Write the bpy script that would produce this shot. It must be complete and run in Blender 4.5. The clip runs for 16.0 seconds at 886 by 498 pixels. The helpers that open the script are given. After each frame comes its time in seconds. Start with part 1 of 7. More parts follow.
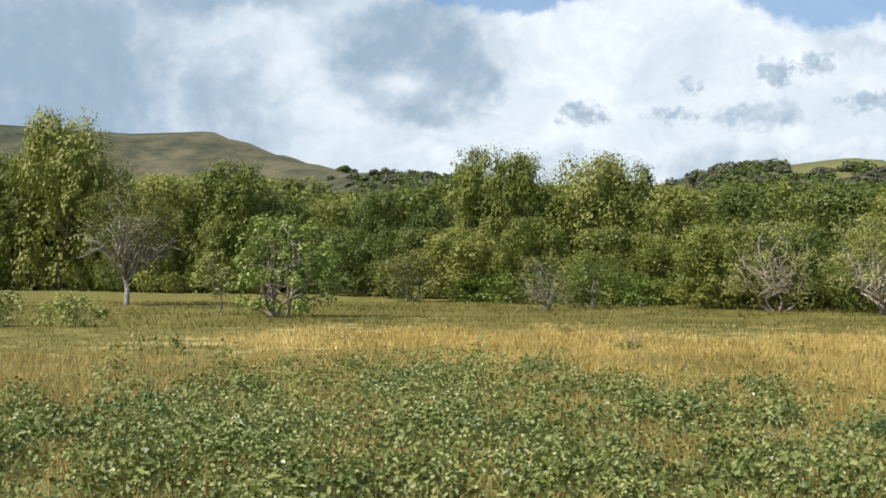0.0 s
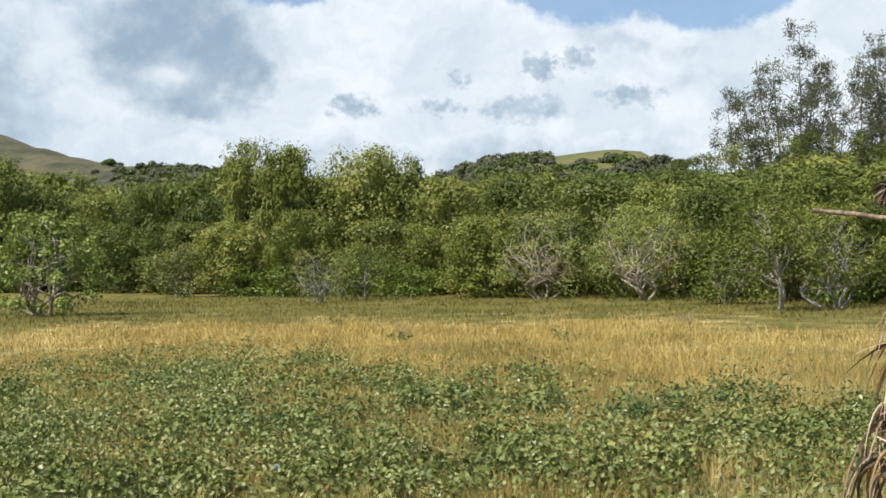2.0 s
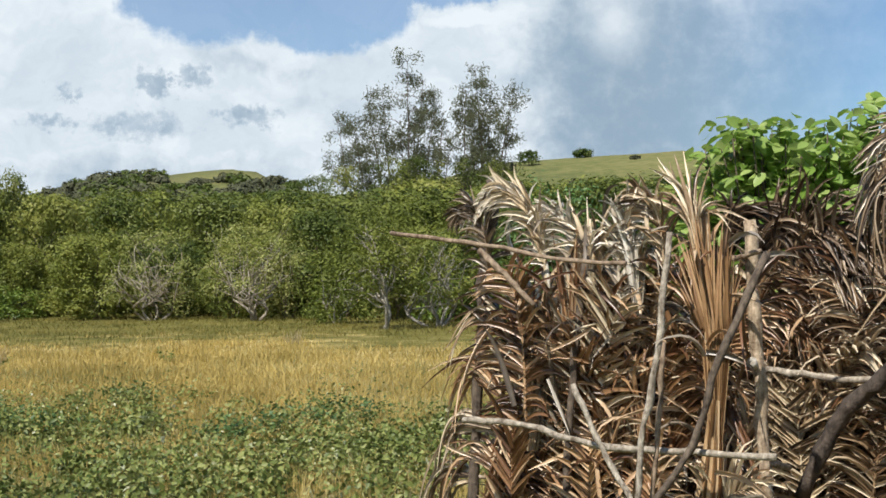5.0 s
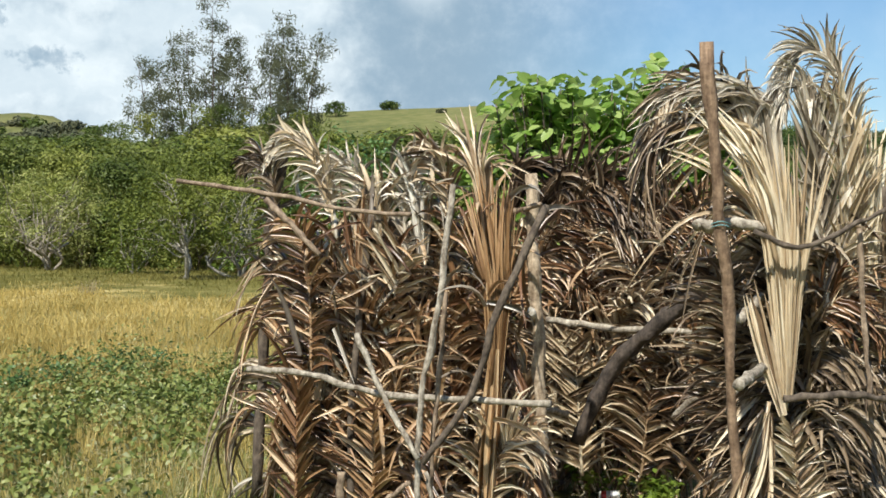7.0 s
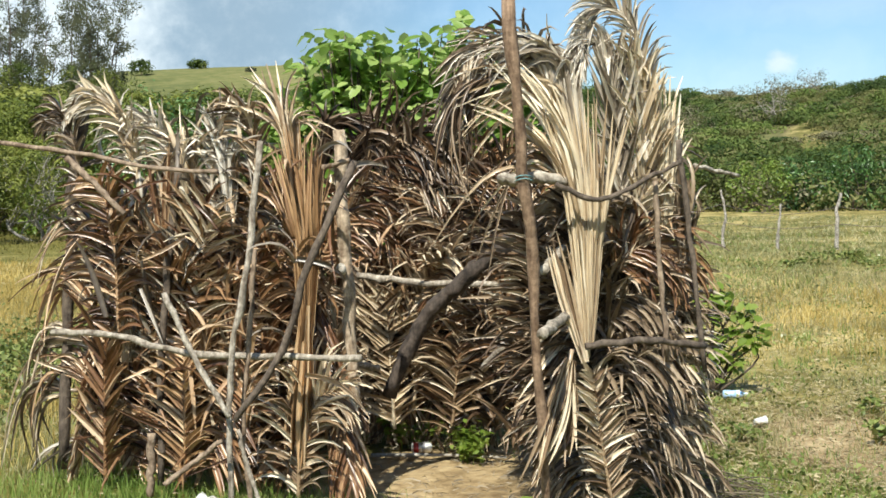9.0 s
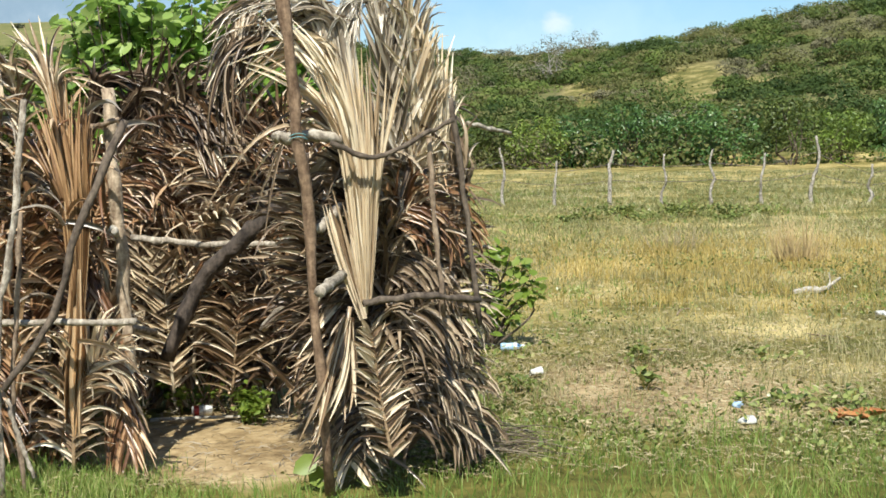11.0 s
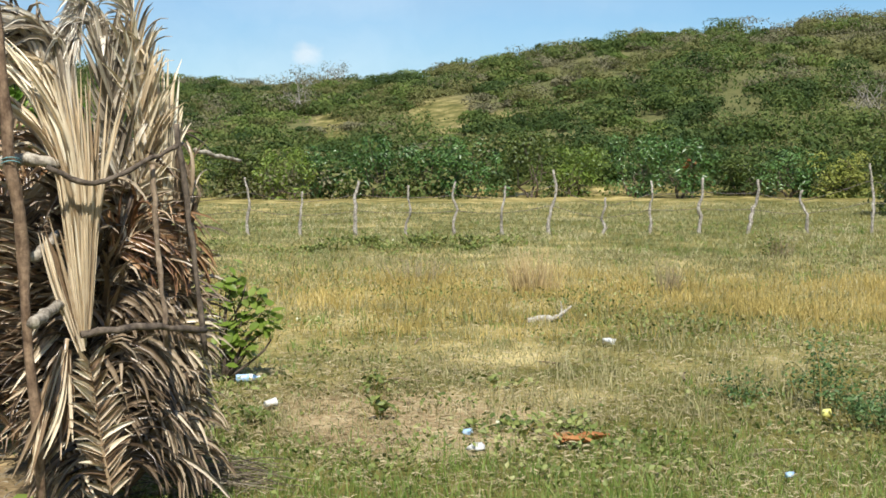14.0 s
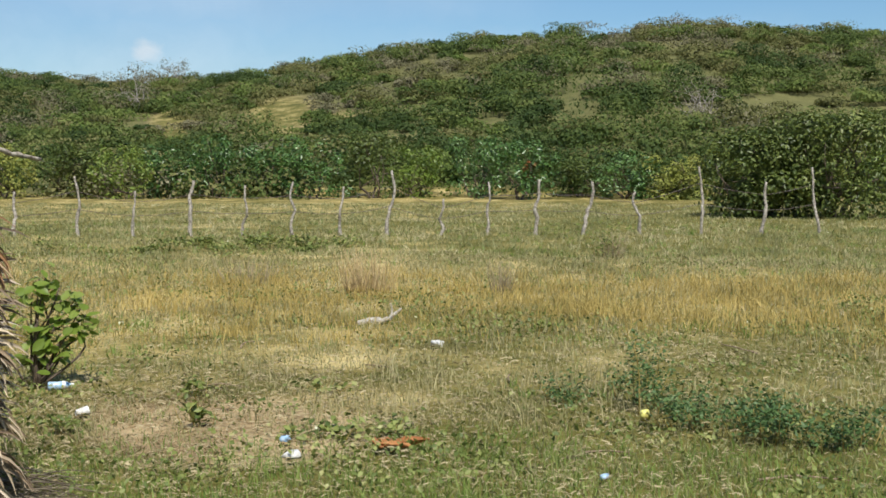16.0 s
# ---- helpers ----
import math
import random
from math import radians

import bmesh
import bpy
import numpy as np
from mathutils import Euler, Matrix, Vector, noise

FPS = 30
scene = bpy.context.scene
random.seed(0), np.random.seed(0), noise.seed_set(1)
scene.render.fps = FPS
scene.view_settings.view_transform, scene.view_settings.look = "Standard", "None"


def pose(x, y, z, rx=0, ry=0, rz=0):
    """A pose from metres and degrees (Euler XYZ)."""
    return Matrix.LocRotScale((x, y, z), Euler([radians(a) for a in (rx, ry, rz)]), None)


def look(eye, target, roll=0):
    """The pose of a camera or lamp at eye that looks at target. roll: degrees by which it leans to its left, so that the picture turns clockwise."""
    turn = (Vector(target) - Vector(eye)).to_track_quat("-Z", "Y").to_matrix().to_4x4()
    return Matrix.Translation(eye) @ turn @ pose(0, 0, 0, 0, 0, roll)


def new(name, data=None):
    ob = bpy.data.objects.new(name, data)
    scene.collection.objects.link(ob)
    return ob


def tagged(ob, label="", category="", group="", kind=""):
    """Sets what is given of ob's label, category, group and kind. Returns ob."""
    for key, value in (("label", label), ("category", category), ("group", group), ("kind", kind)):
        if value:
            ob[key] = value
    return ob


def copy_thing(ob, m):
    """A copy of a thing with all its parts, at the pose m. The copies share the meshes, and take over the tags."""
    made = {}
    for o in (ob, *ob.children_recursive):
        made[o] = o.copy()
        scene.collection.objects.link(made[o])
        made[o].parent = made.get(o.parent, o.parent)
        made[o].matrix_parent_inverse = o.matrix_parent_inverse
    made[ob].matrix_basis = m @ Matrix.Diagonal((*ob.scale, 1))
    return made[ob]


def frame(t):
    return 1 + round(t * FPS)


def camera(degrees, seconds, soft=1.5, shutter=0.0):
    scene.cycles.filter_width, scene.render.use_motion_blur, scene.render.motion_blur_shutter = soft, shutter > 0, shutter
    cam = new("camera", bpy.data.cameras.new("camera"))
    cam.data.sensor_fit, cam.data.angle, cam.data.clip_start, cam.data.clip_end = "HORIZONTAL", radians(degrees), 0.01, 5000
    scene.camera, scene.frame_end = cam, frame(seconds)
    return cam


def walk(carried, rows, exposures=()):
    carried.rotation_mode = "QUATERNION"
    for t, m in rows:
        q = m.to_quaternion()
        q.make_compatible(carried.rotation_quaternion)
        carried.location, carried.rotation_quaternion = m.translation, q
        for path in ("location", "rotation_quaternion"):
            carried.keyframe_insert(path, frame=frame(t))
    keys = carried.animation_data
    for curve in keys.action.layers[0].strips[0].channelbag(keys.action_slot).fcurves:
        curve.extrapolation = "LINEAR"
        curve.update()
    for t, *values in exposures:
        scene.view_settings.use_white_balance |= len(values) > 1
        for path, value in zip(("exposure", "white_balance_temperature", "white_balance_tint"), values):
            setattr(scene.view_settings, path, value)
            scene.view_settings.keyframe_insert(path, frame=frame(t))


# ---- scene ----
EXPOSURES = [(0.0, 0.4, 6500, 10), (3.5, 0.3, 6500, 10), (5.0, 0.26, 6480, 9), (8.0, 0.47, 6380, 4.5), (9.0, 0.53, 6380, 4.5), (12.5, 0.53, 6380, 6), (14.5, 0.29, 6380, 7.5), (16.0, 0.14, 6380, 8.5)]
cam = camera(37.41, 16.0, 1.65)
walk(cam, [
    (0.0, pose(0.018, -0.002, 1.623, 90.90, -0.33, -0.00)),
    (0.5, pose(0.009, 0.006, 1.621, 90.49, -0.02, -3.11)),
    (1.0, pose(0.038, 0.008, 1.623, 90.59, 0.39, -5.22)),
    (1.5, pose(0.054, 0.011, 1.624, 90.86, 0.43, -7.59)),
    (2.0, pose(0.073, 0.013, 1.626, 90.54, 0.69, -9.91)),
    (2.5, pose(0.098, 0.008, 1.627, 90.51, 0.90, -12.67)),
    (3.0, pose(0.118, -0.002, 1.625, 90.81, 0.83, -15.23)),
    (3.5, pose(0.152, -0.009, 1.627, 91.12, 0.79, -18.24)),
    (4.0, pose(0.177, -0.027, 1.628, 91.31, 0.81, -21.56)),
    (4.5, pose(0.194, -0.050, 1.629, 91.39, 0.66, -24.54)),
    (4.7, pose(0.208, -0.074, 1.630, 91.33, 0.77, -25.32)),
    (6.8, pose(0.273, -0.137, 1.626, 89.50, -0.02, -34.66)),
    (7.0, pose(0.301, -0.161, 1.621, 89.02, 0.10, -35.06)),
    (7.5, pose(0.299, -0.176, 1.618, 88.52, 0.17, -36.96)),
    (8.0, pose(0.307, -0.171, 1.606, 87.34, 0.62, -39.22)),
    (8.5, pose(0.299, -0.184, 1.604, 87.51, 0.64, -42.01)),
    (9.0, pose(0.296, -0.200, 1.604, 87.19, 0.73, -43.24)),
    (9.5, pose(0.300, -0.218, 1.601, 86.61, 0.50, -45.09)),
    (10.0, pose(0.305, -0.225, 1.599, 86.23, 0.44, -47.75)),
    (10.2, pose(0.306, -0.230, 1.599, 85.86, 0.67, -48.90)),
    (12.3, pose(0.321, -0.244, 1.590, 86.42, 0.87, -55.87)),
    (12.5, pose(0.336, -0.260, 1.589, 86.72, 0.82, -56.15)),
    (13.0, pose(0.366, -0.275, 1.591, 86.63, -0.05, -59.18)),
    (13.5, pose(0.376, -0.280, 1.587, 86.20, 0.13, -60.88)),
    (14.0, pose(0.390, -0.300, 1.588, 86.48, 0.23, -63.58)),
    (14.5, pose(0.397, -0.315, 1.587, 86.35, 0.16, -65.63)),
    (15.0, pose(0.415, -0.325, 1.586, 86.42, -0.14, -68.30)),
    (15.5, pose(0.468, -0.338, 1.585, 86.05, 0.21, -69.15)),
    (16.0, pose(0.572, -0.382, 1.590, 86.50, -0.15, -70.37)),
], EXPOSURES)

# ---- light ----
SUN_AZ, SUN_EL = 238.0, 53.0      # compass bearing of the sun, clockwise from +y, and its height
sun_dir = Vector((math.sin(radians(SUN_AZ)) * math.cos(radians(SUN_EL)), math.cos(radians(SUN_AZ)) * math.cos(radians(SUN_EL)), math.sin(radians(SUN_EL))))
sun_data = bpy.data.lights.new("sun", "SUN")
sun_data.energy, sun_data.angle, sun_data.color = 5.0, radians(0.55), (1.0, 0.95, 0.86)
sun_ob = new("sun", sun_data)
sun_ob.matrix_world = look((0, 0, 60), Vector((0, 0, 60)) - sun_dir)


class Net:
    """Small helper to write shader node trees."""

    def __init__(self, tree):
        self.t = tree
        tree.nodes.clear()

    def add(self, kind, **settings):
        n = self.t.nodes.new(kind)
        for key, value in settings.items():
            setattr(n, key, value)
        return n

    def put(self, socket, value):
        if isinstance(value, bpy.types.NodeSocket):
            self.t.links.new(value, socket)
        else:
            socket.default_value = value

    def math(self, op, a, b=0.0, c=0.0, clamp=False):
        n = self.add("ShaderNodeMath", operation=op, use_clamp=clamp)
        for s, v in zip(n.inputs, (a, b, c)):
            self.put(s, v)
        return n.outputs[0]

    def vmath(self, op, a, b=(0, 0, 0), out=0):
        n = self.add("ShaderNodeVectorMath", operation=op)
        self.put(n.inputs[0], a)
        self.put(n.inputs[1], b)
        return n.outputs[out]

    def noise(self, vec, scale, detail=4.0, rough=0.55, dist=0.0, color=False):
        n = self.add("ShaderNodeTexNoise")
        self.put(n.inputs["Vector"], vec)
        n.inputs["Scale"].default_value, n.inputs["Detail"].default_value = scale, detail
        n.inputs["Roughness"].default_value, n.inputs["Distortion"].default_value = rough, dist
        return n.outputs["Color" if color else "Fac"]

    def ramp(self, fac, stops):
        n = self.add("ShaderNodeValToRGB")
        els = n.color_ramp.elements
        while len(els) < len(stops):
            els.new(0.5)
        for e, (p, col) in zip(els, stops):
            e.position = p
            e.color = (*col, 1) if len(col) == 3 else col
        self.put(n.inputs[0], fac)
        return n.outputs[0]

    def smooth(self, v, lo, hi, a=0.0, b=1.0):
        n = self.add("ShaderNodeMapRange", interpolation_type="SMOOTHSTEP")
        self.put(n.inputs[0], v)
        for i, x in enumerate((lo, hi, a, b)):
            n.inputs[i + 1].default_value = x
        return n.outputs[0]

    def mix(self, f, a, b, blend="MIX"):
        n = self.add("ShaderNodeMix", data_type="RGBA", blend_type=blend)
        self.put(n.inputs[0], f)
        for s, v in ((n.inputs[6], a), (n.inputs[7], b)):
            self.put(s, (*v, 1) if isinstance(v, tuple) and len(v) == 3 else v)
        return n.outputs[2]


# ---- sky ----
world = bpy.data.worlds.new("sky")
scene.world = world
world.use_nodes = True
k = Net(world.node_tree)
sky = k.add("ShaderNodeTexSky", sky_type="NISHITA")
sky.sun_disc, sky.sun_elevation, sky.sun_rotation = False, radians(SUN_EL), radians(SUN_AZ)
sky.air_density, sky.dust_density, sky.ozone_density = 1.0, 0.25, 1.6
direction = k.add("ShaderNodeTexCoord").outputs["Generated"]
split = k.add("ShaderNodeSeparateXYZ")
k.put(split.inputs[0], direction)
bearing = k.math("MULTIPLY", k.math("ARCTAN2", split.outputs[0], split.outputs[1]), 57.2958)
height = k.math("MULTIPLY", k.math("ARCSINE", split.outputs[2]), 57.2958)
flat = k.add("ShaderNodeCombineXYZ")
k.put(flat.inputs[0], bearing)
k.put(flat.inputs[1], height)
flat = flat.outputs[0]
wob1 = k.vmath("MULTIPLY", k.vmath("SUBTRACT", k.noise(flat, 0.22, 3.0, 0.5, color=True), (0.5, 0.5, 0.5)), (4.2, 3.4, 0))
wob2 = k.vmath("MULTIPLY", k.vmath("SUBTRACT", k.noise(flat, 0.9, 5.0, 0.6, color=True), (0.5, 0.5, 0.5)), (1.7, 1.3, 0))
warped = k.vmath("ADD", flat, k.vmath("ADD", wob1, wob2))
wob3 = k.vmath("MULTIPLY", k.vmath("SUBTRACT", k.noise(flat, 1.5, 6.0, 0.62, color=True), (0.5, 0.5, 0.5)), (4.6, 2.0, 0))
warped_puff = k.vmath("ADD", flat, wob3)
warped_fine = k.vmath("ADD", flat, k.vmath("MULTIPLY", wob2, (0.9, 0.9, 0)))


def puff(vec, az, el, wide, tall, edge=0.55):
    """A soft bank of cloud, centred on a bearing and a height in degrees."""
    d = k.vmath("DIVIDE", k.vmath("SUBTRACT", vec, (az, el, 0)), (wide, tall, 1))
    return k.smooth(k.vmath("LENGTH", d, out=1), 1.0 + edge * 0.5, max(0.0, 1.0 - edge), 0.0, 1.0)


def most(values):
    out = values[0]
    for v in values[1:]:
        out = k.math("MAXIMUM", out, v)
    return out


blue_gap = most([puff(warped_fine, *c) for c in (
    (2.6, 13.4, 5.2, 2.5, 0.3), (16.4, 12.7, 4.0, 2.9, 0.35), (21.5, 12.3, 4.6, 2.8, 0.3), (27.0, 13.9, 4.0, 2.4, 0.25), (10.5, 15.2, 6.0, 2.6, 0.5))])
bank = k.math("MULTIPLY", k.smooth(bearing, 50.0, 34.0), k.smooth(height, 19.0, 14.0))
edge_noise = k.math("MULTIPLY", k.math("SUBTRACT", k.noise(flat, 1.1, 9.0, 0.62), 0.5), 0.9)
blue_gap = k.smooth(k.math("ADD", blue_gap, edge_noise), 0.22, 0.8)
white = k.math("MULTIPLY", bank, k.math("SUBTRACT", 1.0, k.math("MULTIPLY", blue_gap, 0.76)))
veil = k.math("MULTIPLY", most([puff(warped, *c) for c in (
    (45, 5, 13, 6.0, 1.0), (62, 8.0, 12, 2.6, 1.0), (58, 4.0, 10, 3.0, 1.0), (76, 3.2, 14, 2.6, 1.0))]), 0.3)
small = puff(warped_fine, 57.7, 4.9, 0.8, 0.6, 0.9)
wide_noise = k.smooth(k.noise(k.vmath("MULTIPLY", direction, (1, 1, 2.2)), 2.6, 6.0, 0.6), 0.5, 0.68)
elsewhere = k.math("MULTIPLY", wide_noise, k.smooth(height, 15.0, 22.0))
white = k.math("MAXIMUM", k.math("MAXIMUM", white, elsewhere), k.math("MAXIMUM", veil, k.math("MULTIPLY", small, 0.8)))
grey = most([k.math("MULTIPLY", puff(warped, *c), w) for w, c in (
    (0.72, (-3.6, 9.0, 1.9, 1.5, 0.8)), (0.72, (-0.6, 9.7, 3.4, 1.2, 0.8)), (0.75, (1.3, 8.4, 1.5, 1.9, 0.8)), (0.7, (-1.0, 6.9, 3.8, 1.0, 0.8)), (0.8, (-1.5, 9.2, 4.6, 3.2, 0.6)), (0.82, (-16.5, 8.0, 6.8, 5.8, 0.7)), (0.8, (-10.0, 12.4, 8.0, 1.8, 0.8)), (0.58, (-9.5, 6.5, 3.4, 4.2, 0.9)),
    (0.82, (35.6, 8.0, 6.6, 6.0, 0.6)), (0.75, (41.5, 8.0, 7.0, 6.0, 0.9)), (0.5, (47, 7, 7, 5.0, 1.0)), (0.45, (12.0, 4.4, 14, 1.2, 0.9)), (0.4, (4.0, 3.2, 16, 1.6, 0.9)), (0.4, (22.0, 7.2, 3.4, 1.8, 0.9)), (0.4, (19.0, 9.6, 5.0, 0.8, 0.9)))] + [
    k.math("MULTIPLY", puff(warped_puff, *c), 0.62) for c in (
        (6.0, 6.9, 1.2, 0.65, 0.8), (10.0, 6.7, 1.3, 0.5, 0.8), (14.2, 8.4, 1.0, 0.8, 0.8), (15.9, 8.7, 1.1, 0.6, 0.8), (10.7, 7.9, 0.7, 0.5, 0.9), (18.2, 7.1, 1.7, 0.7, 0.8), (13.6, 6.6, 2.6, 0.8, 0.8))])
ragged = k.math("SUBTRACT", k.noise(flat, 0.8, 8.0, 0.62), 0.5)
grey = k.smooth(k.math("ADD", grey, k.math("MULTIPLY", ragged, 0.75)), 0.14, 0.9)
rim = puff(warped_fine, 28.2, 11.2, 3.0, 0.5, 0.5)
white = k.math("MAXIMUM", white, k.math("MULTIPLY", rim, 0.95))
core = most([rim] + [puff(warped_fine, *c) for c in ( (34.3, 10.9, 1.5, 1.6, 1.0), (-1.9, 8.0, 1.8, 0.8, 0.9))])
grey = k.math("MULTIPLY", grey, k.math("SUBTRACT", 1.0, k.math("MULTIPLY", core, 0.75)))
grain = k.noise(warped, 0.75, 7.0, 0.62)
broad = k.smooth(k.noise(k.vmath("MULTIPLY", warped, (0.8, 1.3, 1)), 0.3, 4.0, 0.55), 0.36, 0.64)
lit = k.math("ADD", k.math("MULTIPLY", k.smooth(grain, 0.3, 0.7), 0.2), k.math("MULTIPLY", broad, 0.4))
lit = k.math("ADD", lit, k.math("MULTIPLY", k.smooth(bearing, -14.0, 4.0), 0.42))
lit = k.math("MAXIMUM", lit, core)
bright = k.mix(lit, (0.385, 0.475, 0.56), (0.675, 0.725, 0.77))
tone = k.mix(grey, bright, (0.25, 0.34, 0.435))
clear = k.add("ShaderNodeBackground")
k.put(clear.inputs[0], k.mix(1.0, sky.outputs[0], (0.73, 0.95, 1.15), "MULTIPLY"))
clear.inputs[1].default_value = 0.08
cloud = k.add("ShaderNodeBackground")
k.put(cloud.inputs[0], tone)
cloud.inputs[1].default_value = 1.05
both = k.add("ShaderNodeMixShader")
k.put(both.inputs[0], white)
k.put(both.inputs[1], clear.outputs[0])
k.put(both.inputs[2], cloud.outputs[0])
out = k.add("ShaderNodeOutputWorld")
k.put(out.inputs[0], both.outputs[0])


# ---- materials ----
def material(name, build, rough=0.8, translucent=0.0, spec=0.25, bump=None):
    m = bpy.data.materials.new(name)
    m.use_nodes = True
    n = Net(m.node_tree)
    where = n.add("ShaderNodeTexCoord").outputs["Object"]
    colour = build(n, where)
    p = n.add("ShaderNodeBsdfPrincipled")
    n.put(p.inputs["Base Color"], colour)
    p.inputs["Roughness"].default_value = rough
    p.inputs["Specular IOR Level"].default_value = spec
    if bump:
        b = n.add("ShaderNodeBump")
        b.inputs["Strength"].default_value, b.inputs["Distance"].default_value = bump[1], bump[2]
        n.put(b.inputs["Height"], n.noise(where, bump[0], 6.0, 0.65))
        n.put(p.inputs["Normal"], b.outputs[0])
    surface = p.outputs[0]
    if translucent:
        tr = n.add("ShaderNodeBsdfTranslucent")
        n.put(tr.inputs[0], colour)
        mx = n.add("ShaderNodeMixShader")
        mx.inputs[0].default_value = translucent
        n.put(mx.inputs[1], surface)
        n.put(mx.inputs[2], tr.outputs[0])
        surface = mx.outputs[0]
    o = n.add("ShaderNodeOutputMaterial")
    n.put(o.inputs[0], surface)
    return m


def leafy(*stops, patch=0.35, per_object=0.25, scale=0.9):
    """Colours of leaves: by leaf, by plant, and by soft patches within the crown."""
    def build(n, where):
        isle = n.add("ShaderNodeNewGeometry").outputs["Random Per Island"]
        plant = n.add("ShaderNodeObjectInfo").outputs["Random"]
        soft = n.smooth(n.noise(where, scale, 3.0), 0.3, 0.7)
        f = n.math("MULTIPLY", isle, 1.0 - patch - per_object)
        f = n.math("ADD", f, n.math("MULTIPLY", soft, patch))
        f = n.math("ADD", f, n.math("MULTIPLY", plant, per_object))
        return n.ramp(f, stops)
    return build


def bark(dark, pale, stretch=9.0):
    def build(n, where):
        fine = n.noise(n.vmath("MULTIPLY", where, (stretch, stretch, 1.5)), 6.0, 6.0, 0.7)
        patches = n.noise(where, 22.0, 6.0, 0.7)
        f = n.math("ADD", n.math("MULTIPLY", fine, 0.4), n.math("MULTIPLY", patches, 0.6))
        return n.ramp(f, ((0.38, dark), (0.5, tuple(0.55 * a + 0.45 * b for a, b in zip(dark, pale))), (0.62, pale)))
    return build


belt_leaf = material("belt_leaf", leafy((0.0, (0.056, 0.08, 0.015)), (0.35, (0.145, 0.175, 0.031)), (0.7, (0.27, 0.285, 0.062)), (1.0, (0.44, 0.42, 0.14)), patch=0.32, per_object=0.44, scale=0.8), 0.5, 0.32)
deep_leaf = material("deep_leaf", leafy((0.0, (0.04, 0.06, 0.013)), (0.4, (0.09, 0.122, 0.023)), (0.75, (0.165, 0.192, 0.042)), (1.0, (0.3, 0.3, 0.1)), patch=0.32, per_object=0.44, scale=0.8), 0.48, 0.28)
olive_leaf = material("olive_leaf", leafy((0.0, (0.08, 0.095, 0.02)), (0.5, (0.165, 0.175, 0.04)), (1.0, (0.33, 0.3, 0.11))), 0.55, 0.2)
shrub_leaf = material("shrub_leaf", leafy((0.0, (0.09, 0.12, 0.025)), (0.5, (0.26, 0.285, 0.065)), (1.0, (0.52, 0.51, 0.2)), patch=0.25), 0.45, 0.3, 0.35)
bright_shrub_leaf = material("bright_shrub_leaf", leafy((0.0, (0.075, 0.12, 0.02)), (0.5, (0.21, 0.275, 0.05)), (1.0, (0.44, 0.47, 0.15)), patch=0.25), 0.45, 0.25, 0.35)
young_leaf = material("young_leaf", leafy((0.0, (0.11, 0.18, 0.025)), (0.5, (0.22, 0.31, 0.05)), (1.0, (0.44, 0.5, 0.15)), patch=0.25), 0.4, 0.5, 0.4)
bright_leaf = material("bright_leaf", leafy((0.0, (0.075, 0.125, 0.016)), (0.5, (0.16, 0.23, 0.035)), (1.0, (0.36, 0.41, 0.11)), patch=0.2), 0.4, 0.28, 0.4)
almond_leaf = material("almond_leaf", leafy((0.0, (0.09, 0.17, 0.025)), (0.5, (0.22, 0.35, 0.062)), (1.0, (0.5, 0.59, 0.21)), patch=0.15), 0.36, 0.45, 0.45)
needle_leaf = material("needle_leaf", leafy((0.0, (0.06, 0.072, 0.036)), (1.0, (0.17, 0.175, 0.095))), 0.6, 0.25)
scrub_leaf = material("scrub_leaf", leafy((0.0, (0.04, 0.066, 0.015)), (0.4, (0.084, 0.124, 0.027)), (0.75, (0.14, 0.175, 0.045)), (1.0, (0.21, 0.225, 0.072)), patch=0.78, per_object=0.0, scale=0.45), 0.65, 0.34)
dark_scrub_leaf = material("dark_scrub_leaf", leafy((0.0, (0.024, 0.046, 0.011)), (0.5, (0.054, 0.088, 0.02)), (1.0, (0.115, 0.15, 0.045)), patch=0.78, per_object=0.0, scale=0.45), 0.65, 0.34)
bright_scrub_leaf = material("bright_scrub_leaf", leafy((0.0, (0.06, 0.098, 0.02)), (0.5, (0.125, 0.175, 0.037)), (1.0, (0.22, 0.25, 0.07)), patch=0.78, per_object=0.0, scale=0.45), 0.65, 0.34)
olive_scrub_leaf = material("olive_scrub_leaf", leafy((0.0, (0.08, 0.09, 0.028)), (0.5, (0.15, 0.155, 0.05)), (1.0, (0.24, 0.225, 0.09)), patch=0.78, per_object=0.0, scale=0.45), 0.65, 0.34)
grey_scrub_leaf = material("grey_scrub_leaf", leafy((0.0, (0.095, 0.092, 0.046)), (0.5, (0.16, 0.148, 0.08)), (1.0, (0.25, 0.23, 0.14)), patch=0.55, per_object=0.0, scale=0.45), 0.7, 0.15)
far_scrub_leaf = material("far_scrub_leaf", leafy((0.0, (0.05, 0.06, 0.03)), (1.0, (0.13, 0.13, 0.07)), patch=0.4, per_object=0.0, scale=0.1), 0.7, 0.1)
glossy_leaf = material("glossy_leaf", leafy((0.0, (0.035, 0.085, 0.018)), (0.6, (0.085, 0.165, 0.036)), (1.0, (0.22, 0.33, 0.13))), 0.36, 0.18, 0.5)
creeper_clump_leaf = material("creeper_clump_leaf", leafy((0.0, (0.058, 0.096, 0.026)), (0.45, (0.163, 0.194, 0.045)), (0.85, (0.315, 0.33, 0.105)), (1.0, (0.6, 0.62, 0.45)), patch=0.3, per_object=0.0, scale=1.4), 0.5, 0.22, 0.35)
wide_leaf = material("wide_leaf", leafy((0.0, (0.028, 0.05, 0.01)), (0.5, (0.085, 0.118, 0.022)), (1.0, (0.25, 0.28, 0.075)), patch=0.25), 0.45, 0.25, 0.4)
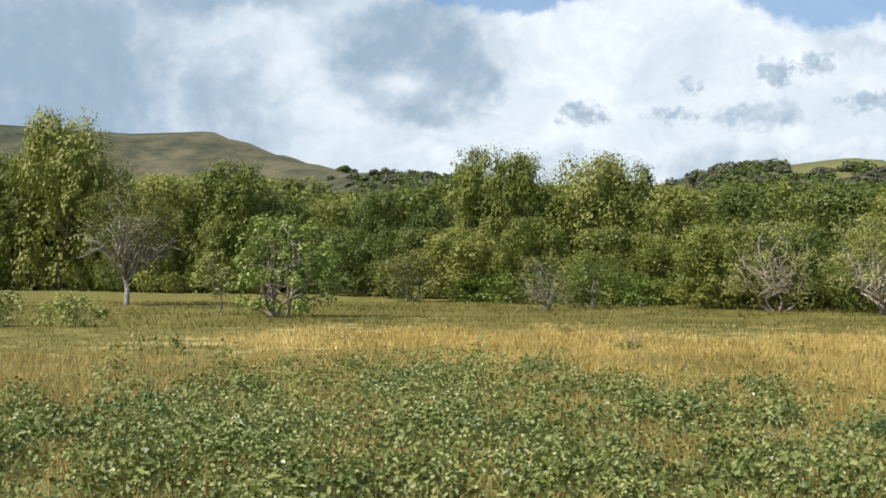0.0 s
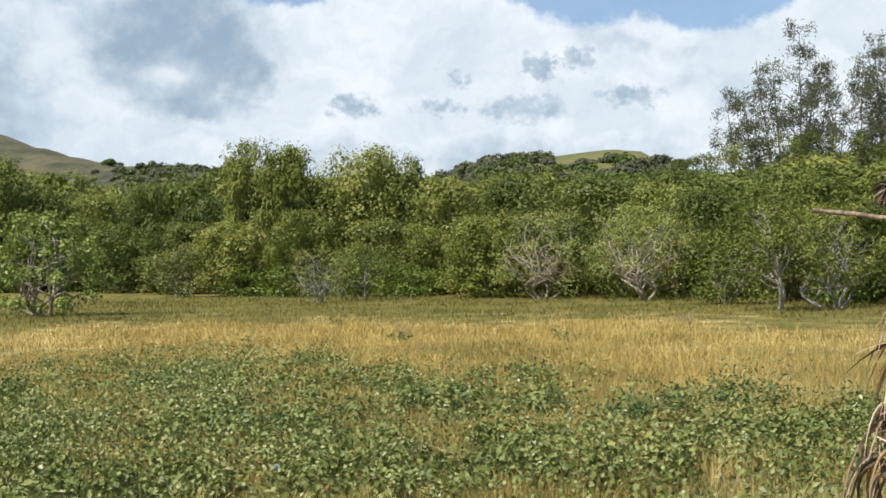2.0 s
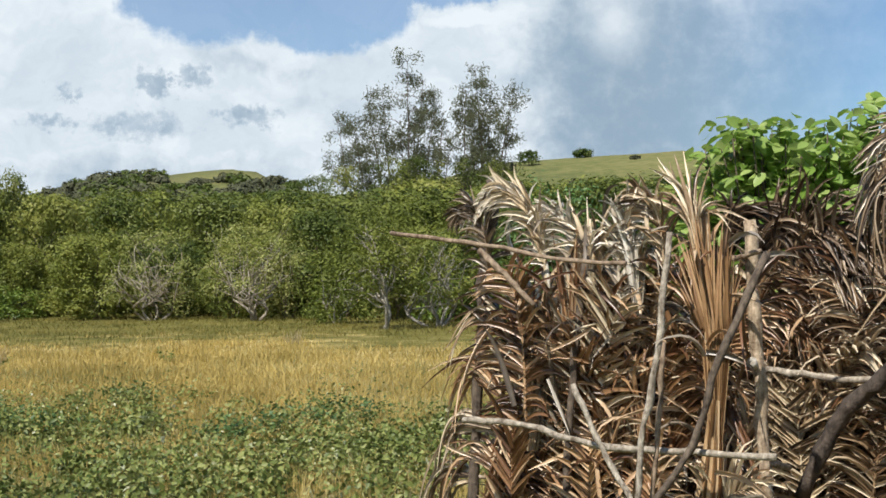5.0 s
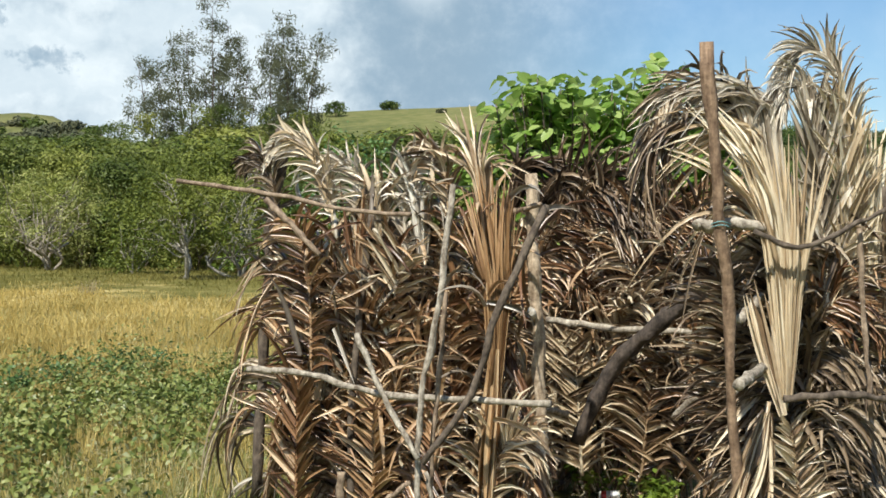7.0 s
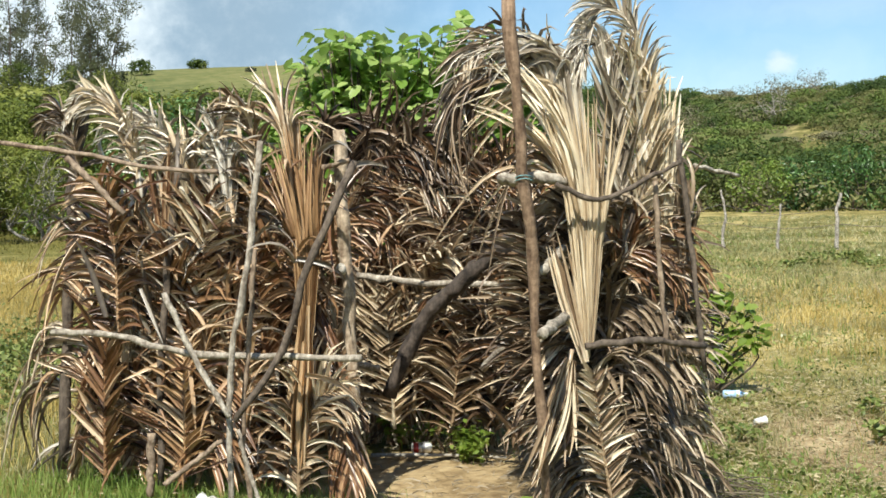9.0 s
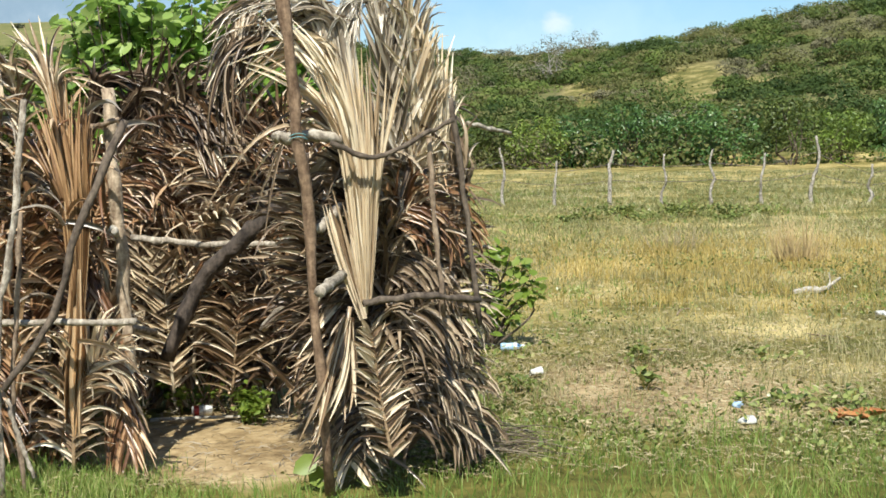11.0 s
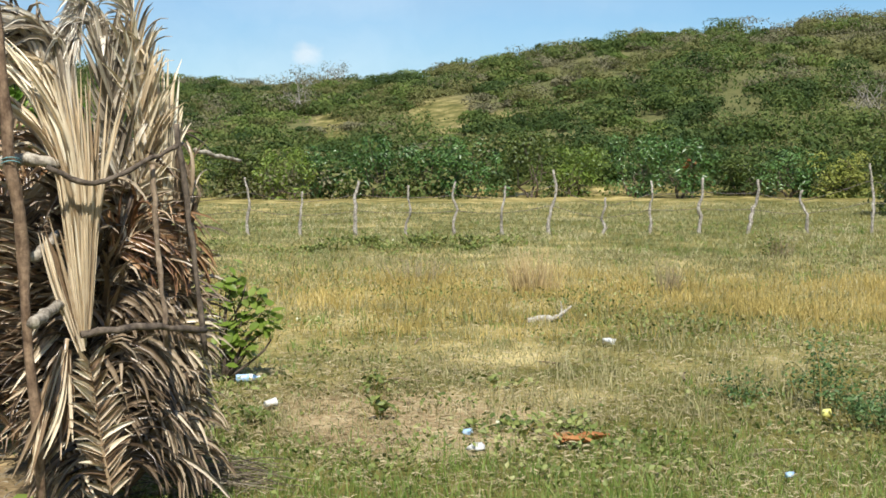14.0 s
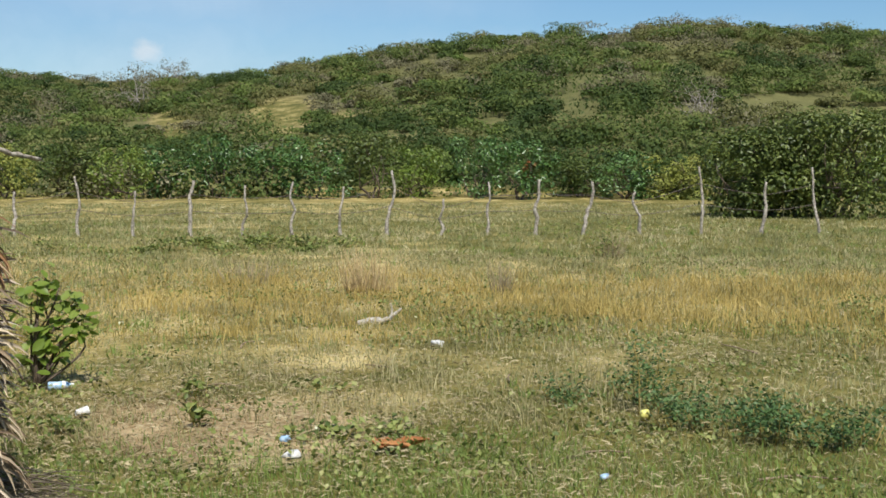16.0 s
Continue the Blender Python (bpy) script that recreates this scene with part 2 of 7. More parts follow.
creeper_leaf = material("creeper_leaf", leafy((0.0, (0.056, 0.092, 0.02)), (0.4, (0.148, 0.188, 0.042)), (0.72, (0.27, 0.3, 0.088)), (0.9, (0.42, 0.4, 0.17)), (1.0, (0.72, 0.74, 0.58)), patch=0.4, per_object=0.0, scale=0.9), 0.5, 0.22, 0.35)
tan_blade = material("tan_blade", leafy((0.0, (0.15, 0.155, 0.065)), (0.4, (0.3, 0.275, 0.12)), (0.8, (0.46, 0.405, 0.215)), (1.0, (0.66, 0.6, 0.38)), patch=0.45, per_object=0.0, scale=0.35), 0.7, 0.25)
dry_blade = material("dry_blade", leafy((0.0, (0.18, 0.165, 0.05)), (0.4, (0.39, 0.295, 0.088)), (0.8, (0.59, 0.45, 0.158)), (1.0, (0.76, 0.625, 0.3)), patch=0.45, per_object=0.0, scale=0.35), 0.7, 0.25)
straw_blade = material("straw_blade", leafy((0.0, (0.2, 0.16, 0.085)), (0.5, (0.38, 0.31, 0.175)), (1.0, (0.56, 0.475, 0.3)), patch=0.25, per_object=0.0, scale=0.8), 0.7, 0.15)
green_blade = material("green_blade", leafy((0.0, (0.11, 0.13, 0.045)), (0.4, (0.235, 0.25, 0.1)), (0.75, (0.43, 0.39, 0.2)), (1.0, (0.64, 0.56, 0.36)), patch=0.45, per_object=0.0, scale=0.3), 0.6, 0.25)
meadow_blade = material("meadow_blade", leafy((0.0, (0.15, 0.15, 0.04)), (0.5, (0.22, 0.2, 0.06)), (1.0, (0.33, 0.28, 0.1)), patch=0.65, per_object=0.0, scale=0.25), 0.65, 0.25)
far_meadow_blade = material("far_meadow_blade", leafy((0.0, (0.11, 0.107, 0.025)), (0.5, (0.195, 0.173, 0.043)), (1.0, (0.34, 0.275, 0.082)), patch=0.7, per_object=0.0, scale=0.2), 0.65, 0.35)
lush_blade = material("lush_blade", leafy((0.0, (0.09, 0.155, 0.026)), (0.6, (0.205, 0.285, 0.06)), (1.0, (0.4, 0.41, 0.15)), patch=0.3, per_object=0.0, scale=1.2), 0.55, 0.25)


def frond_colour(*stops):
    def build(n, where):
        isle = n.add("ShaderNodeNewGeometry").outputs["Random Per Island"]
        each = n.add("ShaderNodeObjectInfo").outputs["Random"]
        fine = n.noise(where, 34.0, 5.0, 0.7)
        f = n.math("ADD", n.math("MULTIPLY", isle, 0.55), n.math("MULTIPLY", each, 0.25))
        f = n.math("ADD", f, n.math("MULTIPLY", fine, 0.25))
        return n.ramp(f, stops)
    return build


brown_frond = material("brown_frond", frond_colour((0.15, (0.03, 0.018, 0.011)), (0.35, (0.17, 0.105, 0.058)), (0.54, (0.39, 0.275, 0.165)), (0.74, (0.8, 0.68, 0.5))), 0.34, 0.08, 0.6)
russet_frond = material("russet_frond", frond_colour((0.15, (0.034, 0.016, 0.009)), (0.36, (0.175, 0.084, 0.04)), (0.58, (0.37, 0.215, 0.107)), (0.82, (0.74, 0.56, 0.37))), 0.34, 0.08, 0.55)
dull_frond = material("dull_frond", frond_colour((0.15, (0.028, 0.018, 0.011)), (0.36, (0.135, 0.091, 0.056)), (0.6, (0.3, 0.22, 0.142)), (0.84, (0.64, 0.53, 0.385))), 0.34, 0.08, 0.6)
grey_frond = material("grey_frond", frond_colour((0.1, (0.05, 0.039, 0.031)), (0.32, (0.21, 0.168, 0.128)), (0.54, (0.46, 0.4, 0.32)), (0.76, (0.8, 0.75, 0.66))), 0.34, 0.08, 0.6)
silver_frond = material("silver_frond", frond_colour((0.1, (0.15, 0.115, 0.085)), (0.34, (0.39, 0.32, 0.24)), (0.6, (0.71, 0.63, 0.51)), (0.85, (0.86, 0.8, 0.7))), 0.34, 0.1, 0.6)
# dark brown frond; the shade inside the doorway and walls is put into its colour
shaded_frond = material("shaded_frond", frond_colour((0.15, (0.02, 0.012, 0.008)), (0.4, (0.072, 0.045, 0.027)), (0.65, (0.17, 0.112, 0.069)), (0.92, (0.45, 0.34, 0.23))), 0.4, 0.05, 0.5)
gold_frond = material("gold_frond", frond_colour((0.1, (0.07, 0.037, 0.018)), (0.36, (0.27, 0.15, 0.07)), (0.6, (0.5, 0.32, 0.165)), (0.9, (0.74, 0.57, 0.36))), 0.4, 0.08, 0.5)
straw_frond = material("straw_frond", frond_colour((0.1, (0.27, 0.18, 0.1)), (0.38, (0.58, 0.45, 0.29)), (0.62, (0.76, 0.65, 0.47)), (0.9, (0.86, 0.79, 0.64))), 0.44, 0.14, 0.4)
spill_straw = material("spill_straw", frond_colour((0.1, (0.06, 0.045, 0.03)), (0.5, (0.2, 0.16, 0.11)), (0.95, (0.5, 0.43, 0.32))), 0.6)
weathered_wood = material("weathered_wood", bark((0.1, 0.065, 0.042), (0.42, 0.315, 0.22)), 0.8, bump=(60.0, 0.5, 0.01))
tan_bark = material("tan_bark", bark((0.16, 0.105, 0.065), (0.66, 0.52, 0.37)), 0.8, bump=(45.0, 0.7, 0.012))
brown_bark = material("brown_bark", bark((0.1, 0.058, 0.036), (0.4, 0.27, 0.175)), 0.75, bump=(60.0, 0.5, 0.01))
pale_bark = material("pale_bark", bark((0.12, 0.09, 0.065), (0.58, 0.51, 0.41)), 0.8, bump=(55.0, 0.7, 0.012))
dark_bark = material("dark_bark", bark((0.045, 0.033, 0.026), (0.2, 0.155, 0.115)), 0.85, bump=(50.0, 0.6, 0.012))
charred_bark = material("charred_bark", bark((0.024, 0.019, 0.016), (0.13, 0.1, 0.08)), 0.8, bump=(40.0, 0.7, 0.015))
limb_bark = material("limb_bark", bark((0.17, 0.15, 0.12), (0.47, 0.43, 0.37), 3.0), 0.85)
post_bark = material("post_bark", bark((0.11, 0.09, 0.07), (0.56, 0.51, 0.44), 3.0), 0.85, bump=(50.0, 0.5, 0.01))
wire_steel = material("wire_steel", lambda n, w: n.ramp(n.noise(w, 20.0), ((0.3, (0.1, 0.06, 0.04)), (0.7, (0.22, 0.2, 0.19)))), 0.55)

creeper_dark = material("creeper_dark", leafy((0.0, (0.038, 0.08, 0.02)), (0.6, (0.095, 0.165, 0.05)), (1.0, (0.2, 0.27, 0.11)), patch=0.2), 0.5, 0.2, 0.35)
rust_leaf = material("rust_leaf", leafy((0.0, (0.2, 0.07, 0.025)), (0.5, (0.4, 0.17, 0.06)), (1.0, (0.55, 0.3, 0.13)), patch=0.4, scale=18.0), 0.6, 0.1)
stalk_brown = material("stalk_brown", leafy((0.0, (0.3, 0.215, 0.1)), (1.0, (0.6, 0.46, 0.24)), patch=0.2), 0.8)
stalk_grey = material("stalk_grey", leafy((0.0, (0.19, 0.15, 0.085)), (1.0, (0.4, 0.33, 0.2)), patch=0.2), 0.8)
bleached_wood = material("bleached_wood", bark((0.22, 0.19, 0.15), (0.62, 0.57, 0.49), 4.0), 0.8, bump=(50.0, 0.4, 0.006))


def stained(base, dirt):
    return lambda n, w: n.ramp(n.noise(w, 26.0, 5.0, 0.65), ((0.34, dirt), (0.6, base)))


white_litter = material("white_litter", stained((0.82, 0.82, 0.8), (0.55, 0.52, 0.46)), 0.5, 0.1)
blue_litter = material("blue_litter", stained((0.3, 0.52, 0.78), (0.62, 0.7, 0.78)), 0.3, 0.15, 0.5)
yellow_fruit = material("yellow_fruit", stained((0.78, 0.74, 0.22), (0.5, 0.42, 0.12)), 0.45)
red_paint = material("red_paint", stained((0.62, 0.05, 0.04), (0.4, 0.05, 0.04)), 0.35, 0.0, 0.5)
grey_paint = material("grey_paint", stained((0.2, 0.2, 0.22), (0.35, 0.34, 0.33)), 0.35, 0.0, 0.5)
teal_cord = material("teal_cord", stained((0.16, 0.3, 0.3), (0.1, 0.18, 0.18)), 0.6)


def ground_colour(n, where):
    cover = n.add("ShaderNodeAttribute")
    cover.attribute_name = "cover"
    part3 = n.add("ShaderNodeSeparateColor")
    n.put(part3.inputs[0], cover.outputs["Color"])
    fine = n.noise(where, 9.0, 8.0, 0.7)
    mid = n.noise(where, 0.8, 6.0, 0.62)
    far = n.noise(where, 0.045, 7.0, 0.65)
    tuft = n.math("ADD", n.math("MULTIPLY", fine, 0.5), n.math("MULTIPLY", mid, 0.5))
    green = n.ramp(tuft, ((0.36, (0.064, 0.066, 0.017)), (0.5, (0.142, 0.128, 0.033)), (0.64, (0.27, 0.225, 0.08))))
    dry = n.ramp(tuft, ((0.38, (0.17, 0.14, 0.05)), (0.5, (0.41, 0.315, 0.118)), (0.62, (0.62, 0.5, 0.24))))
    soil = n.ramp(tuft, ((0.38, (0.16, 0.105, 0.052)), (0.5, (0.35, 0.255, 0.135)), (0.62, (0.54, 0.415, 0.24))))
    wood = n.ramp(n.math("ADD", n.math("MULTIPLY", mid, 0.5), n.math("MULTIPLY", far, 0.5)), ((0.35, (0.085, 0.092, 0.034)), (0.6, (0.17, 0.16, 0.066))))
    ridge = n.ramp(n.math("ADD", n.math("MULTIPLY", far, 0.5), n.math("MULTIPLY", mid, 0.5)), ((0.36, (0.085, 0.1, 0.034)), (0.5, (0.155, 0.16, 0.055)), (0.64, (0.24, 0.21, 0.09))))
    far_tone = n.math("ADD", n.math("MULTIPLY", n.noise(where, 0.11, 8.0, 0.7), 0.45), n.math("MULTIPLY", n.noise(where, 0.016, 7.0, 0.7), 0.55))
    # far hill tones, kept dark: cloud shade on the left hill is in the colour
    hill = n.ramp(far_tone, ((0.42, (0.036, 0.042, 0.03)), (0.5, (0.07, 0.073, 0.045)), (0.6, (0.13, 0.117, 0.07))))
    hill = n.mix(part3.outputs[0], ridge, hill)
    jitter = n.math("MULTIPLY", n.math("SUBTRACT", mid, 0.5), 0.9)
    f = n.smooth(n.math("ADD", part3.outputs[0], jitter), 0.3, 0.75)
    c = n.mix(f, green, dry)
    c = n.mix(cover.outputs["Alpha"], hill, c)
    c = n.mix(n.smooth(n.math("ADD", part3.outputs[1], jitter), 0.35, 0.65), c, soil)
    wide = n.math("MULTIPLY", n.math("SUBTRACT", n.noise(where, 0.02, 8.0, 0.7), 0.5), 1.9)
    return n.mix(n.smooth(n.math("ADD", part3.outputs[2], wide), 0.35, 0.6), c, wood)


ground_mat = material("field_ground", ground_colour, 0.95, spec=0.1, bump=(14.0, 0.5, 0.04))

# ---- mesh helpers ----
rng = np.random.default_rng(7)


def mesh_of(name, verts, faces, mat):
    """A mesh from an array of corners and a list of arrays of faces."""
    me = bpy.data.meshes.new(name)
    faces = [np.asarray(f) for f in faces if len(f)]
    me.vertices.add(len(verts))
    me.vertices.foreach_set("co", np.asarray(verts, dtype=np.float32).ravel())
    loops = np.concatenate([f.ravel() for f in faces]).astype(np.int32)
    sizes = np.concatenate([np.full(len(f), f.shape[1], dtype=np.int32) for f in faces])
    me.loops.add(len(loops))
    me.loops.foreach_set("vertex_index", loops)
    me.polygons.add(len(sizes))
    me.polygons.foreach_set("loop_start", np.concatenate([[0], np.cumsum(sizes)[:-1]]).astype(np.int32))
    me.update(calc_edges=True)
    me.validate()
    me.materials.append(mat)
    return me


def part(name, data, parent, label=""):
    ob = new(name, data)
    ob.parent = parent
    if label:
        tagged(ob, label)
    return ob


def thing(name, at, label, category, group="", kind=""):
    ob = new(name)
    ob.empty_display_size = 0.2
    ob.location = at
    return tagged(ob, label, category, group, kind)


def unit(v):
    v = np.asarray(v, dtype=float)
    return v / np.maximum(np.linalg.norm(v, axis=-1, keepdims=True), 1e-9)


def tube(points, radii, sides=7, wobble=0.0, r=rng):
    """Corners and faces of a round limb along points."""
    pts = np.asarray(points, dtype=float)
    if wobble:
        pts = pts + r.normal(0, wobble, pts.shape) * np.r_[0, np.ones(len(pts) - 2), 0][:, None]
    tang = unit(np.gradient(pts, axis=0))
    ref = np.array([0.0, 0.0, 1.0]) if abs(tang[0][2]) < 0.8 else np.array([1.0, 0.0, 0.0])
    u = unit(np.cross(tang, ref))
    v = np.cross(tang, u)
    a = np.linspace(0, 2 * np.pi, sides, endpoint=False)
    rad = np.asarray(radii, dtype=float)[:, None] * (1 + (r.normal(0, 0.07, (len(pts), sides)) if wobble else 0))
    ring = pts[:, None] + rad[..., None] * (np.cos(a)[None, :, None] * u[:, None] + np.sin(a)[None, :, None] * v[:, None])
    n = len(pts)
    i = np.arange(n - 1)[:, None] * sides
    j = np.arange(sides)[None]
    jn = (j + 1) % sides
    quads = np.stack([i + j, i + jn, i + sides + jn, i + sides + j], -1).reshape(-1, 4)
    verts = np.concatenate([ring.reshape(-1, 3), pts[[0, -1]]])
    c0, c1 = n * sides, n * sides + 1
    caps = np.concatenate([np.stack([np.full(sides, c0), jn[0], j[0]], -1), np.stack([np.full(sides, c1), (n - 1) * sides + j[0], (n - 1) * sides + jn[0]], -1)])
    return verts, quads, caps


def spline(points, n):
    """n points along a smooth line through the given ones."""
    p = np.asarray(points, dtype=float)
    p = np.concatenate([[2 * p[0] - p[1]], p, [2 * p[-1] - p[-2]]])
    out = []
    for s in np.linspace(0, len(p) - 3 - 1e-6, n):
        i, t = int(s), s - int(s)
        a, b, c, d = p[i:i + 4]
        out.append(0.5 * (2 * b + (c - a) * t + (2 * a - 5 * b + 4 * c - d) * t * t + (3 * b - a - 3 * c + d) * t ** 3))
    return np.array(out)


class Pile:
    """Gathers corners and faces of many pieces into one mesh."""

    def __init__(self):
        self.v, self.f, self.n = [], {3: [], 4: []}, 0

    def add(self, verts, *faces):
        self.v.append(np.asarray(verts, dtype=float))
        for f in faces:
            f = np.asarray(f)
            self.f[f.shape[1]].append(f + self.n)
        self.n += len(verts)

    def mesh(self, name, mat):
        return mesh_of(name, np.concatenate(self.v), [np.concatenate(f) for f in self.f.values() if f], mat)


def leaves(pos, normal, length, width, r, fold=0.25, limp=0.0):
    """Folded pointed leaves, two faces each, at pos, facing normal."""
    n = len(pos)
    nor = unit(normal)
    d = unit(np.cross(nor, r.normal(0, 1, (n, 3))))
    d = unit(d - np.array([0, 0, limp]))
    s = unit(np.cross(d, nor))
    nor = np.cross(s, d)
    L = (length * r.uniform(0.7, 1.25, n))[:, None]
    Wd = (width * r.uniform(0.75, 1.2, n))[:, None]
    base, tip = pos - d * L * 0.5, pos + d * L * 0.5
    mid = pos - d * L * 0.05
    a = mid + s * Wd * 0.5 + nor * Wd * fold
    b = mid - s * Wd * 0.5 + nor * Wd * fold
    verts = np.stack([base, a, tip, b], 1).reshape(-1, 3)
    o = np.arange(n)[:, None] * 4
    return verts, np.concatenate([o + [0, 1, 2], o + [0, 2, 3]])


def ovals(pos, normal, length, width, r, limp=0.0):
    """Broad rounded leaves, cupped along the middle."""
    n = len(pos)
    nor = unit(normal)
    d = unit(unit(np.cross(nor, r.normal(0, 1, (n, 3)))) - np.array([0, 0, limp]))
    s = unit(np.cross(d, nor))
    nor = np.cross(s, d)
    L = (length * r.uniform(0.7, 1.25, n))[:, None]
    Wd = (width * r.uniform(0.8, 1.15, n))[:, None]
    rows = [(-0.5, 0, 0), (-0.22, 0.4, 0.09), (0.14, 0.5, 0.12), (0.4, 0.26, 0.05), (0.5, 0, -0.04), (0.4, -0.26, 0.05), (0.14, -0.5, 0.12), (-0.22, -0.4, 0.09), (0.1, 0, 0.0)]
    verts = np.stack([pos + d * L * a + s * Wd * b + nor * Wd * c for a, b, c in rows], 1).reshape(-1, 3)
    o = np.arange(n)[:, None] * 9
    return verts, np.concatenate([o + [i, (i + 1) % 8, 8] for i in range(8)])


def chips(pos, normal, length, r):
    """Single three-cornered leaves for crowns seen from afar."""
    n = len(pos)
    nor = unit(normal)
    d = unit(unit(np.cross(nor, r.normal(0, 1, (n, 3)))) + [0, 0, 0.3])
    s = unit(np.cross(d, nor))
    size = length * r.uniform(0.6, 1.3, (n, 1))
    v = np.stack([pos + d * size * 0.6, pos - d * size * 0.4 + s * size * 0.45, pos - d * size * 0.4 - s * size * 0.45], 1).reshape(-1, 3)
    return v, np.arange(n * 3).reshape(-1, 3)


def lattice(x, y, seed=0):
    """Smooth value noise, 0 to 1, on arrays."""
    xi, yi = np.floor(x).astype(np.int64), np.floor(y).astype(np.int64)
    fx, fy = x - xi, y - yi
    fx, fy = fx * fx * (3 - 2 * fx), fy * fy * (3 - 2 * fy)

    def h(i, j):
        v = (i * 374761393 + j * 668265263 + seed * 1442695041) & 0x7FFFFFFF
        v = ((v ^ (v >> 13)) * 1274126177) & 0x7FFFFFFF
        return ((v ^ (v >> 16)) & 0xFFFF) / 65535.0
    return (h(xi, yi) * (1 - fx) + h(xi + 1, yi) * fx) * (1 - fy) + (h(xi, yi + 1) * (1 - fx) + h(xi + 1, yi + 1) * fx) * fy


def rough_noise(x, y, seed=0):
    return 0.55 * lattice(x, y, seed) + 0.3 * lattice(x * 2.1, y * 2.1, seed + 5) + 0.15 * lattice(x * 4.3, y * 4.3, seed + 9)


# ---- the lie of the land ----
HUB = np.array([0.3, -0.2])      # the spot that bearings and distances are taken from
BEARING = (-60, -30, -18.7, -13.5, -10.1, -7.5, -5.5, -4.0, 0.0, 0.8, 4.0, 9.7, 11.9, 13.9, 16.0, 17.3, 18.5, 19.7, 22, 26, 29.5, 37, 44, 50, 53.5, 57, 60.5, 63, 67, 72.8, 77, 81.2, 89, 100, 130)
CREST = (4.5, 5.6, 5.95, 5.75, 5.95, 5.1, 4.55, 4.3, 4.0, 3.4, 3.2, 3.4, 4.3, 4.4, 4.66, 4.78, 4.66, 4.05, 3.6, 4.2, 5.0, 5.3, 4.2, 3.85, 3.65, 3.65, 3.5, 4.0, 4.7, 5.4, 5.7, 5.9, 5.3, 4.8, 3.1)
CREST_AT = (520, 480, 450, 450, 450, 430, 410, 390, 350, 330, 300, 270, 260, 260, 260, 260, 252, 240, 200, 170, 160, 160, 165, 175, 180, 175, 165, 160, 155, 150, 150, 150, 150, 160, 200)
FOOT_AT = (330, 330, 330, 330, 330, 310, 290, 260, 200, 130, 120, 110, 105, 100, 97, 95, 93, 90, 85, 80, 75, 72, 70, 70, 70, 71, 71, 71, 71, 71, 71, 72, 74, 80, 100)


def polar(x, y):
    dx, dy = x - HUB[0], y - HUB[1]
    return np.hypot(dx, dy), np.degrees(np.arctan2(dx, dy))


def spot(az, dist):
    return HUB[0] + dist * np.sin(np.radians(az)), HUB[1] + dist * np.cos(np.radians(az))


def land(x, y):
    """Height of the ground."""
    x, y = np.asarray(x, dtype=float), np.asarray(y, dtype=float)
    r, az = polar(x, y)
    rc, rf = np.interp(az, BEARING, CREST_AT), np.interp(az, BEARING, FOOT_AT)
    zc = 1.6 + rc * np.tan(np.radians(np.interp(az, BEARING, CREST)))
    behind = np.clip((np.abs(az - 35) - 95) / 30, 0, 1)
    zc = zc * (1 - behind)
    t = np.clip((r - rf) / (rc - rf), 0, 1)
    rise = 0.55 * t + 0.45 * t * t * (3 - 2 * t)
    past = np.clip((r - rc) / 400, 0, 1)
    z = zc * rise * (1 - 0.5 * past * past * (3 - 2 * past))
    rough = (rough_noise(x / 26, y / 26, 3) - 0.5) * 5.0 * t * (1 - t) * 2.2
    soft = (rough_noise(x / 2.2, y / 2.2, 1) - 0.5) * 0.05 * np.clip((r - 3) / 4, 0, 1)
    gullies = (rough_noise(x / 70, y / 70, 5) - 0.5) * 26 * t * (1 - t) * np.clip((r - 190) / 80, 0, 1) * (az < 9)
    return z + rough + soft + gullies


def dryness(x, y):
    r, az = polar(x, y)
    west = np.interp(r, (0, 9, 14, 17, 24, 31, 38, 46, 70), (0.25, 0.3, 0.55, 0.85, 0.95, 0.8, 0.36, 0.12, 0.1))
    west = west - 0.24 * np.clip((az - 18) / 6, 0, 1)
    west = west - 0.5 * np.clip((-az - 4) / 8, 0, 1) * (r < 60)
    east = np.interp(r, (0, 6.8, 8.0, 11, 15, 19, 25, 32, 45, 70), (0.1, 0.1, 0.42, 0.46, 0.55, 0.72, 0.5, 0.34, 0.42, 0.55))
    east = east - 0.15 * np.clip((az - 70) / 10, 0, 1)
    f = np.clip((az - 30) / 14, 0, 1)
    return np.clip(west * (1 - f) + east * f + (rough_noise(x / 3.5, y / 3.5, 11) - 0.5) * (0.7 - 0.25 * f), 0, 1)


def creepers(x, y):
    """How thickly the low creeping plants stand."""
    r, az = polar(x, y)
    far = np.interp(az, (-30, -18, -12, -7, 0, 5, 10, 18, 26, 32), (17, 17.5, 18, 22, 22.5, 20.5, 17.5, 16, 15, 14.5))
    near = np.interp(az, (-30, 10, 16, 20, 32), (0, 0, 5.5, 7.4, 8.6))
    edge = (rough_noise(x / 1.6, y / 1.6, 21) - 0.5) * 5
    thick = 0.14 * np.exp(-((az - 22) / 4) ** 2 - ((r - 10.5) / 2) ** 2)
    inside = np.clip((far - r + edge) / 2.5, 0, 1) * np.clip((r - near + edge * 0.3) / 1.2, 0, 1) * (az < 34)
    return inside * np.clip(4.4 * (0.65 * rough_noise(x / 1.5, y / 1.5, 33) + 0.35 * rough_noise(x / 0.6, y / 0.6, 35) - 0.43 + thick), 0.02, 1)


